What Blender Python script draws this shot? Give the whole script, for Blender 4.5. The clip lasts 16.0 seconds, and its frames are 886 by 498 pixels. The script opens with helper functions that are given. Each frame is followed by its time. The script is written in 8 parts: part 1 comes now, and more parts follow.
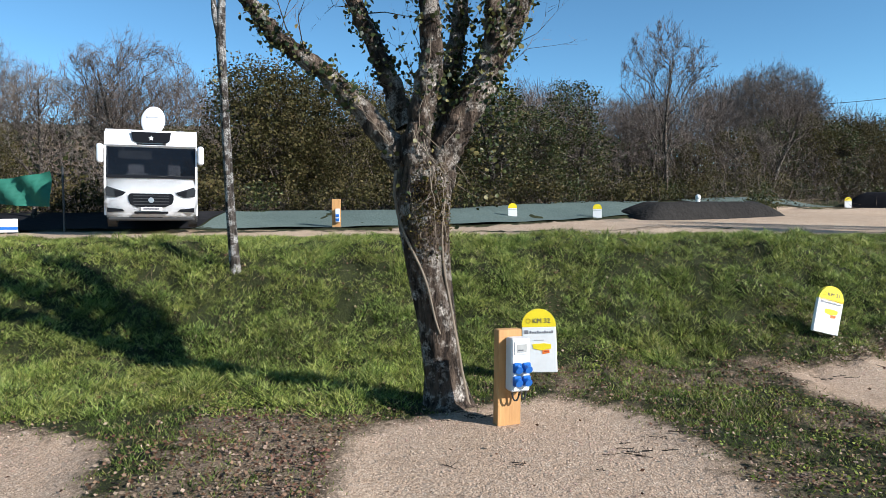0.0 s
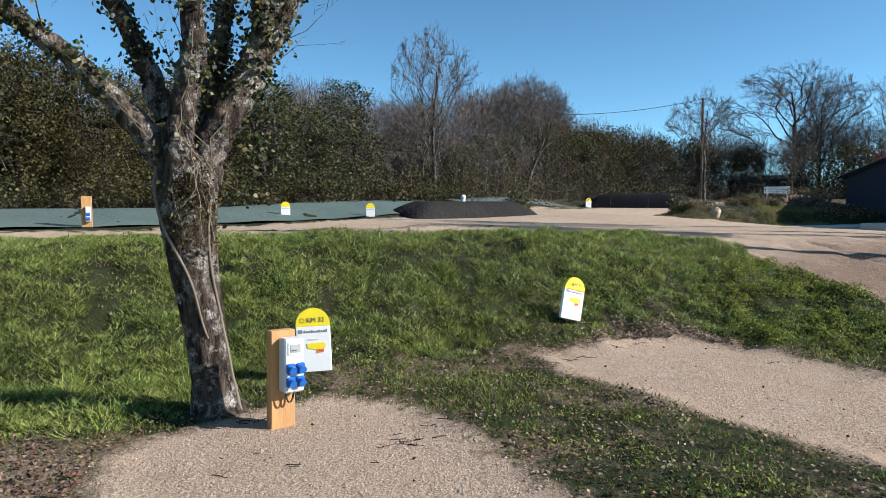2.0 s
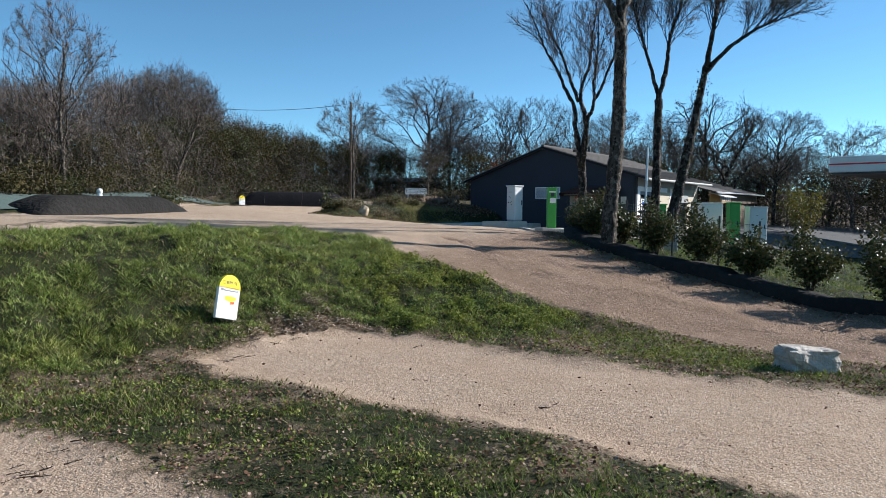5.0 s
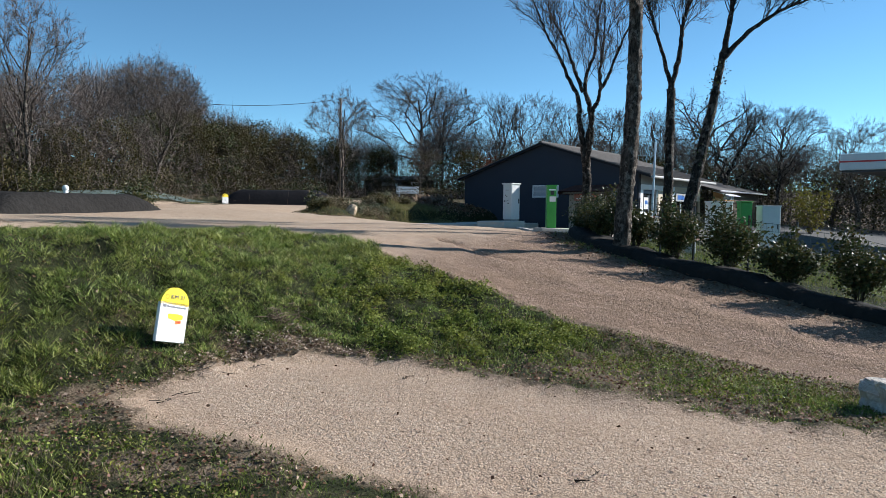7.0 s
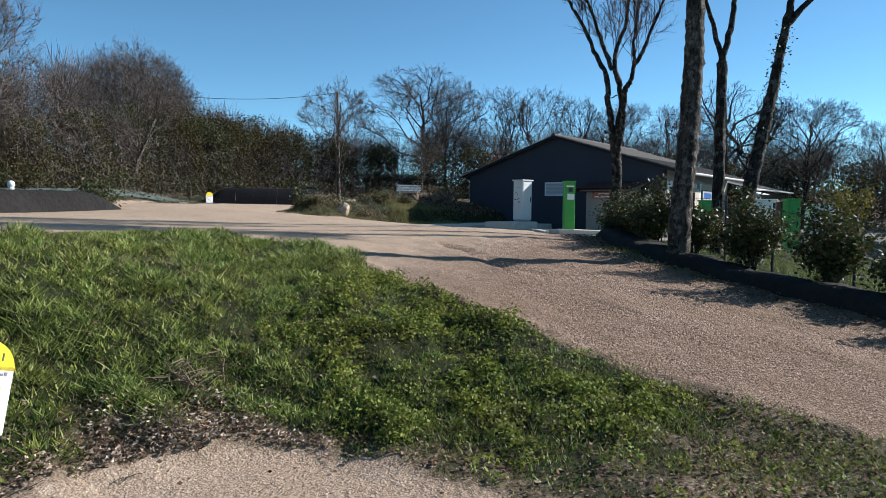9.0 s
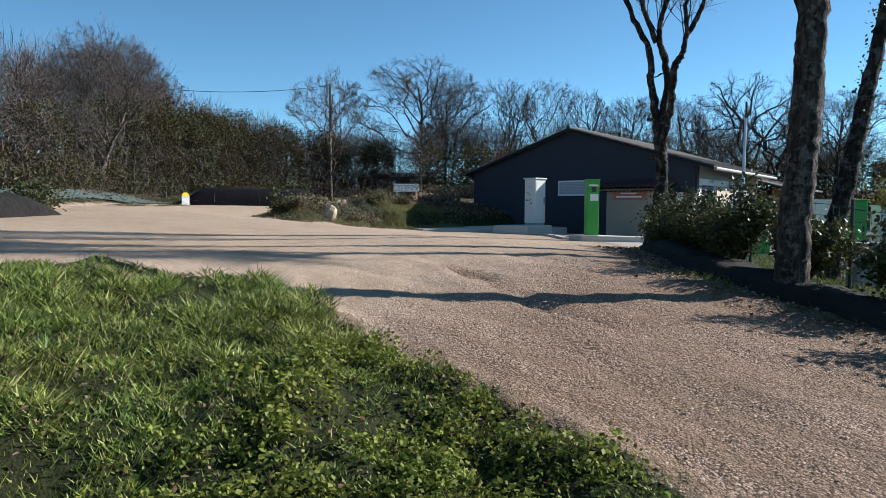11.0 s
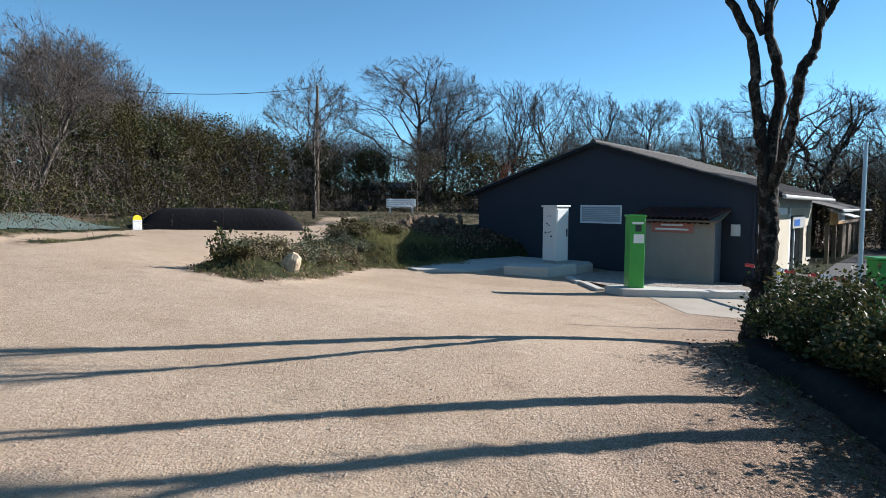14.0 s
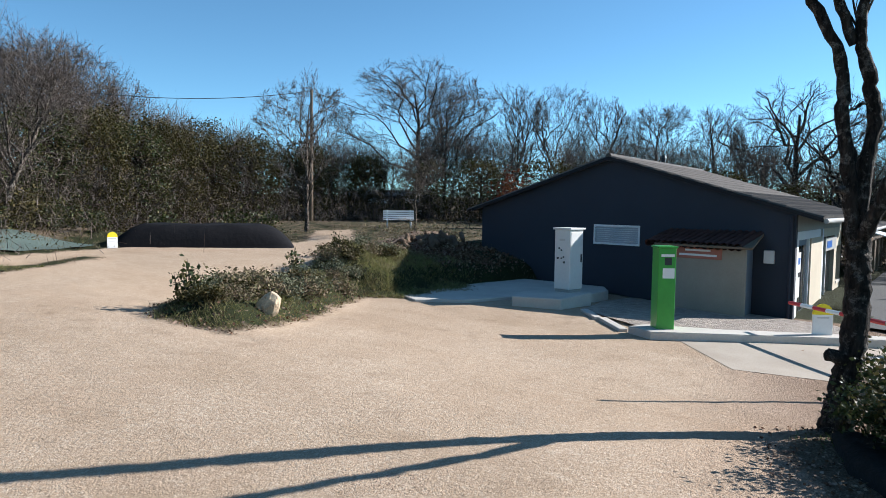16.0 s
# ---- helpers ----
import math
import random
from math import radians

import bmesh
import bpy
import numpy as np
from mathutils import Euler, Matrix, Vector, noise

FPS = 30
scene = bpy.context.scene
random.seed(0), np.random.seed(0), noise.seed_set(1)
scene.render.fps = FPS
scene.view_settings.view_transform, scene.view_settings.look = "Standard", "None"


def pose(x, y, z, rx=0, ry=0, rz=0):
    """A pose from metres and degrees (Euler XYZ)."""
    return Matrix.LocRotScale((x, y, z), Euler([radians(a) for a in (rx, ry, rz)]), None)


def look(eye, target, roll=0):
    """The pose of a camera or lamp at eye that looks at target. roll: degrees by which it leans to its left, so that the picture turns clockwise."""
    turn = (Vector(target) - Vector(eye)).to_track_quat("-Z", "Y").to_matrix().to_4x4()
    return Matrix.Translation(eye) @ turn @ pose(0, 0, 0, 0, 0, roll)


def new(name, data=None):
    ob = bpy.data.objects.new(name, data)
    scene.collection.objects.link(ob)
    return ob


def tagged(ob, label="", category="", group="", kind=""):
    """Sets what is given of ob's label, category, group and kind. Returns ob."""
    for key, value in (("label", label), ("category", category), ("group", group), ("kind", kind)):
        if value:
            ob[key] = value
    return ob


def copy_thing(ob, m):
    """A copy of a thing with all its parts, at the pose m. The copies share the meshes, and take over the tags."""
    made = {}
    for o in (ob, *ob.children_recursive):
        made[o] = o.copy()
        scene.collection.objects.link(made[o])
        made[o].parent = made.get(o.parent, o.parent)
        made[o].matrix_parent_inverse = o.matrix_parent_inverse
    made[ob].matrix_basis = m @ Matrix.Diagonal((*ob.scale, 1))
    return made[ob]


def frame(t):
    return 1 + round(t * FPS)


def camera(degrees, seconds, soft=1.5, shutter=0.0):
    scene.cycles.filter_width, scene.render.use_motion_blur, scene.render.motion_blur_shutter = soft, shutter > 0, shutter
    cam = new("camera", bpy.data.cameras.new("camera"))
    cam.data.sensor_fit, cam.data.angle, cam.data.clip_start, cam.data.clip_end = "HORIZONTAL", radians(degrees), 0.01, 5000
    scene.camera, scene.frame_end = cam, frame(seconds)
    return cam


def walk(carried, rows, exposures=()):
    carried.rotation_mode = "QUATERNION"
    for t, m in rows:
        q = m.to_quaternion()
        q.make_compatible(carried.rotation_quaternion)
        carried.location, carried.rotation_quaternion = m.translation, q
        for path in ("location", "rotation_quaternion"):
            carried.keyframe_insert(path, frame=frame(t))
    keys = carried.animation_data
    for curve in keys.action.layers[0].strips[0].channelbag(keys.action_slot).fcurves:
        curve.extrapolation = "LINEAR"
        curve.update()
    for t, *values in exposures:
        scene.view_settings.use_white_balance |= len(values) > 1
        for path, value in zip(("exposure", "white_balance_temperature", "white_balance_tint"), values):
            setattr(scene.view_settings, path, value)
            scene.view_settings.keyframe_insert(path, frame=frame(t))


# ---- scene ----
cam = camera(64.3, 16.0, soft=0.85)
PATH = [
    (0, (-0.047, 0.012, 1.993), (-0.041, 2.009, 1.881), -0.42),
    (0.5, (-0.034, 0.007, 1.998), (0.115, 1.998, 1.885), -0.35),
    (1, (-0.023, -0.002, 2.000), (0.294, 1.969, 1.884), -0.35),
    (1.5, (-0.022, -0.010, 2.001), (0.427, 1.935, 1.883), -0.30),
    (2, (-0.028, -0.016, 1.993), (0.600, 1.879, 1.874), -0.22),
    (2.5, (-0.037, -0.026, 1.992), (0.730, 1.817, 1.872), -0.10),
    (3, (-0.048, -0.037, 1.987), (0.911, 1.714, 1.866), 0.06),
    (3.5, (-0.058, -0.026, 1.981), (1.056, 1.631, 1.860), 0.15),
    (4, (-0.059, -0.022, 1.972), (1.247, 1.488, 1.852), 0.34),
    (4.5, (-0.064, -0.012, 1.957), (1.355, 1.392, 1.838), 0.44),
    (7, (1.359, 1.459, 1.914), (2.809, 2.832, 1.792), 0.58),
    (7.5, (1.833, 1.921, 1.892), (3.282, 3.294, 1.770), 0.58),
    (8, (2.519, 2.595, 1.870), (3.966, 3.969, 1.749), 0.55),
    (8.5, (3.092, 3.173, 1.857), (4.539, 4.549, 1.736), 0.53),
    (9, (3.876, 3.930, 1.836), (5.321, 5.308, 1.716), 0.52),
    (11.5, (7.200, 7.368, 2.121), (8.649, 8.741, 1.995), 0.35),
    (12, (7.965, 8.077, 2.366), (9.414, 9.449, 2.239), 0.38),
    (12.5, (8.577, 8.634, 2.553), (10.027, 10.006, 2.425), 0.32),
    (13, (9.322, 9.349, 2.753), (10.772, 10.720, 2.626), 0.41),
    (13.5, (9.860, 9.852, 2.901), (11.310, 11.224, 2.773), 0.46),
    (14, (10.492, 10.478, 3.108), (11.942, 11.850, 2.981), 0.56),
    (14.5, (10.913, 10.894, 3.274), (12.364, 12.265, 3.148), 0.63),
    (15, (11.433, 11.437, 3.467), (12.886, 12.805, 3.341), 0.71),
    (15.5, (11.763, 11.794, 3.609), (13.216, 13.162, 3.484), 0.76),
    (16, (12.113, 12.137, 3.744), (13.566, 13.506, 3.619), 0.78),
]
EXPOSURE = [(0, 0.86, 6100, 12), (4.5, 0.78, 6100, 12), (9, 0.74, 6100, 12), (12.5, 0.75, 6100, 12), (15, 0.94, 6100, 12), (16, 0.94, 6100, 12)]
walk(cam, [(t, look(eye, target, roll)) for t, eye, target, roll in PATH], EXPOSURE)

# ---------------------------------------------------------------- sky, sun
SUN_AZ, SUN_EL = radians(118.5), radians(27.0)
world = bpy.data.worlds.new("sky")
scene.world = world
world.use_nodes = True
wt = world.node_tree
sky = wt.nodes.new("ShaderNodeTexSky")
sky.sky_type = "NISHITA"
sky.sun_disc = False
sky.sun_elevation, sky.sun_rotation = SUN_EL, SUN_AZ
sky.air_density, sky.dust_density, sky.ozone_density = 0.60, 0.0, 1.6
wt.nodes["Background"].inputs["Strength"].default_value = 0.098
tint = wt.nodes.new("ShaderNodeMix")
tint.data_type, tint.blend_type = "RGBA", "MULTIPLY"
tint.inputs[0].default_value = 1.0
tint.inputs[7].default_value = (0.70, 1.0, 0.965, 1.0)
wt.links.new(sky.outputs[0], tint.inputs[6])
wt.links.new(tint.outputs[2], wt.nodes["Background"].inputs["Color"])
sun = new("sun", bpy.data.lights.new("sun", "SUN"))
sun.data.energy, sun.data.angle, sun.data.color = 5.0, radians(0.55), (1.0, 0.97, 0.91)
SUN_DIR = Vector((math.sin(SUN_AZ) * math.cos(SUN_EL), math.cos(SUN_AZ) * math.cos(SUN_EL), math.sin(SUN_EL)))
sun.matrix_world = look(SUN_DIR * 60, (0, 0, 0))


# ---------------------------------------------------------------- materials
def nodes_of(name):
    m = bpy.data.materials.new(name)
    m.use_nodes = True
    return m, m.node_tree, m.node_tree.nodes["Principled BSDF"]


def mixed(t, fac, a, b, mode="MIX"):
    n = t.nodes.new("ShaderNodeMix")
    n.data_type, n.blend_type = "RGBA", mode
    for sock, v in ((n.inputs[0], fac), (n.inputs[6], a), (n.inputs[7], b)):
        if isinstance(v, bpy.types.NodeSocket):
            t.links.new(v, sock)
        else:
            sock.default_value = v if not isinstance(v, tuple) else (*v, 1) if len(v) == 3 else v
    return n.outputs[2]


def noisy(t, scale, detail=4, rough=0.55, coords="Object", low=0.3, high=0.7, stretch=None, kind="noise"):
    tc = t.nodes.new("ShaderNodeTexCoord")
    src = tc.outputs[coords]
    if stretch:
        mp = t.nodes.new("ShaderNodeMapping")
        mp.inputs["Scale"].default_value = stretch
        t.links.new(src, mp.inputs[0])
        src = mp.outputs[0]
    if kind == "voronoi":
        n = t.nodes.new("ShaderNodeTexVoronoi")
        n.inputs["Scale"].default_value = scale
        t.links.new(src, n.inputs["Vector"])
        return n
    n = t.nodes.new("ShaderNodeTexNoise")
    n.inputs["Scale"].default_value, n.inputs["Detail"].default_value, n.inputs["Roughness"].default_value = scale, detail, rough
    t.links.new(src, n.inputs["Vector"])
    r = t.nodes.new("ShaderNodeMapRange")
    r.inputs[1].default_value, r.inputs[2].default_value = low, high
    t.links.new(n.outputs[0], r.inputs[0])
    return r.outputs[0]


def math_node(t, op, a, b=None):
    n = t.nodes.new("ShaderNodeMath")
    n.operation = op
    for sock, v in zip(n.inputs, (a, b)):
        if v is None:
            continue
        if isinstance(v, bpy.types.NodeSocket):
            t.links.new(v, sock)
        else:
            sock.default_value = v
    return n.outputs[0]


def bumped(t, p, height, strength=0.3, distance=0.01):
    b = t.nodes.new("ShaderNodeBump")
    b.inputs["Strength"].default_value, b.inputs["Distance"].default_value = strength, distance
    t.links.new(height, b.inputs["Height"])
    t.links.new(b.outputs[0], p.inputs["Normal"])


def plain(name, a, b=None, rough=0.6, metal=0.0, grain=30, stain=1.5, bump=0.15, dist=0.004, stretch=None, vary=0.0, spec=0.5):
    """Two-scale varied surface between colours a and b."""
    m, t, p = nodes_of(name)
    b = b or tuple(c * 0.8 for c in a)
    n1 = noisy(t, grain, 4, stretch=stretch)
    n2 = noisy(t, stain, 3, stretch=stretch)
    f = math_node(t, "ADD", math_node(t, "MULTIPLY", n1, 0.45), math_node(t, "MULTIPLY", n2, 0.55))
    col = mixed(t, f, a, b)
    if vary:
        info = t.nodes.new("ShaderNodeObjectInfo")
        hsv = t.nodes.new("ShaderNodeHueSaturation")
        r = t.nodes.new("ShaderNodeMapRange")
        r.inputs[3].default_value, r.inputs[4].default_value = 1 - vary, 1 + vary
        t.links.new(info.outputs["Random"], r.inputs[0])
        t.links.new(r.outputs[0], hsv.inputs["Value"])
        t.links.new(col, hsv.inputs["Color"])
        col = hsv.outputs[0]
    t.links.new(col, p.inputs["Base Color"])
    p.inputs["Roughness"].default_value, p.inputs["Metallic"].default_value = rough, metal
    p.inputs["Specular IOR Level"].default_value = spec
    if bump:
        bumped(t, p, n1, bump, dist)
    return m


def islands(name, cols, rough=0.6, trans=0.0, spec=0.3):
    """Colour picked per loose piece: leaves, blades, stones."""
    m, t, p = nodes_of(name)
    g = t.nodes.new("ShaderNodeNewGeometry")
    ramp = t.nodes.new("ShaderNodeValToRGB")
    e = ramp.color_ramp.elements
    while len(e) < len(cols):
        e.new(0.5)
    for i, c in enumerate(cols):
        e[i].position, e[i].color = i / max(1, len(cols) - 1), (*c, 1)
    t.links.new(g.outputs["Random Per Island"], ramp.inputs[0])
    big = noisy(t, 0.35, 3, low=0.25, high=0.75)
    col = mixed(t, math_node(t, "MULTIPLY", big, 0.35), ramp.outputs[0], tuple(c * 0.55 for c in cols[0]))
    mid = noisy(t, 3.1, 4, 0.65, low=0.3, high=0.7)
    hsv = t.nodes.new("ShaderNodeHueSaturation")
    hr, vr = t.nodes.new("ShaderNodeMapRange"), t.nodes.new("ShaderNodeMapRange")
    hr.inputs[3].default_value, hr.inputs[4].default_value = 0.468, 0.508
    vr.inputs[3].default_value, vr.inputs[4].default_value = 1.3, 0.65
    t.links.new(noisy(t, 1.3, 3, 0.6, low=0.3, high=0.7), hr.inputs[0])
    t.links.new(mid, vr.inputs[0])
    t.links.new(hr.outputs[0], hsv.inputs["Hue"])
    t.links.new(vr.outputs[0], hsv.inputs["Value"])
    t.links.new(col, hsv.inputs["Color"])
    col = hsv.outputs[0]
    t.links.new(col, p.inputs["Base Color"])
    p.inputs["Roughness"].default_value = rough
    p.inputs["Specular IOR Level"].default_value = spec
    if trans:
        tr = t.nodes.new("ShaderNodeBsdfTranslucent")
        t.links.new(col, tr.inputs[0])
        mx = t.nodes.new("ShaderNodeMixShader")
        mx.inputs[0].default_value = trans
        t.links.new(p.outputs[0], mx.inputs[1])
        t.links.new(tr.outputs[0], mx.inputs[2])
        t.links.new(mx.outputs[0], t.nodes["Material Output"].inputs[0])
    return m


def bark(name, a, b, lichen, scale=8.0, lich=0.25):
    m, t, p = nodes_of(name)
    n1 = noisy(t, scale, 8, 0.7, stretch=(1, 1, 0.25), low=0.4, high=0.62)
    n2 = noisy(t, scale * 0.45, 6, 0.7, low=0.60 - lich * 0.16, high=0.64 - lich * 0.08)
    n3 = noisy(t, scale * 4, 4, 0.7, low=0.35, high=0.6)
    col = mixed(t, n1, a, b)
    col = mixed(t, math_node(t, "MULTIPLY", math_node(t, "MULTIPLY", n2, n3), 0.85), col, lichen)
    t.links.new(col, p.inputs["Base Color"])
    p.inputs["Roughness"].default_value = 0.92
    p.inputs["Specular IOR Level"].default_value = 0.2
    bumped(t, p, n1, 1.0, 0.05)
    return m


def ground_material():
    """Grass, earth and gravel on one sheet; the sheet carries how deep a spot lies inside the gravel and how bare the soil is."""
    m, t, p = nodes_of("ground")
    at = t.nodes.new("ShaderNodeAttribute")
    at.attribute_name = "gravel"
    bare = t.nodes.new("ShaderNodeAttribute")
    bare.attribute_name = "bare"
    edge = math_node(t, "ADD", math_node(t, "MULTIPLY", math_node(t, "SUBTRACT", noisy(t, 2.6, 5, 0.65, low=0, high=1), 0.5), 0.75), at.outputs["Fac"])
    edge = math_node(t, "ADD", math_node(t, "MULTIPLY", math_node(t, "SUBTRACT", noisy(t, 14, 3, 0.6, low=0, high=1), 0.5), 0.35), edge)
    r = t.nodes.new("ShaderNodeMapRange")
    r.inputs[1].default_value, r.inputs[2].default_value = -0.12, 0.1
    t.links.new(edge, r.inputs[0])
    gravel_f = r.outputs[0]
    # gravel: single stones
    vor = noisy(t, 55, kind="voronoi")
    vor2 = noisy(t, 24, kind="voronoi")
    ramp = t.nodes.new("ShaderNodeValToRGB")
    e = ramp.color_ramp.elements
    for _ in range(2):
        e.new(0.5)
    for i, c in enumerate(((0.36, 0.257, 0.172), (0.445, 0.328, 0.226), (0.51, 0.387, 0.276), (0.575, 0.465, 0.352))):
        e[i].position, e[i].color = (0.0, 0.35, 0.7, 1.0)[i], (*c, 1)
    sep = t.nodes.new("ShaderNodeSeparateColor")
    t.links.new(vor.outputs["Color"], sep.inputs[0])
    t.links.new(sep.outputs[0], ramp.inputs[0])
    g = mixed(t, math_node(t, "MULTIPLY", noisy(t, 0.45, 5, 0.6), 0.7), ramp.outputs[0], (0.41, 0.29, 0.192))
    g = mixed(t, math_node(t, "MULTIPLY", noisy(t, 0.55, 6, 0.7, low=0.48, high=0.72, stretch=(1.0, 0.45, 1.0)), 0.5), g, (0.30, 0.205, 0.125))
    g = mixed(t, math_node(t, "MULTIPLY", noisy(t, 7.5, 4, 0.7, low=0.56, high=0.7), 0.35), g, (0.66, 0.545, 0.42))
    g = mixed(t, math_node(t, "MULTIPLY", noisy(t, 1.7, 5, 0.65, low=0.55, high=0.8), 0.6), g, (0.24, 0.165, 0.105))
    # gaps between the stones: dirt and occlusion shade painted as one dark colour
    gap_shade = t.nodes.new("ShaderNodeMapRange")
    gap_shade.inputs[1].default_value, gap_shade.inputs[2].default_value = 0.36, 0.68
    t.links.new(vor.outputs["Distance"], gap_shade.inputs[0])
    # coarser, browner stone on the ramp and the pads
    co = t.nodes.new("ShaderNodeAttribute")
    co.attribute_name = "coarse"
    brown = mixed(t, sep.outputs[1], (0.21, 0.122, 0.08), (0.73, 0.51, 0.375))
    brown = mixed(t, math_node(t, "MULTIPLY", noisy(t, 0.8, 6, 0.7, low=0.35, high=0.7), 0.6), brown, (0.22, 0.145, 0.095))
    g = mixed(t, math_node(t, "MULTIPLY", co.outputs["Fac"], 0.8), g, brown)
    # darken the stone gaps, shade included, more where coarse
    g = mixed(t, math_node(t, "MULTIPLY", gap_shade.outputs[0], math_node(t, "ADD", math_node(t, "MULTIPLY", co.outputs["Fac"], 0.75), 0.15)), g, (0.085, 0.055, 0.036))
    worn = math_node(t, "MULTIPLY", math_node(t, "MAXIMUM", math_node(t, "SUBTRACT", co.outputs["Fac"], 0.45), 0.0), noisy(t, 1.5, 6, 0.7, low=0.36, high=0.62, stretch=(1.7, 0.4, 1.0)))
    g = mixed(t, math_node(t, "MULTIPLY", worn, 1.25), g, (0.225, 0.145, 0.09))
    # earth with moss and dry litter
    soil = mixed(t, noisy(t, 9, 6, 0.7), (0.075, 0.052, 0.033), (0.17, 0.122, 0.08))
    soil = mixed(t, noisy(t, 38, 3, 0.6, low=0.5, high=0.62), soil, (0.24, 0.18, 0.122))
    # turf is near black: the shade down between the blades is in its colour
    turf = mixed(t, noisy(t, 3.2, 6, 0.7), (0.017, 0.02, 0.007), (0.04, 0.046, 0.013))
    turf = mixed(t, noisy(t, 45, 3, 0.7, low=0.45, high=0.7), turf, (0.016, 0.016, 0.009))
    f = math_node(t, "ADD", bare.outputs["Fac"], math_node(t, "MULTIPLY", math_node(t, "SUBTRACT", noisy(t, 1.9, 6, 0.7, low=0.2, high=0.8), 0.5), 1.0))
    rr = t.nodes.new("ShaderNodeMapRange")
    rr.inputs[1].default_value, rr.inputs[2].default_value = 0.35, 0.65
    t.links.new(f, rr.inputs[0])
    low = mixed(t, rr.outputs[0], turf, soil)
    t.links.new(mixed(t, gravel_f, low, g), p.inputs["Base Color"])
    p.inputs["Roughness"].default_value = 0.95
    p.inputs["Specular IOR Level"].default_value = 0.15
    h = math_node(t, "ADD", math_node(t, "MULTIPLY", vor.outputs["Distance"], -0.6), math_node(t, "MULTIPLY", vor2.outputs["Distance"], -0.5))
    h = math_node(t, "ADD", h, math_node(t, "MULTIPLY", noisy(t, 12, 6, 0.7), 1.1))
    h = math_node(t, "MULTIPLY", h, math_node(t, "ADD", math_node(t, "MULTIPLY", co.outputs["Fac"], 0.52), 0.28))
    h = math_node(t, "ADD", h, math_node(t, "MULTIPLY", math_node(t, "MULTIPLY", noisy(t, 3.4, 6, 0.75, low=0, high=1), co.outputs["Fac"]), 2.2))
    bumped(t, p, h, 1.0, 0.024)
    return m


M = {}
M["ground"] = ground_material()
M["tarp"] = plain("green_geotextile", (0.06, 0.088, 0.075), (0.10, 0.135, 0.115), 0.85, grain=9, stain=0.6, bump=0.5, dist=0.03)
# fabric of the far mound; also the sheet that paints shade behind the motorhome
M["dark_tarp_or_shade"] = plain("dark_geotextile", (0.008, 0.009, 0.011), (0.016, 0.015, 0.016), 0.9, grain=5, stain=0.8, bump=0.25, dist=0.03, spec=0.08)
M["bark_main"] = bark("lichened_bark", (0.016, 0.011, 0.008), (0.165, 0.118, 0.085), (0.60, 0.53, 0.45), 11, 0.66)
M["bark_grey"] = bark("grey_bark", (0.022, 0.017, 0.013), (0.15, 0.118, 0.092), (0.40, 0.35, 0.29), 15, 0.6)
M["bark_dark"] = bark("dark_bark", (0.014, 0.011, 0.009), (0.075, 0.058, 0.046), (0.30, 0.26, 0.22), 14, 0.5)
M["berm_cloth"] = plain("faded_dark_fabric", (0.032, 0.029, 0.026), (0.016, 0.0145, 0.013), 0.95, grain=7, stain=1.1, bump=0.6, dist=0.04, spec=0.1)
M["bark_pale"] = bark("pale_bark", (0.028, 0.022, 0.018), (0.14, 0.115, 0.095), (0.72, 0.69, 0.64), 15, 0.8)
M["twig"] = plain("twigs", (0.088, 0.067, 0.056), (0.138, 0.106, 0.088), 0.9, grain=3, stain=0.4, bump=0)
M["twig_pale"] = plain("pale_twigs", (0.17, 0.14, 0.115), (0.24, 0.205, 0.175), 0.9, grain=3, stain=0.4, bump=0)
M["vine"] = plain("vine_stem", (0.20, 0.155, 0.11), (0.13, 0.10, 0.07), 0.9, grain=25, bump=0.4)
M["ivy"] = islands("ivy_leaves", ((0.012, 0.026, 0.008), (0.03, 0.05, 0.014), (0.075, 0.085, 0.022), (0.24, 0.21, 0.07)), 0.5, 0.2, 0.35)
M["laurel"] = islands("laurel_leaves", ((0.02, 0.034, 0.011), (0.042, 0.06, 0.017), (0.08, 0.09, 0.026), (0.15, 0.12, 0.045)), 0.5, 0.2, 0.25)
M["olive"] = islands("evergreen_leaves", ((0.03, 0.03, 0.01), (0.06, 0.056, 0.017), (0.088, 0.078, 0.025), (0.118, 0.096, 0.034)), 0.65, 0.2, 0.15)
M["russet"] = islands("withered_leaves", ((0.09, 0.035, 0.018), (0.17, 0.065, 0.03), (0.22, 0.10, 0.045)), 0.7, 0.2, 0.2)
M["lime"] = islands("yellowing_leaves", ((0.10, 0.11, 0.02), (0.19, 0.18, 0.03), (0.25, 0.22, 0.05)), 0.6, 0.25, 0.2)
M["grass"] = islands("grass_blades", ((0.028, 0.046, 0.008), (0.135, 0.2, 0.032), (0.295, 0.378, 0.074), (0.44, 0.445, 0.155)), 0.5, 0.2, 0.3)
M["turf"] = islands("short_turf", ((0.04, 0.066, 0.013), (0.10, 0.15, 0.026), (0.19, 0.255, 0.05), (0.27, 0.23, 0.10)), 0.6, 0.3, 0.2)
M["island"] = islands("olive_tussocks", ((0.13, 0.13, 0.045), (0.23, 0.22, 0.08), (0.33, 0.30, 0.14), (0.17, 0.2, 0.055)), 0.7, 0.3, 0.15)
M["ink_mid"] = plain("grey_print", (0.22, 0.22, 0.23), (0.18, 0.18, 0.19), 0.6, bump=0)
M["shutter"] = plain("grey_shutter", (0.42, 0.43, 0.45), (0.36, 0.37, 0.39), 0.5, bump=0.03)
M["straw"] = islands("dry_grass", ((0.16, 0.125, 0.07), (0.25, 0.20, 0.12), (0.10, 0.12, 0.04)), 0.7, 0.2, 0.2)
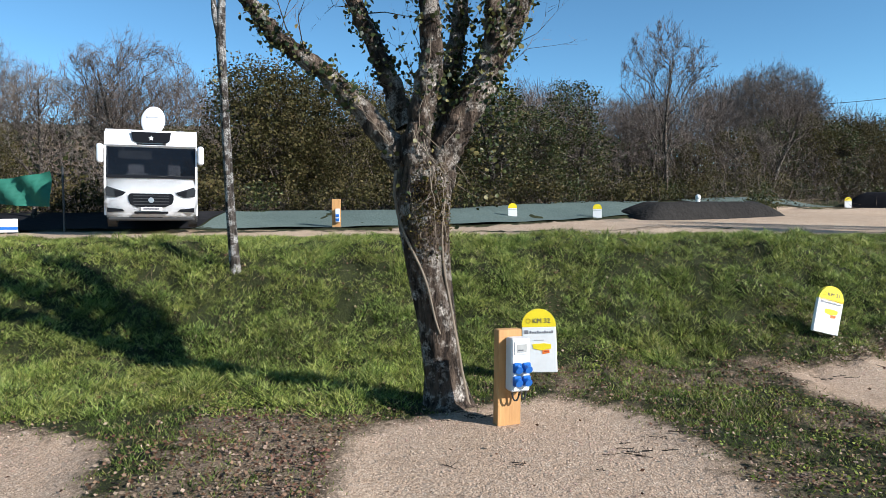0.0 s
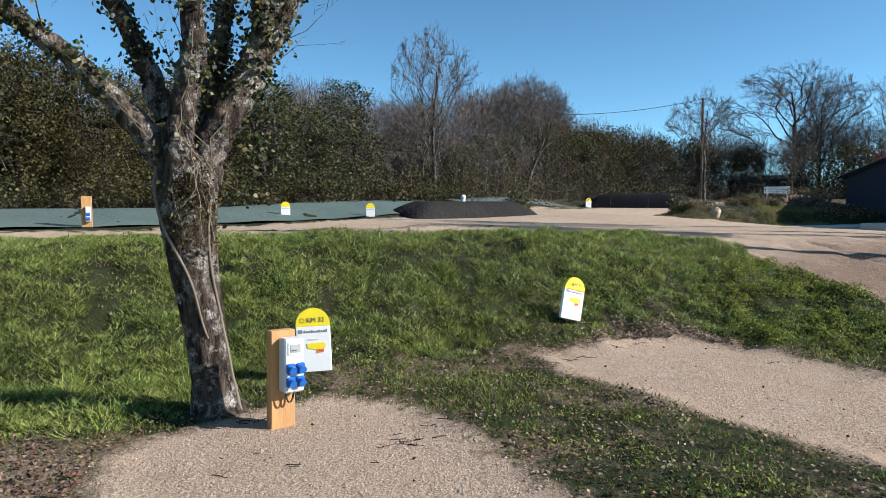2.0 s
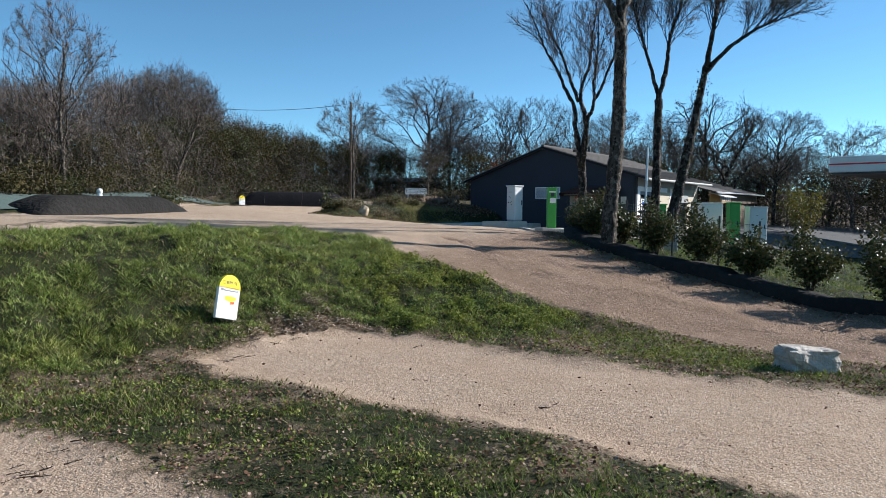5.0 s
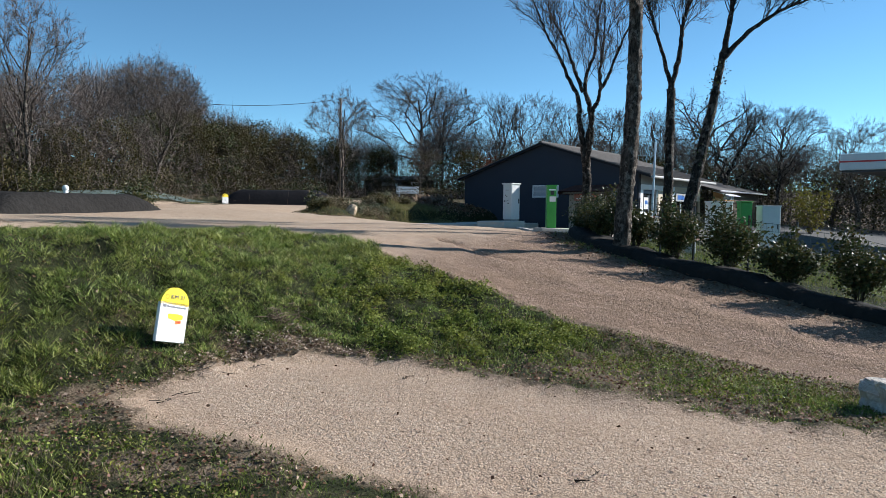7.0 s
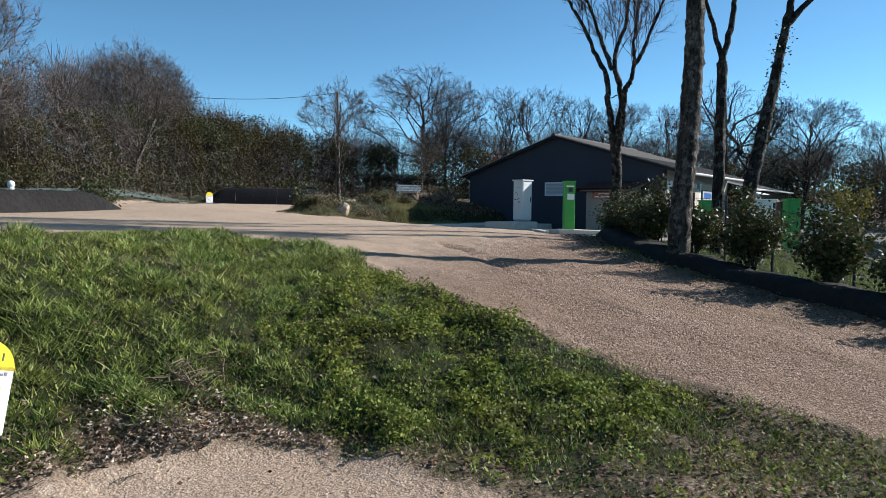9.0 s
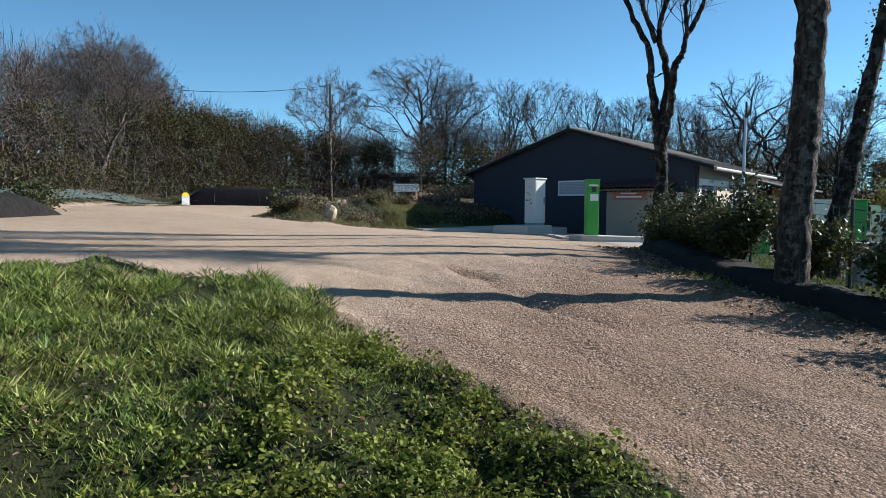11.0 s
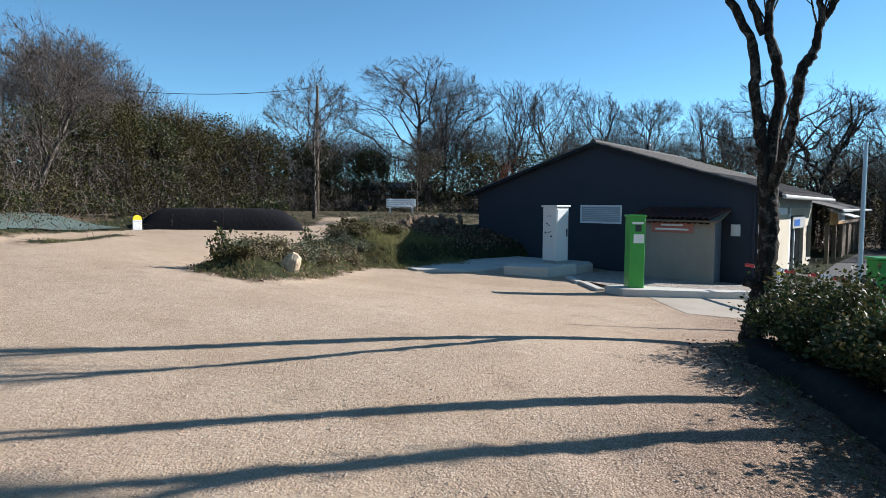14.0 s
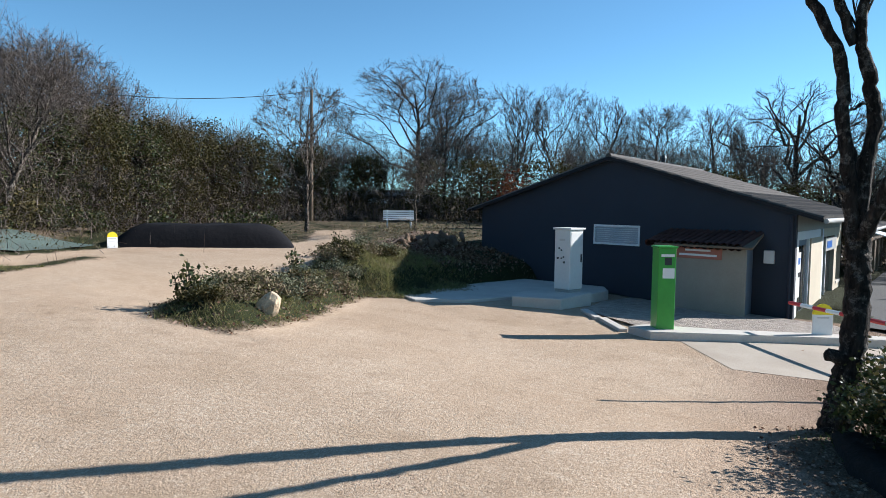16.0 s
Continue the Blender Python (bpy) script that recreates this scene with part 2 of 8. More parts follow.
M["litter"] = islands("dead_leaves", ((0.07, 0.04, 0.024), (0.15, 0.085, 0.046), (0.25, 0.165, 0.10), (0.40, 0.31, 0.225)), 0.85, 0.1, 0.1)
M["pale_litter"] = islands("weathered_dead_leaves", ((0.13, 0.09, 0.055), (0.29, 0.21, 0.135), (0.46, 0.36, 0.25), (0.72, 0.62, 0.50)), 0.85, 0.15, 0.1)
M["stones"] = islands("gravel_stones", ((0.40, 0.278, 0.18), (0.49, 0.352, 0.237), (0.56, 0.418, 0.29), (0.63, 0.505, 0.375)), 0.85, 0, 0.2)
M["boulder"] = plain("limestone", (0.56, 0.44, 0.30), (0.40, 0.29, 0.19), 0.9, grain=14, stain=3, bump=0.7, dist=0.03)
M["boulder_white"] = plain("white_limestone", (0.52, 0.465, 0.40), (0.33, 0.28, 0.225), 0.9, grain=12, stain=3, bump=0.8, dist=0.03)
M["concrete"] = plain("concrete", (0.60, 0.55, 0.485), (0.44, 0.40, 0.35), 0.92, grain=26, stain=1.3, bump=0.3, spec=0.2)
M["dusty_concrete"] = plain("dusty_concrete", (0.46, 0.395, 0.32), (0.34, 0.28, 0.22), 0.95, grain=30, stain=0.9, bump=0.4, spec=0.15)
M["grey_gravel"] = plain("grey_gravel", (0.56, 0.47, 0.39), (0.22, 0.182, 0.15), 0.95, grain=38, stain=5, bump=1.0, dist=0.03)
M["asphalt"] = plain("asphalt", (0.045, 0.043, 0.042), (0.07, 0.066, 0.062), 0.9, grain=60, stain=0.8, bump=0.5)
M["navy_wall"] = plain("dark_blue_render", (0.028, 0.033, 0.046), (0.022, 0.026, 0.037), 0.85, grain=40, stain=0.6, bump=0.25)
M["beige_wall"] = plain("beige_render", (0.55, 0.47, 0.35), (0.45, 0.38, 0.28), 0.9, grain=35, stain=0.9, bump=0.3)
M["grey_render"] = plain("grey_render", (0.36, 0.31, 0.245), (0.26, 0.22, 0.175), 0.9, grain=30, stain=1.1, bump=0.3)
M["roof"] = plain("weathered_roof_tile", (0.085, 0.072, 0.062), (0.04, 0.035, 0.031), 0.9, grain=18, stain=1.2, bump=0.5, dist=0.01, vary=0.18)
M["barge"] = plain("dark_painted_board", (0.03, 0.03, 0.032), (0.02, 0.02, 0.022), 0.8, bump=0.1, spec=0.1)
M["white"] = plain("white_paint", (0.80, 0.80, 0.79), (0.74, 0.74, 0.73), 0.4, grain=20, stain=1.2, bump=0.03)
M["white_sign"] = plain("white_sign_face", (0.80, 0.79, 0.76), (0.72, 0.71, 0.68), 0.5, grain=20, stain=2.5, bump=0.05)
M["yellow"] = plain("yellow_sign_face", (0.86, 0.68, 0.015), (0.78, 0.60, 0.01), 0.5, grain=20, stain=2.5, bump=0.05)
M["orange"] = plain("orange_print", (0.80, 0.22, 0.03), (0.75, 0.16, 0.03), 0.5, bump=0)
M["red"] = plain("red_paint", (0.55, 0.03, 0.03), (0.45, 0.025, 0.025), 0.5, bump=0)
M["ink"] = plain("dark_print", (0.09, 0.09, 0.10), (0.07, 0.07, 0.08), 0.6, bump=0)
M["ink_soft"] = plain("faded_print", (0.55, 0.54, 0.50), (0.48, 0.47, 0.44), 0.6, bump=0)
M["gold"] = plain("ochre_print", (0.50, 0.36, 0.02), (0.45, 0.32, 0.02), 0.6, bump=0)
M["green_box"] = plain("green_enamel", (0.055, 0.33, 0.045), (0.045, 0.27, 0.04), 0.35, grain=12, stain=1.4, bump=0.04)
M["cabinet"] = plain("pale_grey_enamel", (0.66, 0.66, 0.63), (0.58, 0.58, 0.56), 0.45, grain=12, stain=1.2, bump=0.05)
M["steel"] = plain("galvanised_steel", (0.52, 0.53, 0.54), (0.42, 0.43, 0.44), 0.4, 0.8, grain=15, bump=0.05)
M["dark_metal"] = plain("dark_metal", (0.03, 0.03, 0.032), (0.05, 0.05, 0.05), 0.5, 0.3, bump=0.05)
M["wire"] = plain("green_wire", (0.05, 0.085, 0.065), (0.04, 0.065, 0.05), 0.5, 0.2, bump=0)
M["post_wood"] = plain("fresh_larch", (0.52, 0.28, 0.10), (0.36, 0.18, 0.062), 0.7, grain=14, stain=2.5, bump=0.35, stretch=(3, 3, 0.35))
M["old_wood"] = plain("weathered_wood", (0.20, 0.14, 0.09), (0.12, 0.085, 0.055), 0.85, grain=14, stain=2, bump=0.4, stretch=(4, 4, 0.4))
M["amber_wood"] = plain("amber_cladding", (0.50, 0.27, 0.08), (0.38, 0.19, 0.06), 0.7, grain=14, stain=2, bump=0.3, stretch=(1, 1, 4))
M["socket_grey"] = plain("grey_plastic", (0.60, 0.61, 0.60), (0.55, 0.56, 0.55), 0.45, bump=0.03)
M["socket_blue"] = plain("blue_plastic", (0.015, 0.12, 0.42), (0.012, 0.10, 0.36), 0.4, bump=0.03)
M["rubber"] = plain("black_rubber", (0.018, 0.018, 0.018), (0.03, 0.03, 0.03), 0.7, bump=0.1)
M["mh_white"] = plain("motorhome_lacquer", (0.82, 0.82, 0.82), (0.78, 0.78, 0.78), 0.25, grain=8, stain=0.8, bump=0.02)
M["mh_grey"] = plain("charcoal_lacquer", (0.010, 0.0105, 0.012), (0.008, 0.008, 0.010), 0.4, bump=0.0, spec=0.1)
M["net"] = plain("green_netting", (0.012, 0.13, 0.085), (0.008, 0.09, 0.06), 0.8, grain=30, stain=1, bump=0.3)
M["lamp_glass"] = plain("headlight_glass", (0.03, 0.03, 0.033), (0.02, 0.02, 0.022), 0.15, bump=0, spec=0.2)
M["pink_sign"] = plain("brick_red_sign", (0.42, 0.15, 0.10), (0.36, 0.12, 0.08), 0.6, bump=0.05)
M["clay"] = plain("dark_clay_tile", (0.10, 0.035, 0.025), (0.06, 0.024, 0.018), 0.85, grain=14, stain=2, bump=0.3, vary=0.2)
M["slate_door"] = plain("slate_blue_door", (0.13, 0.155, 0.19), (0.10, 0.125, 0.155), 0.55, bump=0.08)
M["grey_sheet"] = plain("grey_panel", (0.33, 0.33, 0.31), (0.27, 0.27, 0.25), 0.6, bump=0.05)
# near black: the dimness of unlit interiors is put into the colour
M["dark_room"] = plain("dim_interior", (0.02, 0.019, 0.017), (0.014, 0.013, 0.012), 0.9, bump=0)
M["soil_bank"] = plain("reddish_earth", (0.21, 0.13, 0.08), (0.10, 0.068, 0.045), 0.95, grain=8, stain=1.2, bump=0.8, dist=0.06)


def glass_material():
    m, t, p = nodes_of("window_glass")
    p.inputs["Base Color"].default_value = (0.12, 0.125, 0.14, 1)
    p.inputs["Roughness"].default_value = 0.04
    p.inputs["Transmission Weight"].default_value = 0.9
    p.inputs["IOR"].default_value = 1.45
    p.inputs["Specular IOR Level"].default_value = 0.1
    return m


M["glass"] = glass_material()
M["screen_glass"] = M["glass"].copy()
M["screen_glass"].name = "tinted_windscreen"
M["screen_glass"].node_tree.nodes["Principled BSDF"].inputs["Base Color"].default_value = (0.035, 0.037, 0.042, 1)


# ---------------------------------------------------------------- mesh helpers
def empty(name, m=None):
    ob = new(name)
    ob.empty_display_size = 0.2
    if m is not None:
        ob.matrix_world = m
    return ob


def part(name, bm, material, parent=None, label="", smooth=False):
    me = bpy.data.meshes.new(name)
    bm.normal_update()
    bm.to_mesh(me)
    bm.free()
    me.materials.append(M[material])
    if smooth:
        me.polygons.foreach_set("use_smooth", [True] * len(me.polygons))
    ob = new(name, me)
    ob.parent = parent
    if label:
        ob["label"] = label
    return ob


def again(name, src, parent, m):
    """A further piece on the mesh of src."""
    ob = new(name, src.data)
    ob.parent = parent
    ob.matrix_basis = m
    return ob


def from_arrays(name, v, faces, material, parent=None, smooth=False):
    """One mesh from numpy arrays; faces (n, k) or a list of such arrays."""
    me = bpy.data.meshes.new(name)
    faces = faces if isinstance(faces, list) else [faces]
    faces = [np.asarray(f, np.int32) for f in faces if len(f)]
    v = np.asarray(v, np.float32)
    me.vertices.add(len(v))
    me.vertices.foreach_set("co", v.ravel())
    loops = np.concatenate([f.ravel() for f in faces])
    sizes = np.concatenate([np.full(len(f), f.shape[1], np.int32) for f in faces])
    me.loops.add(len(loops))
    me.loops.foreach_set("vertex_index", loops)
    me.polygons.add(len(sizes))
    me.polygons.foreach_set("loop_start", np.concatenate([[0], np.cumsum(sizes)[:-1]]).astype(np.int32))
    me.polygons.foreach_set("loop_total", sizes)
    if smooth:
        me.polygons.foreach_set("use_smooth", np.ones(len(sizes), bool))
    me.update(calc_edges=True)
    me.materials.append(M[material])
    ob = new(name, me)
    ob.parent = parent
    return ob


def box(bm, x0, y0, z0, x1, y1, z1, bevel=0.0, seg=1):
    r = bmesh.ops.create_cube(bm, size=1, matrix=Matrix.Translation(((x0 + x1) / 2, (y0 + y1) / 2, (z0 + z1) / 2)) @ Matrix.Diagonal((x1 - x0, y1 - y0, z1 - z0, 1)))
    if bevel:
        es = {e for v in r["verts"] for e in v.link_edges}
        bmesh.ops.bevel(bm, geom=list(es), offset=bevel, segments=seg, affect="EDGES", profile=0.5)
    return bm


def bx(*a, bevel=0.0, seg=1):
    return box(bmesh.new(), *a, bevel=bevel, seg=seg)


def prism(outline, depth, axis="y", start=0.0, bevel=0.0):
    """A flat outline (u, z) given thickness along y (or (x, y) along z)."""
    bm = bmesh.new()
    if axis == "y":
        vs = [bm.verts.new((u, start, w)) for u, w in outline]
        d = (0, depth, 0)
    elif axis == "x":
        vs = [bm.verts.new((start, u, w)) for u, w in outline]
        d = (depth, 0, 0)
    else:
        vs = [bm.verts.new((u, w, start)) for u, w in outline]
        d = (0, 0, depth)
    f = bm.faces.new(vs)
    r = bmesh.ops.extrude_face_region(bm, geom=[f])
    bmesh.ops.translate(bm, vec=d, verts=[e for e in r["geom"] if isinstance(e, bmesh.types.BMVert)])
    bmesh.ops.recalc_face_normals(bm, faces=bm.faces)
    if bevel:
        bmesh.ops.bevel(bm, geom=list(bm.edges), offset=bevel, segments=1, affect="EDGES")
    return bm


def cyl(bm, p, q, r0, r1=None, n=10, caps=True):
    p, q = Vector(p), Vector(q)
    d = q - p
    rot = d.to_track_quat("Z", "Y").to_matrix().to_4x4()
    bmesh.ops.create_cone(bm, cap_ends=caps, segments=n, radius1=r0, radius2=r0 if r1 is None else r1, depth=d.length, matrix=Matrix.Translation((p + q) / 2) @ rot)
    return bm


class Tubes:
    """Gathers tapered tubes into arrays."""

    def __init__(self):
        self.v, self.f, self.n = [], [], 0

    def add(self, pts, radii, sides=5, rough=0.0, rng=None):
        pts = np.asarray(pts, float)
        k = len(pts)
        tan = np.gradient(pts, axis=0)
        tan /= np.linalg.norm(tan, axis=1)[:, None] + 1e-9
        ref = np.array([0.0, 0.0, 1.0]) if abs(tan[0][2]) < 0.8 else np.array([1.0, 0.0, 0.0])
        a = np.cross(tan, ref)
        a /= np.linalg.norm(a, axis=1)[:, None] + 1e-9
        b = np.cross(tan, a)
        ang = np.arange(sides) * 2 * np.pi / sides
        r = np.asarray(radii, float)[:, None] * np.ones((1, sides))
        if rough:
            r = r * (1 + rough * (rng.random((k, sides)) - 0.5) * 2)
        ring = pts[:, None, :] + r[:, :, None] * (np.cos(ang)[None, :, None] * a[:, None, :] + np.sin(ang)[None, :, None] * b[:, None, :])
        i = np.arange(k - 1)[:, None] * sides
        j = np.arange(sides)[None, :]
        j2 = (j + 1) % sides
        q = np.stack([i + j, i + j2, i + sides + j2, i + sides + j], -1).reshape(-1, 4) + self.n
        self.v.append(ring.reshape(-1, 3))
        self.f.append(q)
        self.n += k * sides

    def made(self, name, material, parent=None, smooth=True):
        return from_arrays(name, np.concatenate(self.v), np.concatenate(self.f), material, parent, smooth)


def broad_leaves(name, pts, size, material, parent, rng):
    """Rounded, slightly cupped leaves of four triangles each."""
    n = len(pts)
    d = rng.normal(size=(n, 3)) + [0, 0, -0.5]
    d /= np.linalg.norm(d, axis=1)[:, None] + 1e-9
    s = rng.normal(size=(n, 3))
    s -= (s * d).sum(1)[:, None] * d
    s /= np.linalg.norm(s, axis=1)[:, None] + 1e-9
    nn = np.cross(d, s)
    L = (size * (0.5 + 0.9 * rng.random(n)))[:, None]
    rim = [(0.0, 0.0, 0.0), (0.3, 0.45, 0.1), (0.7, 0.36, 0.06), (1.0, 0.0, -0.12), (0.7, -0.36, 0.06), (0.3, -0.45, 0.1)]
    v = np.stack([pts + L * (a * d + b * s + c * nn) for a, b, c in rim], 1).reshape(-1, 3)
    i = np.arange(n)[:, None] * 6
    f = np.concatenate([i + t for t in ([0, 1, 5], [1, 2, 5], [2, 4, 5], [2, 3, 4])], 1).reshape(-1, 3)
    return from_arrays(name, v, f, material, parent)


def leaf_cloud(name, pts, size, material, parent, rng, long=1.6, curl=0.25, flat=1.0):
    """Small folded leaves (two triangles each) at the points."""
    n = len(pts)
    d = rng.normal(size=(n, 3))
    d[:, 2] *= 0.7 * flat
    d /= np.linalg.norm(d, axis=1)[:, None] + 1e-9
    s = rng.normal(size=(n, 3)) * [1, 1, flat]
    s -= (s * d).sum(1)[:, None] * d
    s /= np.linalg.norm(s, axis=1)[:, None] + 1e-9
    nn = np.cross(d, s)
    L = (size * (0.6 + 0.8 * rng.random(n)))[:, None]
    w = L / long
    v = np.stack([pts, pts + d * L * 0.5 + s * w * 0.5 + nn * L * curl * 0.3, pts + d * L, pts + d * L * 0.5 - s * w * 0.5 + nn * L * curl * 0.3], 1)
    i = np.arange(n)[:, None] * 4
    f = np.concatenate([i + [0, 1, 2], i + [0, 2, 3]], 1).reshape(-1, 3)
    return from_arrays(name, v.reshape(-1, 3), f, material, parent)


# ---------------------------------------------------------------- the lie of the land
def sst(a, b, x):
    u = np.clip((x - a) / (b - a), 0, 1)
    return u * u * (3 - 2 * u)


def far_edge(x):
    """The far rim of the upper gravel, as y over x."""
    return 20.0 + 4.0 * sst(-3, 7, x) + 8.0 * sst(6, 15, x) + 9.0 * sst(14, 23, x)


WOOD_EDGE = [(-42, 26), (-28, 32), (-14, 33.5), (2, 35), (13, 36.5), (20, 45), (26, 50), (33, 53.5), (41, 54), (48, 50), (54, 43), (57, 33), (58, 20), (58, 4)]
WOOD = WOOD_EDGE + [(300, 4), (300, 400), (-300, 400), (-300, 26)]


def land(x, y):
    """Height of the bare ground without its small bumps."""
    x, y = np.asarray(x, float), np.asarray(y, float)
    k = sst(5.5, 12.5, x)
    foot, top = 8.3 - 4.3 * k, 11.9 + 3.6 * k
    u = np.clip((y - foot) / (top - foot), 0, 1)
    z = 1.4 * ((1 - k) * u * u * (3 - 2 * u) + k * (1 - (1 - u) ** 1.25))
    z = z + 0.02 * k * (x - 12) * (1 - sst(16, 22, x))
    z = z + 0.02 * np.clip(y - 15, 0, 30) * sst(-2, 6, x)
    z = z - 0.68 * sst(14.5, 27, x) * (1 - sst(27, 34, y)) - 0.2 * sst(28, 33, x) * (1 - sst(27, 32, y))
    z = z + 0.5 * sst(28, 40, x) * sst(28, 38, y) - 0.17 * np.exp(-((x - 15.0) ** 2 + (y - 17.8) ** 2) / 22.0)
    e = far_edge(x)
    z = z + 0.5 * sst(0, 4.5, y - e) * (1 - sst(24, 27, x))
    z = z + 0.42 * sst(0.0, 1.3, poly_depth(x, y, ISLAND)) * (1 - sst(26, 30, x))
    z = z + 0.6 * sst(0.0, 0.75, y - 27.95 - 0.25 * np.sin(0.9 * x)) * sst(25.4, 26.8, x) * (1 - sst(30.0, 33.0, y)) * (1 - sst(36, 40, x))
    deep = poly_depth(x, y, WOOD)
    z = z + 3.2 * sst(2, 26, deep) * (1 - 0.8 * sst(42, 56, x)) + 5.0 * sst(5, 38, deep) * (1 - sst(16, 32, x)) + 2.0 * sst(62, 140, np.hypot(x, y))
    return z


def ripple(x, y):
    """Small unevenness."""
    r = 0.025 * np.sin(1.3 * x + 0.7 * y) * np.sin(0.9 * y - 0.6 * x + 1.0) + 0.015 * np.sin(3.1 * x - 1.9 * y) + 0.012 * np.sin(4.7 * y + 2.2 * x + 0.4)
    return r


def hummocks(x, y):
    """Hummocky turf of the bank."""
    h = 0.04 * np.sin(7.3 * x + 3.1 * np.sin(2.3 * y)) * np.sin(6.4 * y + 2.7 * np.sin(1.9 * x)) + 0.05 * np.sin(2.9 * x + 2.1 * np.sin(1.3 * y)) * np.sin(3.3 * y + 1.7 * np.sin(1.1 * x)) + 0.022 * np.sin(15.1 * x + 2.3 * np.sin(5.3 * y)) * np.sin(13.3 * y + 2.6 * np.sin(4.7 * x))
    return h * sst(6.8, 8.8, y) * (1 - sst(13.2, 14.4, y)) * (1 - sst(12, 15, np.abs(x)))


def height(x, y):
    return float(land(x, y) + ripple(x, y) * float(1 - sst(0, 0.4, inside_gravel(np.array([x]), np.array([y])))[0]))


def poly_depth(x, y, pts):
    """Metres inside (positive) or outside (negative) of a polygon."""
    x, y = np.asarray(x, float), np.asarray(y, float)
    best = np.full(x.shape, 1e9)
    ins = np.zeros(x.shape, bool)
    n = len(pts)
    for i in range(n):
        (ax, ay), (cx, cy) = pts[i], pts[(i + 1) % n]
        dx, dy = cx - ax, cy - ay
        s = np.clip(((x - ax) * dx + (y - ay) * dy) / (dx * dx + dy * dy), 0, 1)
        best = np.minimum(best, np.hypot(x - ax - s * dx, y - ay - s * dy))
        hit = (ay > y) != (cy > y)
        with np.errstate(divide="ignore", invalid="ignore"):
            ins ^= hit & (x < dx * (y - ay) / (dy if dy else 1e-9) + ax)
    return np.where(ins, best, -best)


PAD_POST = [(-0.66, -4.01), (-0.77, 4.77), (-0.85, 5.7), (-0.56, 6.43), (0.58, 7.0), (1.2, 7.15), (1.72, 6.79), (1.99, 6.01), (2.08, 4.77), (2.23, 4.05), (2.44, -4.01)]
PAD_LEFT = [(-2.42, -4.01), (-2.67, 4.88), (-2.99, 5.86), (-4.02, 6.27), (-6.56, 6.53), (-6.76, -4.01)]
PAD_RIGHT = [(4.0, 7.5), (4.05, 8.3), (4.8, 8.65), (5.9, 8.7), (6.6, 8.5), (6.95, 8.15), (7.12, 7.6), (7.28, 6.5), (7.45, 5.5), (7.75, 4.2), (8.05, 2.9), (8.6, 1.2), (9.0, -4), (5.2, -4), (5.0, 2.2), (4.66, 4.5), (4.28, 6.2)]
YARD = [(10.1, -4), (10.1, 3.6), (10.35, 5.4), (10.1, 7), (10.05, 8.8), (10.3, 11), (10.35, 12.3), (9.8, 13.3), (8, 14.1), (4, 14.6), (-8, 14.8), (-30, 15.2), (-30, 19.5), (-3, 20), (3, 22.4), (8, 25.5), (14, 32), (19, 37.5), (24, 40.5), (31, 38.5), (35, 43), (36.5, 42), (32, 36), (31, 34), (28, 32.6), (23, 29.3), (18.6, 26.6), (17.8, 24.8), (18.4, 23.1), (19.7, 23.6), (25.3, 27.7), (26.4, 27.0), (30.5, 26.8), (33.8, 26.8), (33.6, 17.5), (35, 12), (31, 11), (27, 15.5), (23, 14), (21.2, 14.9), (20.3, 14.6), (18.4, 13.4), (16.5, 11.95), (15.2, 10.9), (14.55, 9.25), (13.85, 7.35), (13.7, 4), (13.4, -4)]


ISLAND = [(28, 32.6), (23, 29.3), (18.6, 26.6), (17.8, 24.8), (18.4, 23.1), (19.7, 23.6), (25.4, 27.8), (29.5, 30)]
STRIPS = [[(0.2, 17.0), (7.6, 17.5), (7.7, 18.2), (0.2, 17.7)], [(-7, 18.6), (-1.0, 19.0), (-1.2, 19.9), (-7, 19.7)], [(17.2, 32.2), (21.5, 36.0), (21.0, 36.6), (16.4, 33.2)]]


def inside_gravel(x, y):
    d = poly_depth(x, y, YARD)
    for p in (PAD_POST, PAD_LEFT, PAD_RIGHT):
        d = np.maximum(d, poly_depth(x, y, p))
    for p in STRIPS:
        d = np.minimum(d, 0.1 - poly_depth(x, y, p))
    return d


def litter_zone(x, y):
    """The band of dead leaves and twigs along the foot of the bank."""
    upper = 9.2 - 0.2 * (x - 5.3) + 0.16 * np.sin(3.3 * x) + 0.14 * np.sin(9.1 * x + 4 * y) - 1.1 * sst(6.7, 7.4, x) - 1.0 * (1 - sst(4.4, 5.3, x))
    return sst(3.9, 5.0, x) * (1 - sst(7.1, 7.6, x)) * sst(7.9, 8.4, y) * (1 - sst(-0.55, 0.35, y - upper))


def weed_zone(x, y):
    """The leafy part of the slope beside the ramp."""
    return sst(-0.9, 0.8, (x - 7.3) - 0.9 * (y - 8.6) + 0.3 * np.sin(2.1 * y)) * (1 - sst(9.7, 10.4, x)) * sst(7.0, 7.3, x) * sst(5.6, 6.4, y) * (1 - sst(10.6, 11.4, y))


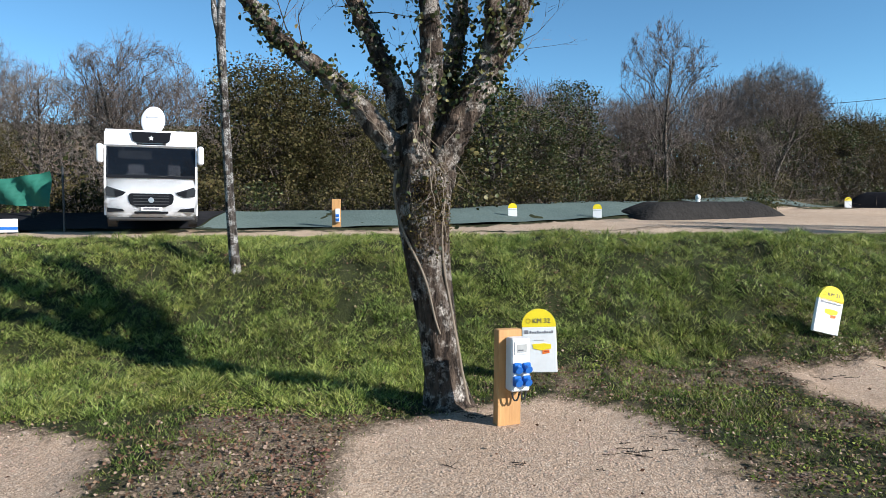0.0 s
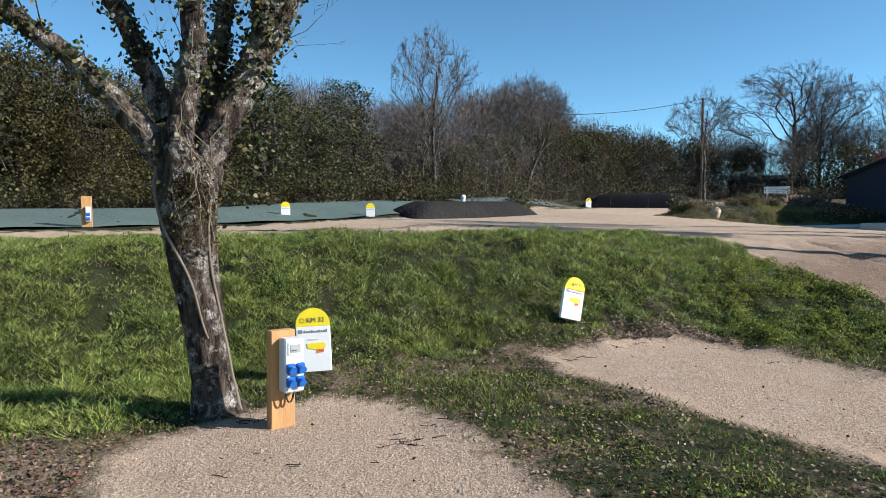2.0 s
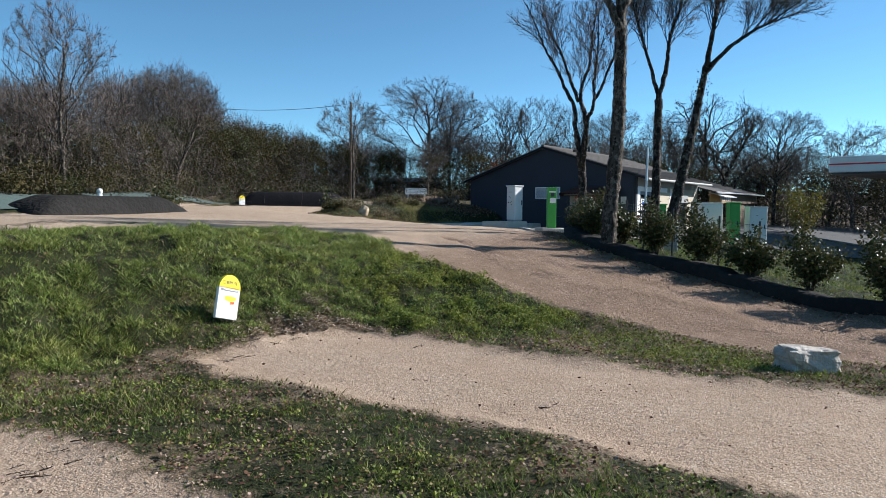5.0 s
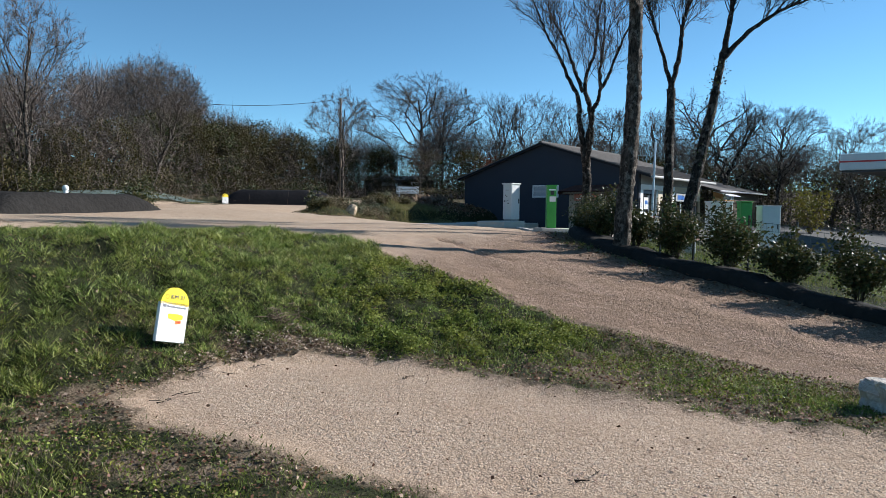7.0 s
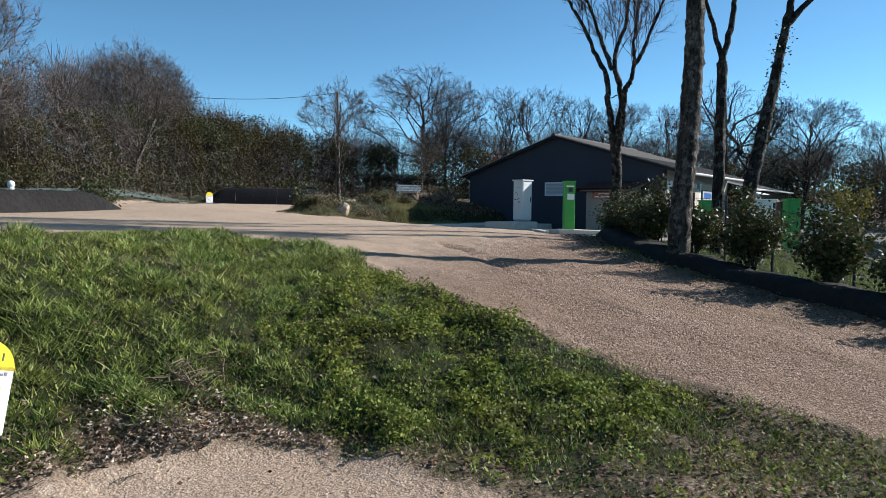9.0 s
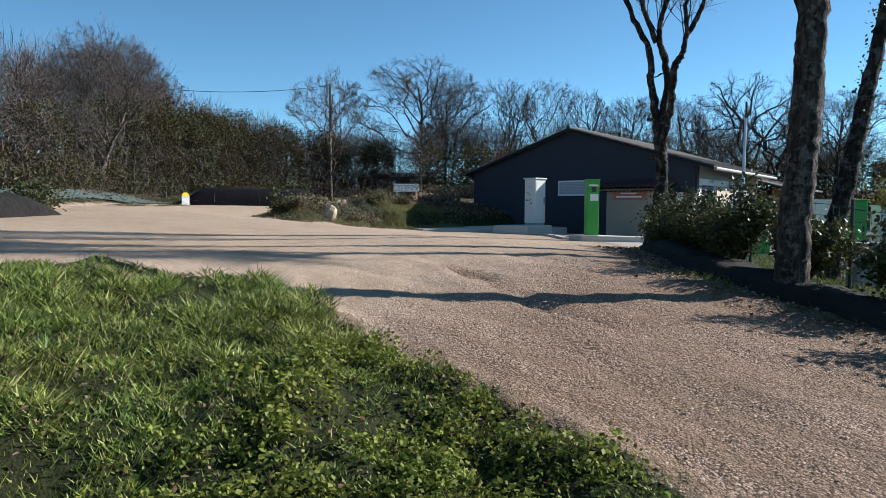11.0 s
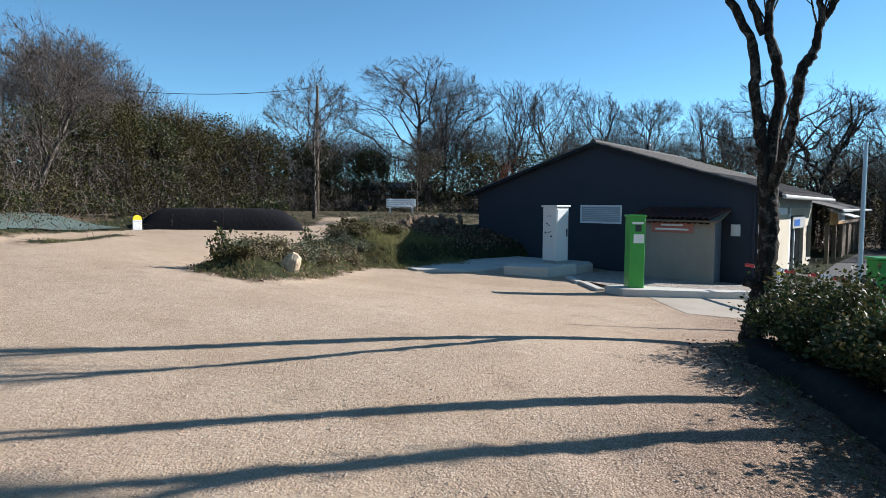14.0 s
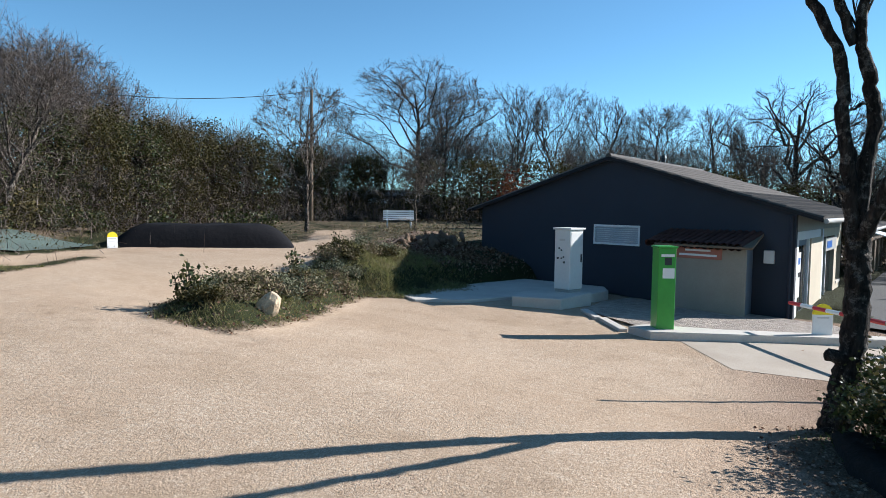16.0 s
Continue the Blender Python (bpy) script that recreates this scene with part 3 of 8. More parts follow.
def bareness(x, y):
    """How bare the soil is: the foot of the bank, the strips between the pads, the rims of the gravel."""
    foot = 8.3 - 4.3 * sst(5.5, 12.5, x)
    b = 0.5 * (1 - sst(0.1, 1.1, y - foot)) * sst(-2.2, -0.4, y - foot) * (1 - sst(7.0, 9.5, x)) * sst(-0.2, 1.6, x)
    b = np.maximum(b, 0.95 * sst(3.6, 4.4, x) * (1 - sst(6.8, 8.0, x)) * sst(-0.7, -0.2, y - foot) * (1 - sst(0.2, 0.8, y - foot)))
    b = np.maximum(b, 0.45 * sst(27, 29, x) * sst(30, 32, y) * (1 - sst(50, 56, y)))
    weave = np.sin(1.9 * x + 0.7 * np.sin(1.3 * y)) * np.sin(2.3 * y + 0.8 * np.sin(1.7 * x))
    b = np.maximum(b, (0.26 + 0.34 * weave) * (1 - sst(-0.6, 0.5, y - foot)) * (x < 10) * sst(-0.4, 1.4, x + 2.0 * (y < 6.4)))
    patch = np.sin(0.9 * x + 1.3 * np.sin(0.7 * y)) * np.sin(1.2 * y + 1.1 * np.sin(0.8 * x) + 0.6)
    b = np.maximum(b, litter_zone(x, y))
    b = np.maximum(b, 0.36 * sst(0.3, 0.75, patch) * sst(0.5, 2.0, x) * (x < 11) * (y < 15.5))
    rim = np.sin(2.3 * x + 1.1 * np.sin(1.9 * y)) * 0.5 + 0.5
    b = np.maximum(b, 0.7 * rim * sst(12.2, 13.4, y) * (1 - sst(14.5, 15.5, y)) * sst(0.0, 2.0, x) * (x < 10.5))
    b = np.maximum(b, 0.55 * sst(7.2, 8.0, x) * (x < 10.6) * (1 - sst(5.5, 8.0, y)))
    b = np.maximum(b, 0.28 * (1 - sst(0.2, 1.4, y - foot)) * sst(-0.2, 1.6, x + 3.0 * (1 - sst(5.8, 6.8, y))))
    b = np.maximum(b, 0.8 * (1 - sst(-0.5, 0.8, np.abs(x + 1.4) - 0.9)) * (1 - sst(6.2, 7.4, y)))
    b = np.maximum(b, 0.95 * sst(-5, -1, poly_depth(x, y, WOOD)))
    d = inside_gravel(x, y)
    # soil strip at the berm's foot; its dark colour partly stands in for shade
    b = np.maximum(b, 0.98 * sst(12.5, 13.5, x) * (1 - sst(16, 17, y)) * (1 - sst(0.5, 1.2, -d)) * (1 - sst(24, 26, x)))
    return np.maximum(b, 0.85 * (1 - sst(0.03, 0.3, -d)))


def spaced(*stretches):
    out = []
    for a, b, step in stretches:
        out.append(np.arange(a, b, step))
    return np.concatenate(out + [[stretches[-1][1]]])


def soft_road(d):
    return sst(0.1, 0.6, d)


def make_ground():
    xs = spaced((-600, -200, 80), (-200, -40, 12), (-40, -10, 1.2), (-10, 18.5, 0.13), (18.5, 37, 0.42), (37, 70, 1.5), (70, 200, 13), (200, 600, 80))
    ys = spaced((-600, -120, 80), (-120, -6, 6), (-6, 1.5, 0.5), (1.5, 17, 0.13), (17, 45, 0.42), (45, 80, 2), (80, 200, 15), (200, 900, 100))
    X, Y = np.meshgrid(xs, ys, indexing="ij")
    d = inside_gravel(X, Y)
    Z = land(X, Y)
    soft = 1 - sst(0, 0.4, d)
    rng = np.random.default_rng(3)
    lump = rng.normal(size=X.shape) * 0.012
    Z = Z + soft * (ripple(X, Y) + hummocks(X, Y) + lump * (np.abs(X) < 40)) + (1 - soft) * lump * 0.25 + 0.035 * (1 - sst(-0.1, 0.25, d)) * sst(-0.1, 2, Y) * (Y < 40)
    # worn, rutted surface of the sloping road
    ramp = sst(0.1, 0.7, d) * sst(9.6, 10.4, X) * (1 - sst(15.5, 17, X)) * (1 - sst(12.5, 15, Y))
    ruts = 0.014 * np.sin(4.1 * (X - 0.12 * Y) + 1.3 * np.sin(0.9 * Y)) + 0.012 * np.sin(8.3 * X + 2.1 * np.sin(1.7 * Y)) * np.sin(2.9 * Y + 1.4 * np.sin(3.1 * X)) + 0.008 * np.sin(13.7 * X + 1.9 * np.sin(4.3 * Y)) * np.sin(9.1 * Y + 2.2 * np.sin(5.1 * X))
    Z = Z + ramp * (ruts + 0.006 * rng.normal(size=X.shape))
    # washed-out runnel across the sloping road
    ax, ay, cx, cy = 13.3, 12.9, 12.1, 9.6
    s = np.clip(((X - ax) * (cx - ax) + (Y - ay) * (cy - ay)) / ((cx - ax) ** 2 + (cy - ay) ** 2), 0, 1)
    dist = np.hypot(X - ax - s * (cx - ax) - 0.12 * np.sin(9 * s), Y - ay - s * (cy - ay))
    for hx, hy, hr, hd in ((13.2, 12.5, 0.22, 0.09), (12.8, 11.4, 0.16, 0.07), (12.63, 10.9, 0.3, 0.1)):
        Z = Z - hd * np.exp(-((X - hx) ** 2 + 1.6 * (Y - hy) ** 2) / hr ** 2)
    Z = Z - 0.09 * np.exp(-(dist / 0.14) ** 2) * (1 - sst(0.8, 1, s)) * (0.35 + 0.65 * (np.sin(11 * s) > -0.3)) * soft_road(d)
    nx, ny = X.shape
    idx = np.arange(nx * ny).reshape(nx, ny)
    q = np.stack([idx[:-1, :-1], idx[1:, :-1], idx[1:, 1:], idx[:-1, 1:]], -1).reshape(-1, 4)
    ob = from_arrays("ground", np.stack([X, Y, Z], -1).reshape(-1, 3), q, "ground", smooth=True)
    ramp_way = (1 - sst(10.0, 13.5, Y - 0.35 * (X - 12))) * sst(9, 10, X)
    pad_way = 0.22 * (1 - sst(9, 10, X)) * (1 - sst(9, 12, Y))
    wash = 0.9 * np.exp(-(dist / 0.3) ** 2)
    coarse = np.clip(np.maximum(np.maximum(ramp_way, pad_way), wash), 0, 1.2)
    for key, val in (("gravel", np.clip(d, -3, 3)), ("bare", bareness(X, Y)), ("coarse", coarse)):
        a = ob.data.attributes.new(key, "FLOAT", "POINT")
        a.data.foreach_set("value", val.ravel().astype(np.float32))
    tagged(ob, "grassy bank with buff gravel pads, road and yard", "ground", kind="structure")


make_ground()


# ---------------------------------------------------------------- trees
def wander(rng, p, d, length, steps, bend, lift):
    pts = [np.array(p, float)]
    d = np.array(d, float)
    d /= np.linalg.norm(d)
    for _ in range(steps):
        d = d + rng.normal(size=3) * bend + np.array([0, 0, lift])
        d /= np.linalg.norm(d)
        pts.append(pts[-1] + d * length / steps)
    return np.array(pts), d


def side_way(rng, d, angle):
    d = d / np.linalg.norm(d)
    s = rng.normal(size=3)
    s -= s @ d * d
    s /= np.linalg.norm(s)
    return d * math.cos(angle) + s * math.sin(angle)


class Grower:
    def __init__(self, seed):
        self.rng = np.random.default_rng(seed)
        self.wood, self.twigs, self.tips, self.fine = Tubes(), [], [], 1.0

    def sliver(self, p, d, length, w):
        rng = self.rng
        s = np.cross(d, rng.normal(size=3))
        s *= self.fine / (np.linalg.norm(s) + 1e-9)
        e = p + d * length + rng.normal(size=3) * length * 0.1
        self.twigs.append((p - s * w, p + s * w, e))
        return e

    def spray(self, p, d, length, w, side=4):
        """A twig with side twigs."""
        rng = self.rng
        d = d / (np.linalg.norm(d) + 1e-9)
        e = self.sliver(p, d, length, w)
        self.tips.append(e)
        for k in range(side):
            u = 0.15 + 0.8 * (k + rng.random()) / side
            b = d * 0.75 + rng.normal(size=3) * 0.42 + [0, 0, 0.12]
            self.sliver(p + (e - p) * u, b / np.linalg.norm(b), length * (0.75 - 0.4 * u) * (0.6 + 0.7 * rng.random()), w * 0.62)

    def limb(self, p, d, length, r, level, depth, kids, lift=0.05, bend=0.16, spread=0.75, tip=0.5, start=None):
        rng = self.rng
        steps = (8, 5, 3, 2)[min(level, 3)]
        pts, end = wander(rng, p, d, length, steps, bend, lift)
        rad = np.linspace(r, r * (0.3 if level else 0.25), steps + 1)
        self.wood.add(pts, rad, (7, 4, 3, 3)[min(level, 3)], 0.08 if level == 0 else 0.0, rng)
        n = kids[min(level, len(kids) - 1)]
        start = start or (0.3 if level == 0 else 0.2)
        for i in range(n):
            u = start + (1 - start) * (i + rng.random()) / n
            k = min(int(u * steps), steps - 1)
            q = pts[k] + (pts[k + 1] - pts[k]) * (u * steps - k)
            w = side_way(rng, pts[k + 1] - pts[k], spread * (0.6 + 0.6 * rng.random()))
            w[2] += 0.15
            ln = length * ((0.78 if level == 0 else 0.6) - 0.3 * u) * (0.7 + 0.6 * rng.random())
            if level + 1 < depth:
                self.limb(q, w, ln, max(r * (0.5 - 0.22 * u), 0.008), level + 1, depth, kids, lift, bend * 1.15, spread, tip)
            else:
                self.spray(q, w, tip * (0.6 + 0.8 * rng.random()), 0.010 + 0.004 * rng.random())
        self.tips.append(pts[-1])
        self.spray(pts[-1], end, tip, 0.012)

    def crown(self, name, material, parent):
        t = np.array(self.twigs)
        return from_arrays(name, t.reshape(-1, 3), np.arange(3 * len(t)).reshape(-1, 3), material, parent)


def crown_tree(seed, tall, wide, clear, r, limbs=9, kids=6, small=5, subs=2, wood="bark_grey", twigs="twig", rise=0.5, ivy=0, thick=1.0, fine=4, name="bare_tree", label="leafless tree with a rounded crown of fine twigs", group="trees of the wood"):
    """A leafless tree whose limbs reach out to a domed outline."""
    g = Grower(seed)
    rng = g.rng
    c = np.array([0, 0, clear + (tall - clear) * 0.45])
    ax = np.array([wide / 2, wide / 2, (tall - clear) * 0.56])

    def held(p):
        q = np.linalg.norm((p - c) / ax)
        return p if q < 1 else c + (p - c) / q * (0.86 + 0.16 * rng.random())

    def limb(p, q, bow, steps, r0, r1, sides):
        u = np.linspace(0, 1, steps + 1)[:, None]
        L = np.linalg.norm(q - p)
        mid = (p + q) / 2 + bow * L
        pts = (1 - u) ** 2 * p + 2 * u * (1 - u) * mid + u * u * q
        pts[1:-1] += rng.normal(size=(steps - 1, 3)) * L * 0.035
        g.wood.add(pts, np.linspace(r0, r1, steps + 1), sides)
        return pts

    def along_(pts, u):
        k = min(int(u * (len(pts) - 1)), len(pts) - 2)
        f = u * (len(pts) - 1) - k
        return pts[k] + (pts[k + 1] - pts[k]) * f, pts[k + 1] - pts[k]

    trunk, _ = wander(rng, (0, 0, -0.2), (0.03 * rng.normal(), 0.03 * rng.normal(), 1), tall * 0.82, 9, 0.07, 0.03)
    g.wood.add(trunk, np.linspace(r, r * 0.22, 10), 7, 0.08, rng)
    turn = rng.random() * 6.283
    for i in range(limbs):
        u = (clear * 0.85 + (tall * 0.74 - clear * 0.85) * (i + 0.6 * rng.random()) / limbs) / (tall * 0.82)
        p, _ = along_(trunk, min(u, 0.97))
        turn += 2.4 + 0.5 * rng.normal()
        lift = rise + 0.9 * u + 0.25 * rng.normal()
        way = np.array([math.cos(turn), math.sin(turn), lift])
        q = held(p + way / np.linalg.norm(way) * max(wide, tall) * (0.42 + 0.3 * rng.random()))
        r1 = r * (0.52 - 0.26 * u) * thick
        first = limb(p, q, np.array([0, 0, 0.06 + 0.1 * rng.random()]) * (1 if rise < 0.9 else -1), 6, r1, r1 * 0.3, 5)
        L1 = np.linalg.norm(q - p)
        for j in range(kids):
            u2 = 0.22 + 0.76 * (j + rng.random()) / kids
            p2, t2 = along_(first, u2)
            w2 = side_way(rng, t2, 0.5 + 0.5 * rng.random()) + [0, 0, 0.22]
            q2 = held(p2 + w2 / np.linalg.norm(w2) * L1 * (0.58 - 0.25 * u2) * (0.7 + 0.6 * rng.random()))
            r2 = max(0.012, r1 * (0.5 - 0.22 * u2))
            second = limb(p2, q2, rng.normal(size=3) * 0.07 + [0, 0, 0.05], 4, r2, r2 * 0.4, 3)
            L2 = max(0.4, np.linalg.norm(q2 - p2))
            for k in range(small):
                u3 = 0.2 + 0.8 * (k + rng.random()) / small
                p3, t3 = along_(second, min(u3, 0.99))
                w3 = side_way(rng, t3, 0.45 + 0.5 * rng.random()) + [0, 0, 0.15]
                w3 /= np.linalg.norm(w3)
                q3 = held(p3 + w3 * L2 * (0.5 - 0.15 * u3) * (0.7 + 0.6 * rng.random()))
                third = limb(p3, q3, rng.normal(size=3) * 0.08, 2, max(0.008, r2 * 0.45), 0.006, 3)
                L3 = max(0.25, np.linalg.norm(q3 - p3))
                for m in range(fine):
                    p4, t4 = along_(third, 0.25 + 0.74 * (m + rng.random()) / fine)
                    d4 = side_way(rng, t4, 0.35 + 0.5 * rng.random()) + [0, 0, 0.1]
                    e4 = g.sliver(p4, d4, L3 * (0.45 + 0.4 * rng.random()), 0.0075)
                    for _ in range(subs):
                        d5 = side_way(rng, e4 - p4, 0.5)
                        g.sliver(p4 + (e4 - p4) * (0.3 + 0.5 * rng.random()), d5, L3 * 0.3, 0.005)
    e = empty(name)
    g.wood.made("trunk", wood, e)
    g.crown("crown", twigs, e)
    if ivy:
        n = ivy * 120
        u = rng.random(n) * 0.62
        k = np.minimum((u * 9).astype(int), 8)
        p = trunk[k] + (trunk[k + 1] - trunk[k]) * (u * 9 - k)[:, None]
        leaf_cloud("ivy", p + rng.normal(size=(n, 3)) * [0.2, 0.2, 0.1], 0.1, "ivy", e, rng)
    tagged(e, label, "tree", group=group)
    e["tall"] = tall
    return e


def evergreen(seed, tall, wide, leaves, material="olive", size=0.22, name="evergreen_tree", label="dense dark evergreen tree overgrown with ivy"):
    rng = np.random.default_rng(seed)
    e = empty(name)
    tb = Tubes()
    pts, _ = wander(rng, (0, 0, -0.2), (0, 0, 1), tall * 0.75, 6, 0.08, 0.02)
    tb.add(pts, np.linspace(0.16, 0.05, 7), 7, 0.08, rng)
    clumps = []
    for i in range(96):
        h = tall * (0.16 + 0.8 * (i + rng.random()) / 96)
        rad = wide * 0.5 * math.sqrt(max(0.03, 1 - abs(h / tall - 0.42) ** 2.4 / 0.58 ** 2.4))
        a, s = i * 2.4 + 0.4 * rng.normal(), 0.55 + 0.4 * rng.random()
        c = np.array([math.cos(a) * rad * s, math.sin(a) * rad * s, h * 0.97])
        k = min(5, int(h / tall / 0.75 * 6))
        tb.add([pts[k], (pts[k] + c) / 2 + rng.normal(size=3) * 0.1, c], [0.04, 0.022, 0.008], 3)
        clumps.append((c, wide * (0.1 + 0.08 * rng.random())))
    tb.made("trunk", "bark_dark", e)
    out = []
    for c, s in clumps:
        d = rng.normal(size=(leaves // len(clumps), 3))
        d /= np.linalg.norm(d, axis=1)[:, None]
        out.append(c + d * (s * (0.25 + 0.85 * rng.random(len(d)) ** 0.5))[:, None] * [1, 1, 0.8])
    leaf_cloud("crown", np.concatenate(out), size, material, e, rng)
    tagged(e, label, "tree", group="evergreen trees")
    e["tall"] = tall
    return e


def shrub(seed, tall, wide, leaves, material="laurel", size=0.1, name="shrub", label="glossy green evergreen shrub", group="hedge shrubs"):
    rng = np.random.default_rng(seed)
    e = empty(name)
    tb = Tubes()
    out = []
    for i in range(16):
        a, s = rng.random() * 6.283, rng.random() ** 0.6
        end = np.array([math.cos(a) * wide * 0.5 * s, math.sin(a) * wide * 0.5 * s, tall * (1.0 - 0.45 * s * s) * (0.55 + 0.5 * rng.random())])
        mid = end * [0.45, 0.45, 0.5] + rng.normal(size=3) * 0.04
        tb.add([[0.05 * math.cos(a), 0.05 * math.sin(a), -0.05], mid, end], [0.014, 0.009, 0.004], 4)
        n = leaves // 16
        u = 0.25 + 0.8 * rng.random(n) ** 0.7
        base = np.where((u < 0.5)[:, None], mid * (u / 0.5)[:, None], mid + (end - mid) * ((u - 0.5) / 0.5)[:, None])
        out.append(base + rng.normal(size=(n, 3)) * wide * 0.075)
    tb.made("branchwork", "bark_dark", e)
    pts = np.concatenate(out)
    pts[:, 2] = np.maximum(pts[:, 2], 0.04)
    leaf_cloud("foliage", pts, size, material, e, rng)
    tagged(e, label, "shrub", group=group)
    return e


def put(src, x, y, turn=0.0, s=1.0, dz=0.0, tilt=0.0):
    m = pose(x, y, height(x, y) + dz, tilt, 0, turn)
    ob = copy_thing(src, m)
    ob.scale = (s, s, s)
    return ob


# ---- the big ivy-clad tree beside the power post
def main_tree():
    rng = np.random.default_rng(11)
    e = empty("lichened_tree")
    T0 = Tubes()

    def at(*p):
        return np.array([p[0], 6.72 + p[1], p[2]])

    trunk = [at(0.17, -0.05, -0.12), at(0.15, 0, 0.06), at(0.11, 0, 0.35), at(0.05, 0, 0.8), at(-0.02, 0, 1.3), at(-0.06, 0, 1.75), at(-0.08, 0, 2.1), at(-0.07, 0, 2.35)]
    fine = np.array(trunk)
    T0.add(fine, [0.31, 0.235, 0.195, 0.183, 0.212, 0.245, 0.272, 0.24], 26, 0.07, rng)
    T0.made("trunk", "bark_main", e)
    limbs = [
        ([at(-0.12, 0, 2.1), at(-0.3, 0.02, 2.45), at(-0.62, 0.05, 2.85), at(-1.0, 0.1, 3.25), at(-1.5, 0.1, 3.62), at(-1.75, 0.05, 3.95), at(-2.3, 0.0, 4.9)], (0.15, 0.15, 0.12, 0.10, 0.085, 0.075, 0.04)),
        ([at(-0.08, -0.05, 2.05), at(-0.14, -0.08, 2.5), at(-0.06, -0.08, 2.9), at(0.02, -0.06, 3.35), at(0.0, -0.02, 3.95), at(-0.05, 0.05, 5.0), at(0.05, 0.1, 6.2)], (0.2, 0.155, 0.13, 0.12, 0.11, 0.085, 0.04)),
        ([at(0.05, 0.1, 2.05), at(0.14, 0.14, 2.5), at(0.34, 0.12, 2.9), at(0.55, 0.1, 3.25), at(0.72, 0.08, 3.6), at(0.92, 0.05, 4.0), at(1.35, 0.0, 5.2)], (0.15, 0.185, 0.18, 0.165, 0.14, 0.115, 0.06)),
        ([at(-0.22, 0.15, 2.75), at(-0.36, 0.2, 3.1), at(-0.52, 0.25, 3.5), at(-0.72, 0.28, 3.95), at(-1.1, 0.3, 5.0)], (0.13, 0.11, 0.095, 0.085, 0.04)),
        ([at(0.14, 0.3, 2.5), at(0.18, 0.35, 3.1), at(0.3, 0.4, 3.8), at(0.4, 0.45, 5.2)], (0.13, 0.11, 0.09, 0.04)),
        ([at(0.62, 0.05, 3.4), at(0.6, -0.05, 3.8), at(0.55, -0.1, 4.6)], (0.1, 0.085, 0.05)),
    ]
    dense = []
    for pts, rad in limbs:
        pts = np.array(pts)
        k = np.linspace(0, len(pts) - 1, len(pts) * 7)
        sm = np.stack([np.interp(k, range(len(pts)), pts[:, i]) for i in range(3)], 1)
        sm[1:-1] = (sm[:-2] + 2 * sm[1:-1] + sm[2:]) / 4
        sm[1:] += rng.normal(size=(len(sm) - 1, 3)) * 0.008
        rr = np.interp(k, range(len(rad)), rad)
        t = Tubes()
        lumpy = rr * (0.9 + 0.16 * rng.random(len(rr)))
        t.add(sm, lumpy * 0.93, 16, 0.13, rng)
        t.made("limb", "bark_main", e)
        dense.append((sm, rr))
    g = Grower(5)
    g.fine = 0.3
    for sm, rr in dense:
        for _ in range(8):
            i = rng.integers(16, len(sm) - 1)
            w = side_way(rng, sm[i] - sm[i - 1], 0.9)
            w[2] += 0.3
            g.limb(sm[i], w, 0.4 + 0.5 * rng.random(), 0.005 + 0.004 * rng.random(), 2, 3, (0, 0, 3), 0.02, 0.3, 0.7, 0.3)
    g.wood.made("branchwork", "bark_grey", e)
    g.crown("crown", "twig", e)
    # climbing vine stems
    V = Tubes()

    def trunk_at(z, ang, off):
        c = np.array([np.interp(z, fine[:, 2], fine[:, i]) for i in range(3)])
        r = np.interp(z, fine[:, 2], [0.31, 0.235, 0.195, 0.183, 0.212, 0.245, 0.272, 0.24]) + off
        return c + np.array([math.cos(ang) * r, math.sin(ang) * r, 0])

    zs = np.linspace(0.75, 2.3, 22)
    V.add([trunk_at(z, radians(-75 - 75 * (z - 0.75) / 1.2 + 8 * math.sin(6 * z)), 0.012) for z in zs], np.linspace(0.011, 0.02, 22), 6, 0.12, rng)
    zs = np.linspace(0.0, 2.0, 22)
    V.add([trunk_at(z, radians(-35 + 14 * math.sin(3 * z)), 0.0) for z in zs], np.linspace(0.02, 0.012, 22), 6, 0.12, rng)
    for k in range(4):
        a = radians(-160 + 150 * rng.random())
        z0, z1 = 1.55 + 0.6 * rng.random(), 2.2 + 0.1 * rng.random()
        n = 10
        zz = np.linspace(z0, z1, n)
        pts = [trunk_at(z, a + 0.3 * math.sin(4 * z + k), 0.006) for z in zz]
        sm, rr = dense[k % 3]
        for j in range(3, 28, 3):
            pts.append(sm[j] + np.array([0.03 * math.sin(j + k), -rr[j] * 0.98 - 0.004, 0.0]))
        V.add(pts, np.linspace(0.007, 0.003, len(pts)), 4)
    for k in range(9):
        c = np.array([-0.02 + 0.13 * rng.normal(), 6.45 + 0.03 * rng.normal(), 2.3 + 0.7 * rng.random()])
        pts = [c]
        way = np.array([0.12 * rng.normal(), 0.0, -1.0])
        for _ in range(10):
            way = way + rng.normal(size=3) * [0.25, 0.05, 0.06]
            pts.append(pts[-1] + way / np.linalg.norm(way) * 0.07)
        V.add(pts, np.linspace(0.0055, 0.002, 11), 4)
    V.made("vine", "vine", e)
    # ivy leaves along limbs
    pts = []
    for (sm, rr), n, lo in zip(dense, (1700, 800, 1700, 700, 1300, 500), (16, 17, 16, 10, 5, 4)):
        i = rng.integers(lo, len(sm), n)
        a = rng.random(n) * 6.283
        clump = np.abs(np.sin(i * 0.95)) > 0.62
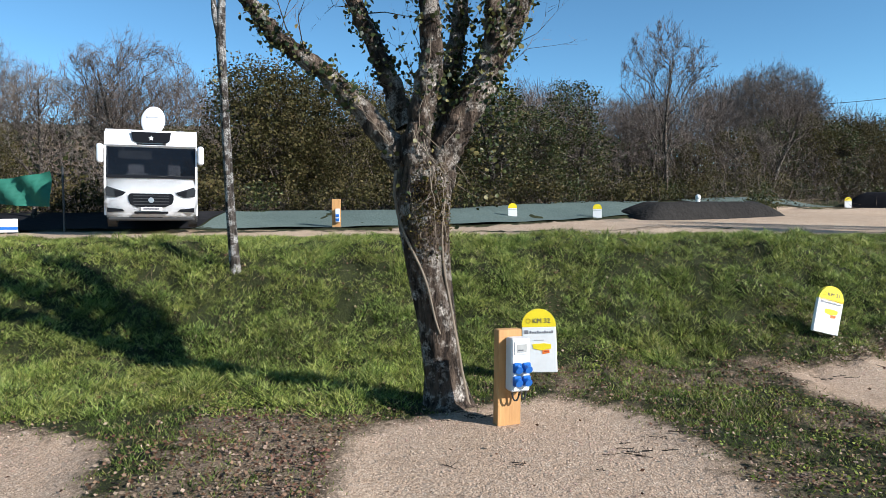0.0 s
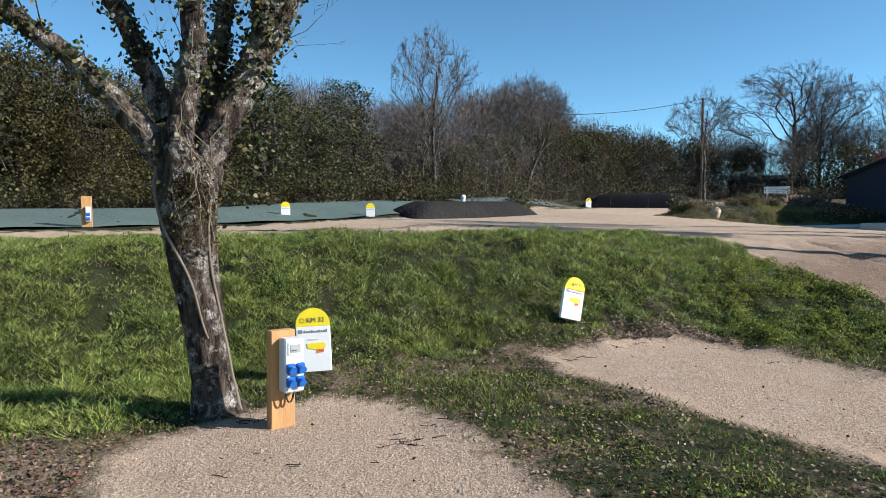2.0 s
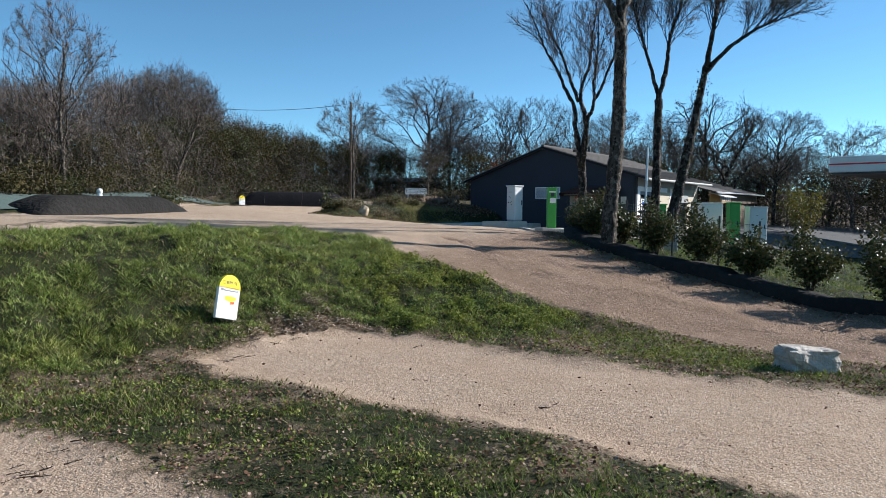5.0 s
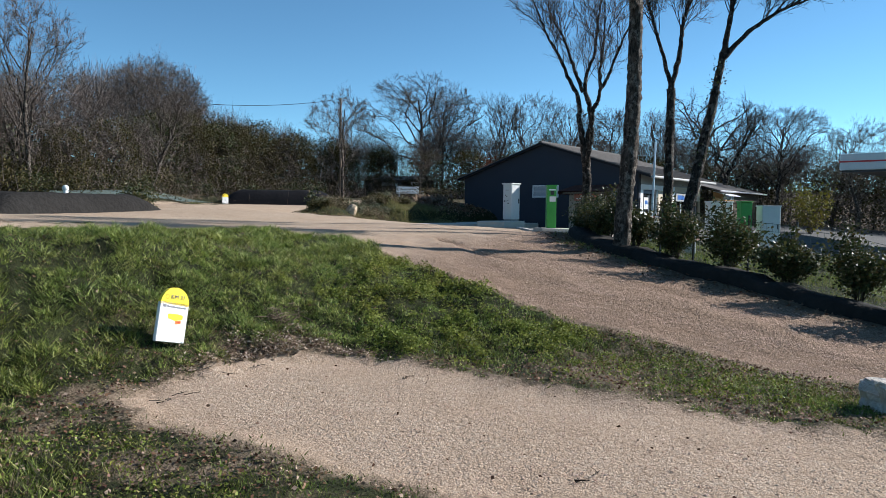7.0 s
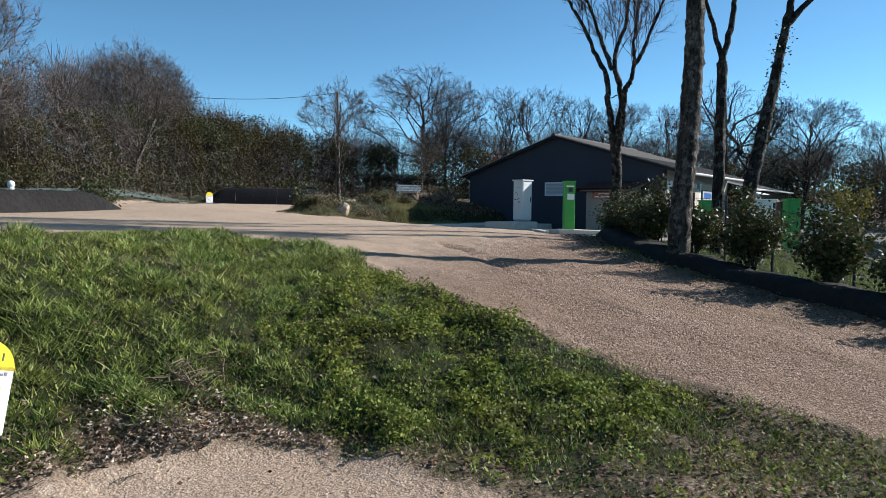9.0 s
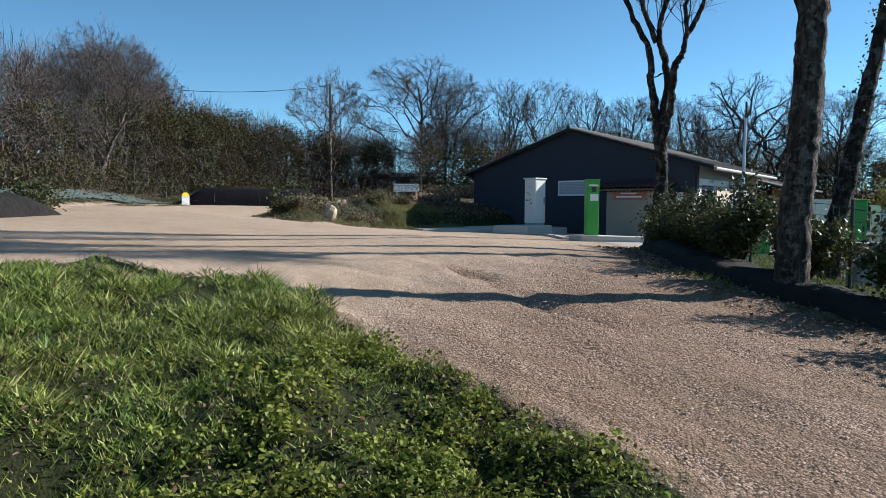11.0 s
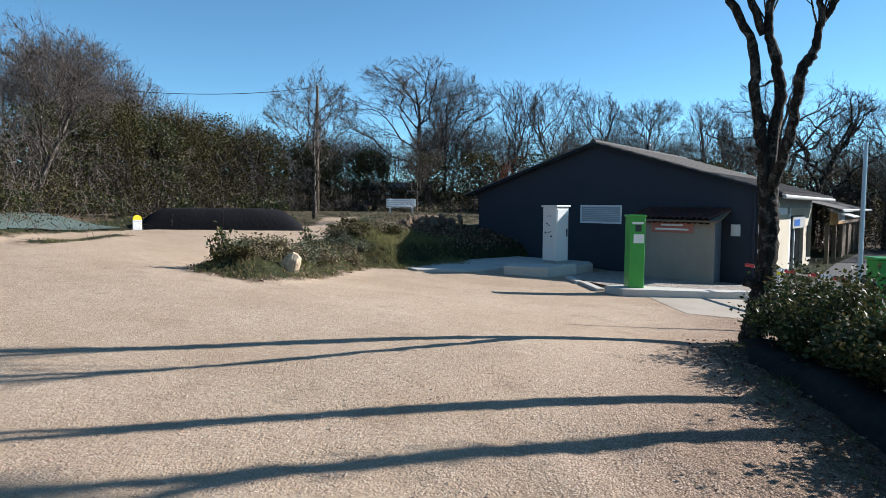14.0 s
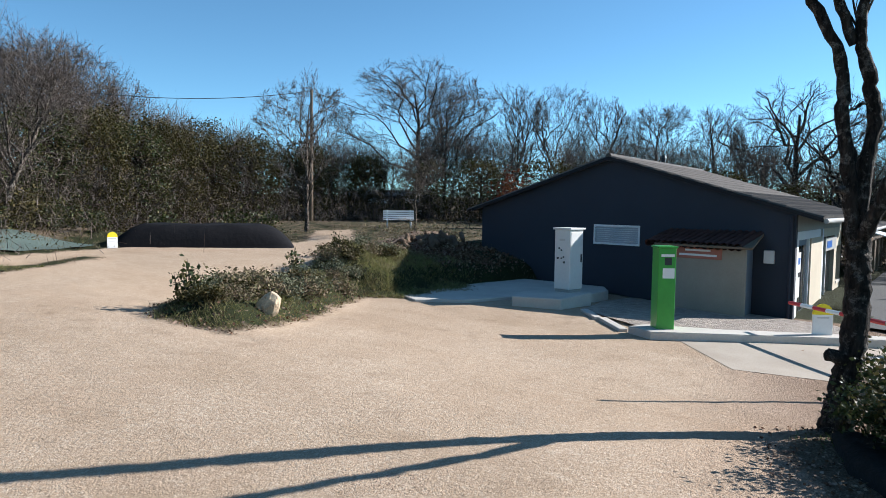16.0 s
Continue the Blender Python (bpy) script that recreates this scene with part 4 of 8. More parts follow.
        p = sm[i] + np.stack([np.cos(a), np.sin(a), 0.4 * rng.normal(size=n)], 1) * (rr[i] + 0.01 + 0.06 * rng.random(n) ** 1.5)[:, None]
        pts.append(p[clump])
    pts.append(np.array([0.2, 6.95, 3.2]) + rng.normal(size=(420, 3)) * [0.26, 0.12, 0.45])
    pts.append(np.array([0.62, 6.85, 2.75]) + rng.normal(size=(160, 3)) * [0.12, 0.1, 0.25])
    pts.append(np.array([0.05, 6.45, 2.2]) + rng.normal(size=(60, 3)) * [0.2, 0.05, 0.3])
    broad_leaves("ivy", np.concatenate(pts), 0.044, "ivy", e, rng)
    # moss cushions on the stem
    pts = [trunk_at(1.95 + 0.22 * rng.normal(), radians(-75 + 30 * rng.normal()), 0.002) + rng.normal(size=3) * 0.01 for _ in range(1900)]
    M["moss"] = islands("moss", ((0.05, 0.045, 0.015), (0.09, 0.075, 0.02), (0.07, 0.05, 0.02)), 0.9, 0.1, 0.1)
    leaf_cloud("moss", np.array(pts), 0.024, "moss", e, rng)
    e.location, e.scale = (-0.146, 0.121, 0.0), (1.034, 1.034, 1.034)
    tagged(e, "old lichened forked tree with ivy and vine stems on its trunk", "tree")


def lone_stems():
    """The slim birch-like stem on the bank and the tall trunks along the low wall."""
    rng = np.random.default_rng(21)
    e = empty("slim_tree")
    t = Tubes()
    pts = np.array([(-2.9, 10.3, 0.75), (-2.93, 10.3, 1.3), (-2.97, 10.3, 2.0), (-3.0, 10.3, 2.9), (-3.02, 10.32, 3.6), (-3.06, 10.35, 4.3), (-3.03, 10.38, 5.2), (-3.0, 10.4, 6.4)])
    t.add(pts, (0.095, 0.075, 0.068, 0.066, 0.062, 0.07, 0.05, 0.03), 12, 0.1, rng)
    t.add([pts[5], pts[5] + [-0.08, 0, 0.4], pts[5] + [-0.12, 0, 1.2]], (0.05, 0.045, 0.03), 8)
    t.made("trunk", "bark_pale", e)
    g = Grower(31)
    for k in range(9):
        g.limb(pts[6] + [0, 0, 0.15 * k], side_way(rng, np.array([0, 0, 1.0]), 0.8), 1.6, 0.02, 1, 3, (0, 5, 5), 0.04, 0.2)
    g.wood.made("branchwork", "bark_grey", e)
    g.crown("crown", "twig", e)
    leaf_cloud("ivy", np.array([-3.05, 10.3, 3.6]) + rng.normal(size=(70, 3)) * [0.05, 0.05, 0.5], 0.06, "ivy", e, rng)
    e.location, e.scale = (-0.146, 0.0, 0.06), (1.034, 1.034, 1.034)
    tagged(e, "slim pale tree stem standing on the grassy bank", "tree")

    def tall(name, base, path, rad, seed, wood, label, forks=(), twig="twig", kids=7):
        r2 = np.random.default_rng(seed)
        em = empty(name)
        tb = Tubes()
        pts = np.array(path, float)
        k = np.linspace(0, len(pts) - 1, len(pts) * 9)
        sm = np.stack([np.interp(k, range(len(pts)), pts[:, i]) for i in range(3)], 1)
        for _ in range(3):
            sm[1:-1] = (sm[:-2] + 2 * sm[1:-1] + sm[2:]) / 4
        sm[1:] += r2.normal(size=(len(sm) - 1, 3)) * 0.006
        tb.add(sm, np.interp(k, range(len(rad)), rad) * (0.96 + 0.08 * r2.random(len(sm))), 18, 0.11, r2)
        tb.made("trunk", wood, em)
        gr = Grower(seed)
        gr.fine = 0.6
        for fp, fr in forks:
            fp = np.array(fp, float)
            t2 = Tubes()
            k = np.linspace(0, len(fp) - 1, len(fp) * 5)
            s2 = np.stack([np.interp(k, range(len(fp)), fp[:, i]) for i in range(3)], 1)
            s2[1:-1] = (s2[:-2] + 2 * s2[1:-1] + s2[2:]) / 4
            s2[1:-1] += r2.normal(size=(len(s2) - 2, 3)) * 0.012
            t2.add(s2, np.interp(k, range(len(fr)), fr) * (0.92 + 0.16 * r2.random(len(s2))), 10, 0.13, r2)
            t2.made("limb", wood, em)
            for i in range(kids):
                j = r2.integers(int(len(s2) * 0.42), len(s2) - 1)
                gr.limb(s2[j], side_way(r2, s2[j] - s2[j - 1], 0.55) + [0, 0, 0.35], 1.1 + 0.7 * r2.random(), 0.016, 1, 3, (0, 6, 6), 0.07, 0.12, 0.62, 0.4)
        n = len(sm)
        for i in range(0 if forks else kids):
            j = r2.integers(int(n * 0.86), n - 1)
            gr.limb(sm[j], side_way(r2, np.array([0, 0, 1.0]), 0.7) + [0, 0, 0.2], 1.9, 0.035, 1, 3, (0, 5, 6), 0.06, 0.16, 0.7, 0.5)
        bw = gr.wood.made("branchwork", wood, em)
        bw["kind"] = "stuff"
        gr.crown("crown", twig, em)
        tagged(em, label, "tree", group="trees along the low wall")
        return em, sm, r2

    z = height(15.6, 9.5)
    _, sm, r2 = tall("oak_trunk", None, [(15.75, 9.5, z - 0.2), (15.75, 9.5, z + 0.1), (15.78, 9.5, z + 0.8), (15.88, 9.48, 2.6), (15.98, 9.46, 3.6), (16.05, 9.46, 4.6), (16.08, 9.47, 5.5), (16.1, 9.5, 7.0), (16.15, 9.5, 9.0)], (0.28, 0.21, 0.185, 0.18, 0.18, 0.165, 0.15, 0.14, 0.1), 41, "bark_grey", "tall straight rough-barked trunk behind the low wall", [([(16, 9.45, 6.8), (16.5, 9.2, 7.8), (17, 9, 9.2)], (0.1, 0.08, 0.04)), ([(16, 9.45, 6.4), (15.6, 9.8, 7.6), (15.2, 10.3, 9.0)], (0.1, 0.08, 0.04))])
    _, sm, r2 = tall("forked_tree", None, [(21.84, 14.52, 0.6), (21.86, 14.5, 1.0), (21.9, 14.45, 1.5), (21.97, 14.38, 2.0), (22.0, 14.35, 2.7), (21.98, 14.37, 3.2), (21.97, 14.38, 3.5)], (0.28, 0.2, 0.16, 0.15, 0.145, 0.142, 0.14), 42, "bark_dark", "dark forked tree at the end of the low wall",
         [([(21.95, 14.4, 3.35), (21.88, 14.48, 4.2), (21.77, 14.59, 5.0), (21.77, 14.58, 5.5), (21.5, 14.88, 6.3), (21.3, 15.06, 6.9), (21.0, 15.39, 7.6), (20.8, 15.6, 8.3), (20.55, 15.9, 9.2)], (0.11, 0.09, 0.08, 0.074, 0.058, 0.05, 0.04, 0.028, 0.012)),
          ([(21.99, 14.36, 3.35), (22.0, 14.35, 4.2), (22.07, 14.28, 4.8), (22.03, 14.32, 5.28), (21.9, 14.45, 5.8), (21.92, 14.43, 6.3), (22.1, 14.25, 7.0), (22.15, 14.19, 7.6), (22.2, 14.14, 8.5), (22.3, 14.1, 9.4)], (0.105, 0.09, 0.086, 0.08, 0.068, 0.06, 0.05, 0.04, 0.028, 0.012)),
          ([(21.96, 14.37, 3.3), (21.67, 14.1, 3.8), (21.54, 13.94, 4.25), (21.37, 13.82, 4.72), (21.27, 13.77, 5.02), (21.37, 13.63, 5.3), (21.42, 13.57, 5.7), (21.56, 13.43, 6.0), (21.68, 13.15, 6.8), (21.92, 12.85, 7.7), (22.1, 12.6, 8.6)], (0.085, 0.08, 0.075, 0.073, 0.085, 0.062, 0.056, 0.05, 0.038, 0.028, 0.012)),
          ([(21.85, 14.5, 5.75), (21.7, 14.66, 6.3), (21.43, 14.95, 7.4), (21.18, 15.2, 8.0), (20.9, 15.5, 8.9)], (0.06, 0.055, 0.045, 0.03, 0.015)),
          ([(21.42, 13.57, 5.65), (21.4, 13.6, 6.2), (21.45, 13.5, 7.2), (21.5, 13.5, 8.2)], (0.05, 0.045, 0.035, 0.015))], kids=9)
    for p, q, r in (((21.92, 14.44, 3.95), (21.74, 14.62, 4.0), 0.06), ((21.9, 14.45, 5.0), (21.98, 14.36, 5.05), 0.02), ((21.9, 14.46, 1.85), (21.72, 14.6, 1.95), 0.09), ((21.76, 14.6, 4.9), (21.88, 14.44, 4.98), 0.018)):
        p, q = np.array(p), np.array(q)
        stub = Tubes()
        stub.add([p, (p + q) / 2 + [0, 0, 0.02], q, q + (q - p) * 0.02], (r, r * 0.9, r * 0.75, 0.004), 8, 0.2, rng)
        stub.made("limb_stub", "bark_dark", _)
    _, sm, r2 = tall("dark_oak", None, [(21.25, 11.1, 0.3), (21.25, 11.1, 0.75), (21.25, 11.1, 1.25), (21.38, 11.15, 3.25), (21.51, 11.21, 5.47)], (0.21, 0.155, 0.14, 0.13, 0.12), 43, "bark_dark", "dark straight tree in the verge behind the shrubs",
         [([(21.51, 11.21, 5.47), (21.34, 11.49, 6.69), (21.19, 11.74, 7.68), (21.01, 12.04, 8.87)], (0.07, 0.055, 0.042, 0.018)), ([(21.51, 11.21, 5.47), (21.72, 11.08, 6.47), (21.83, 11.05, 7.47), (22.01, 10.92, 8.14), (22.23, 10.76, 8.94)], (0.085, 0.07, 0.056, 0.042, 0.018))], kids=26)
    em, sm, r2 = tall("ivied_tree", None, [(20.86, 10.4, 0.3), (20.86, 10.4, 0.7), (20.86, 10.4, 1.28), (21.27, 10.15, 3.32), (21.58, 9.96, 4.93), (21.82, 9.83, 6.21)], (0.24, 0.19, 0.175, 0.15, 0.12, 0.09), 44, "bark_dark", "dark tree with ivy leaning away from the shrubs",
         [([(21.82, 9.83, 6.21), (22.0, 9.73, 7.28), (22.1, 9.68, 7.92), (22.25, 9.6, 8.88)], (0.09, 0.07, 0.06, 0.025)), ([(21.82, 9.83, 6.21), (22.4, 9.29, 7.07), (23.01, 8.69, 7.62), (23.54, 8.16, 7.95)], (0.08, 0.06, 0.045, 0.02))], kids=24)
    j = r2.integers(2, len(sm) - 1, 900)
    leaf_cloud("ivy", sm[j] + r2.normal(size=(900, 3)) * 0.13, 0.07, "ivy", em, r2)


main_tree()
lone_stems()


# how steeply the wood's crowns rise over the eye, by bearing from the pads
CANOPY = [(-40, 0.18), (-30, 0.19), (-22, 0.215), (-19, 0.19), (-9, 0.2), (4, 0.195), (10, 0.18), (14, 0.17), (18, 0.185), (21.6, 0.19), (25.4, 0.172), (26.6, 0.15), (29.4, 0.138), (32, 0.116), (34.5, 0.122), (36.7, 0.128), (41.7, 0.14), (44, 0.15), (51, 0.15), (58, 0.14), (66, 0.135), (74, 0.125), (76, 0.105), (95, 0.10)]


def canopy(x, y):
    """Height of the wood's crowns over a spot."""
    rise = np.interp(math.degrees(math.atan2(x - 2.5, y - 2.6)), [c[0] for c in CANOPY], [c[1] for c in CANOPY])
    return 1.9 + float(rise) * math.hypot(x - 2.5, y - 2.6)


def woods():
    rng = np.random.default_rng(77)
    dome = [crown_tree(101, 9.0, 6.0, 2.2, 0.15, rise=0.6),
            crown_tree(102, 10.0, 7.5, 2.5, 0.17, limbs=10, rise=0.45),
            crown_tree(103, 9.0, 4.6, 2.0, 0.12, twigs="twig_pale", rise=0.9, label="narrow leafless tree with pale upright limbs")]
    slim = [crown_tree(111, 7.5, 2.6, 2.4, 0.06, 8, 4, 4, 2, twigs="twig_pale", wood="bark_main", rise=1.1, fine=3, thick=0.75, label="slender pale-stemmed leafless tree"),
            crown_tree(112, 7.0, 2.2, 3.0, 0.05, 7, 4, 4, 2, wood="bark_main", rise=1.2, fine=3, thick=0.75, label="slender leafless tree with a high crown"),
            crown_tree(113, 8.0, 3.0, 2.6, 0.075, 8, 4, 4, 2, wood="bark_grey", rise=0.9, fine=3, ivy=6, thick=0.75, label="slender leafless tree with ivy up its stem"),
            crown_tree(114, 6.0, 2.8, 1.2, 0.05, 9, 4, 4, 2, twigs="twig_pale", wood="bark_main", rise=0.8, fine=3, thick=0.75, label="small leafless tree at the wood's edge")]
    rich = [crown_tree(131, 9.0, 6.0, 2.0, 0.14, 13, 7, 6, 2, rise=0.65, thick=0.85, fine=6), crown_tree(132, 10.0, 8.0, 2.2, 0.17, 14, 8, 6, 2, rise=0.5, thick=0.85, fine=6), crown_tree(133, 11.0, 9.5, 2.4, 0.2, 16, 8, 7, 2, wood="bark_dark", rise=0.5, thick=0.85, fine=6, label="broad round-crowned leafless tree")]
    elm = crown_tree(121, 10.0, 5.0, 2.2, 0.16, 11, 7, 6, 2, wood="bark_dark", rise=1.2, thick=0.9, fine=5, label="leafless tree with steep dark limbs behind the building")
    oak = crown_tree(122, 10.0, 7.5, 3.0, 0.24, 9, 6, 5, 3, wood="bark_dark", twigs="bark_dark", rise=0.4, thick=1.05, fine=4, label="gnarled dark oak with crooked bare limbs")
    green = [evergreen(201, 6.5, 5.2, 12500, size=0.125), evergreen(202, 6.0, 3.2, 5600, "laurel", 0.115, label="dark green broad-leaved evergreen tree"), evergreen(203, 5.0, 4.2, 5200, size=0.125)]
    low = [shrub(301, 1.3, 1.9, 640, "olive", 0.11, label="leafy olive-green hedge shrub"), shrub(302, 1.1, 1.6, 600, "laurel", 0.1, label="dark green hedge shrub"), shrub(303, 1.6, 2.0, 640, "olive", 0.12, label="loose yellowish hedge shrub")]
    used = set()

    def place(kind, x, y, s):
        turn = rng.random() * 360
        if id(kind) not in used:
            used.add(id(kind))
            kind.matrix_world = pose(x, y, height(x, y) - 0.05, 0, 0, turn)
            kind.scale = (s, s, s)
            return kind
        ob = put(kind, x, y, turn, s, -0.05)
        ob.scale = (s, s, s)
        return ob

    def stand(kind, x, y, tall, broad=1.0):
        s = tall / kind["tall"]
        ob = place(kind, x, y, s)
        ob.scale = (s * broad, s * broad, s)

    # single trees that stand out
    for kind, x, y, tall, broad in ((rich[0], 10.6, 33.3, 8.6, 0.85), (rich[1], 20.3, 43.4, 8.4, 1.0), (rich[1], -15.1, 34.7, 8.8, 1.0), (dome[2], -13.2, 22.8, 5.4, 1.2),
                                    (rich[2], 51.9, 52.9, 12.6, 1.25), (rich[0], 34.3, 43.0, 8.4, 1.05), (rich[0], 36.9, 37.4, 4.6, 1.1), (elm, 56.5, 46.6, 11.2, 1.0), (elm, 60.3, 44.4, 11.3, 1.0),
                                    (elm, 63.5, 43.2, 10.7, 1.0), (rich[2], 67.6, 39.8, 9.8, 0.9), (elm, 69.5, 35.6, 10.0, 1.0), (oak, 61.9, 27.3, 11.6, 1.15), (oak, 55.3, 23.3, 9.7, 1.1), (rich[2], 57.6, 19.9, 9.4, 1.0),
                                    (rich[1], 58.3, 14.5, 8.0, 1.0), (elm, 52.6, 50.2, 11.0, 0.9), (rich[1], 26.0, 57.0, 11.0, 1.0), (rich[1], 28.0, 60.0, 11.5, 1.0), (rich[1], -22.0, 33.0, 8.5, 1.0), (elm, 66.0, 31.0, 9.5, 1.0)):
        stand(kind, x, y, tall, broad)
    # evergreens behind the motorhome, the green strip and the dark mound
    for k, x, y, tall, broad in ((0, -7.5, 29.4, 6.4, 1.0), (0, -6.3, 30.0, 6.2, 0.9), (0, -4.0, 30.2, 5.6, 0.9), (2, -10.5, 28.6, 3.6, 1.0), (1, 2.4, 31.5, 5.6, 1.2), (1, 6.2, 33.4, 6.0, 1.0), (1, 4.4, 32.2, 4.6, 1.1), (2, 0.2, 31.2, 4.4, 1.0), (0, -1.8, 33, 5.4, 0.9),
                                 (2, 13.2, 37.2, 3.2, 0.9), (2, 17.0, 41.5, 4.2, 0.9), (1, 22.0, 49.4, 5.6, 1.2), (1, 24.0, 50.6, 6.2, 1.2), (0, 26.4, 51.4, 6.6, 0.9), (1, 29.4, 52.6, 6.4, 1.2), (0, 32.0, 54.2, 6.4, 0.9), (2, 34.6, 55.0, 5.8, 1.0), (0, 28.4, 55.5, 7.4, 0.9), (2, 38.0, 55.5, 5.8, 1.1), (0, 31.5, 55.0, 7.0, 0.8),
                                 (0, 36.0, 57.5, 7.0, 0.9), (0, 39.5, 56.5, 6.2, 0.9), (2, 44.0, 57.0, 6.0, 1.0), (2, 48.5, 48.5, 4.6, 1.0), (2, 51.5, 45.5, 4.8, 1.0), (2, 55.0, 38.0, 4.6, 1.1), (2, 57.5, 30.5, 5.0, 1.1), (2, 60.5, 22.5, 5.2, 1.1), (2, 60, 12, 5.0, 1.3), (2, 61, 17, 5.0, 1.2), (2, 59, 26, 4.8, 1.2), (2, 56, 34, 4.8, 1.2), (2, 54, 41.5, 4.8, 1.2), (0, 46.5, 52.5, 5.0, 0.9), (0, 43, 54.5, 5.4, 0.9), (0, -19.5, 30.5, 4.2, 0.9), (2, -27, 33, 4.4, 1.0)):
        stand(green[k], x, y, tall, broad)
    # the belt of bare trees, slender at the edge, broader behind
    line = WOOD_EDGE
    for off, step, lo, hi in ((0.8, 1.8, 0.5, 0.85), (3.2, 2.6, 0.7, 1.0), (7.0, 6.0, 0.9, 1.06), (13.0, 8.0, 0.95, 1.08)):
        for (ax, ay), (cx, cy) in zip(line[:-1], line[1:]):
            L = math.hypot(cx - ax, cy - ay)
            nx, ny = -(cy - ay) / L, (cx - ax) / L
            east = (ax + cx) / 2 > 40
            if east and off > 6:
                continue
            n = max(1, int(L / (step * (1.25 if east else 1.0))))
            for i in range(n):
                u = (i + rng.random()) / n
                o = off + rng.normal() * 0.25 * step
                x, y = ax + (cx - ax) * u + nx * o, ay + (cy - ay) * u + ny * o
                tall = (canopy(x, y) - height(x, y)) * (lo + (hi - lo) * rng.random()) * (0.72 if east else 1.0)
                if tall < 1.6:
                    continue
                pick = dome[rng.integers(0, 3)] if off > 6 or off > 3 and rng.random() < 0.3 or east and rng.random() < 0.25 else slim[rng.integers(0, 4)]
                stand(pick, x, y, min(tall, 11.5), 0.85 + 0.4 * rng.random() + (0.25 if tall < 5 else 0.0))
    # hedge along the green strip
    for x in np.arange(-20, 13, 1.05):
        y = far_edge(x) + 5.0 + 0.5 * rng.normal()
        place(low[rng.integers(0, 3)], x, y, 0.75 + 0.4 * rng.random())
    for u in np.arange(0, 1, 0.06):
        x, y = 11.8 + 12 * u, 37.2 + 9.8 * u + 0.5 * rng.normal()
        place(low[rng.integers(0, 3)], x, y, 0.8 + 0.5 * rng.random())
    for x, y, s in ((24.0, 44.0, 1.0), (26.6, 43.2, 1.35), (29.4, 41.8, 1.5), (30.6, 41.2, 1.4), (22.5, 44.6, 1.1), (12.8, 28.6, 1.0), (13.4, 29.2, 0.9)):
        place(low[1], x, y, s)
    # thin stems of the undergrowth
    tb = Tubes()
    for _ in range(1300):
        k = rng.integers(0, len(line) - 1)
        u = rng.random()
        x = line[k][0] + (line[k + 1][0] - line[k][0]) * u + rng.normal() * 1.5
        y = line[k][1] + (line[k + 1][1] - line[k][1]) * u + rng.normal() * 2.0
        if float(poly_depth(x, y, WOOD)) < 0.3:
            continue
        pts, _ = wander(rng, (x, y, float(land(x, y)) - 0.1), (0.1 * rng.normal(), 0.1 * rng.normal(), 1), min(2.0 + 3.2 * rng.random(), 0.7 * (canopy(x, y) - float(land(x, y)))), 3, 0.1, 0.03)
        tb.add(pts, np.linspace(0.014 + 0.024 * rng.random(), 0.006, 4), 3)
    # massed crowns behind the edge and up the hill
    heads, branches = [], Tubes()
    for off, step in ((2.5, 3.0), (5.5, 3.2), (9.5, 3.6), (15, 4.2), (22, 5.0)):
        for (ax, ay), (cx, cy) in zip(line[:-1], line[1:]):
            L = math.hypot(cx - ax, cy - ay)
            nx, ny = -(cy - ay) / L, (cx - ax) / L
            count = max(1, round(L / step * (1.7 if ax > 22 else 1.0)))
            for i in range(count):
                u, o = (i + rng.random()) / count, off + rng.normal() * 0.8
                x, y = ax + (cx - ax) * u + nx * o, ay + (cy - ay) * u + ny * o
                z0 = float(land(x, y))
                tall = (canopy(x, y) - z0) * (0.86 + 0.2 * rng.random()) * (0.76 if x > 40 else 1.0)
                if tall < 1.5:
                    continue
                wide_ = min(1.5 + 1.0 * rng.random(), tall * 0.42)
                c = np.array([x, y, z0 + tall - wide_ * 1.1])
                m = int(260 + 260 * wide_)
                d = rng.normal(size=(m, 3))
                d[:, 2] += 0.25
                d /= np.linalg.norm(d, axis=1)[:, None]
                st = c + d * [wide_, wide_, wide_ * 1.15] * (0.25 + 0.6 * rng.random((m, 1)) ** 0.7) - [0, 0, 0.3] * rng.random((m, 1)) * tall * 0.6
                en = st + (d * 0.7 + rng.normal(size=(m, 3)) * 0.35 + [0, 0, 0.45]) * (0.3 + 0.45 * rng.random((m, 1)))
                s_ = rng.normal(size=(m, 3))
                s_ /= np.linalg.norm(s_, axis=1)[:, None]
                heads.append(np.stack([st - s_ * 0.014, st + s_ * 0.014, en], 1).reshape(-1, 3))
                branches.add([(x, y, z0 - 0.2), (x + 0.15 * rng.normal(), y, z0 + tall * 0.4), c], (0.05 + 0.03 * rng.random(), 0.045, 0.02), 4)
                for j in range(0, m, 34):
                    branches.add([c - [0, 0, tall * 0.3 * rng.random()], (c + st[j]) / 2 + rng.normal(size=3) * 0.08, en[j]], (0.025, 0.016, 0.006), 3)
    ob = branches.made("far_wood", "bark_grey")
    tagged(ob, "grey stems and limbs of the wood behind its edge", "far wood", kind="stuff")
    v = np.concatenate(heads)
    ob = from_arrays("far_wood", v, np.arange(len(v)).reshape(-1, 3), "twig")
    tagged(ob, "massed brown twigs of leafless crowns in the wood", "far wood", kind="stuff")
    ob = tb.made("undergrowth", "bark_main")
    tagged(ob, "thin pale stems of leafless undergrowth in the wood", "undergrowth", kind="stuff")
    n = 52000
    k = rng.integers(0, len(line) - 1, n)
    u = rng.random(n)
    A = np.array(line, float)
    p = A[k] + (A[k + 1] - A[k]) * u[:, None]
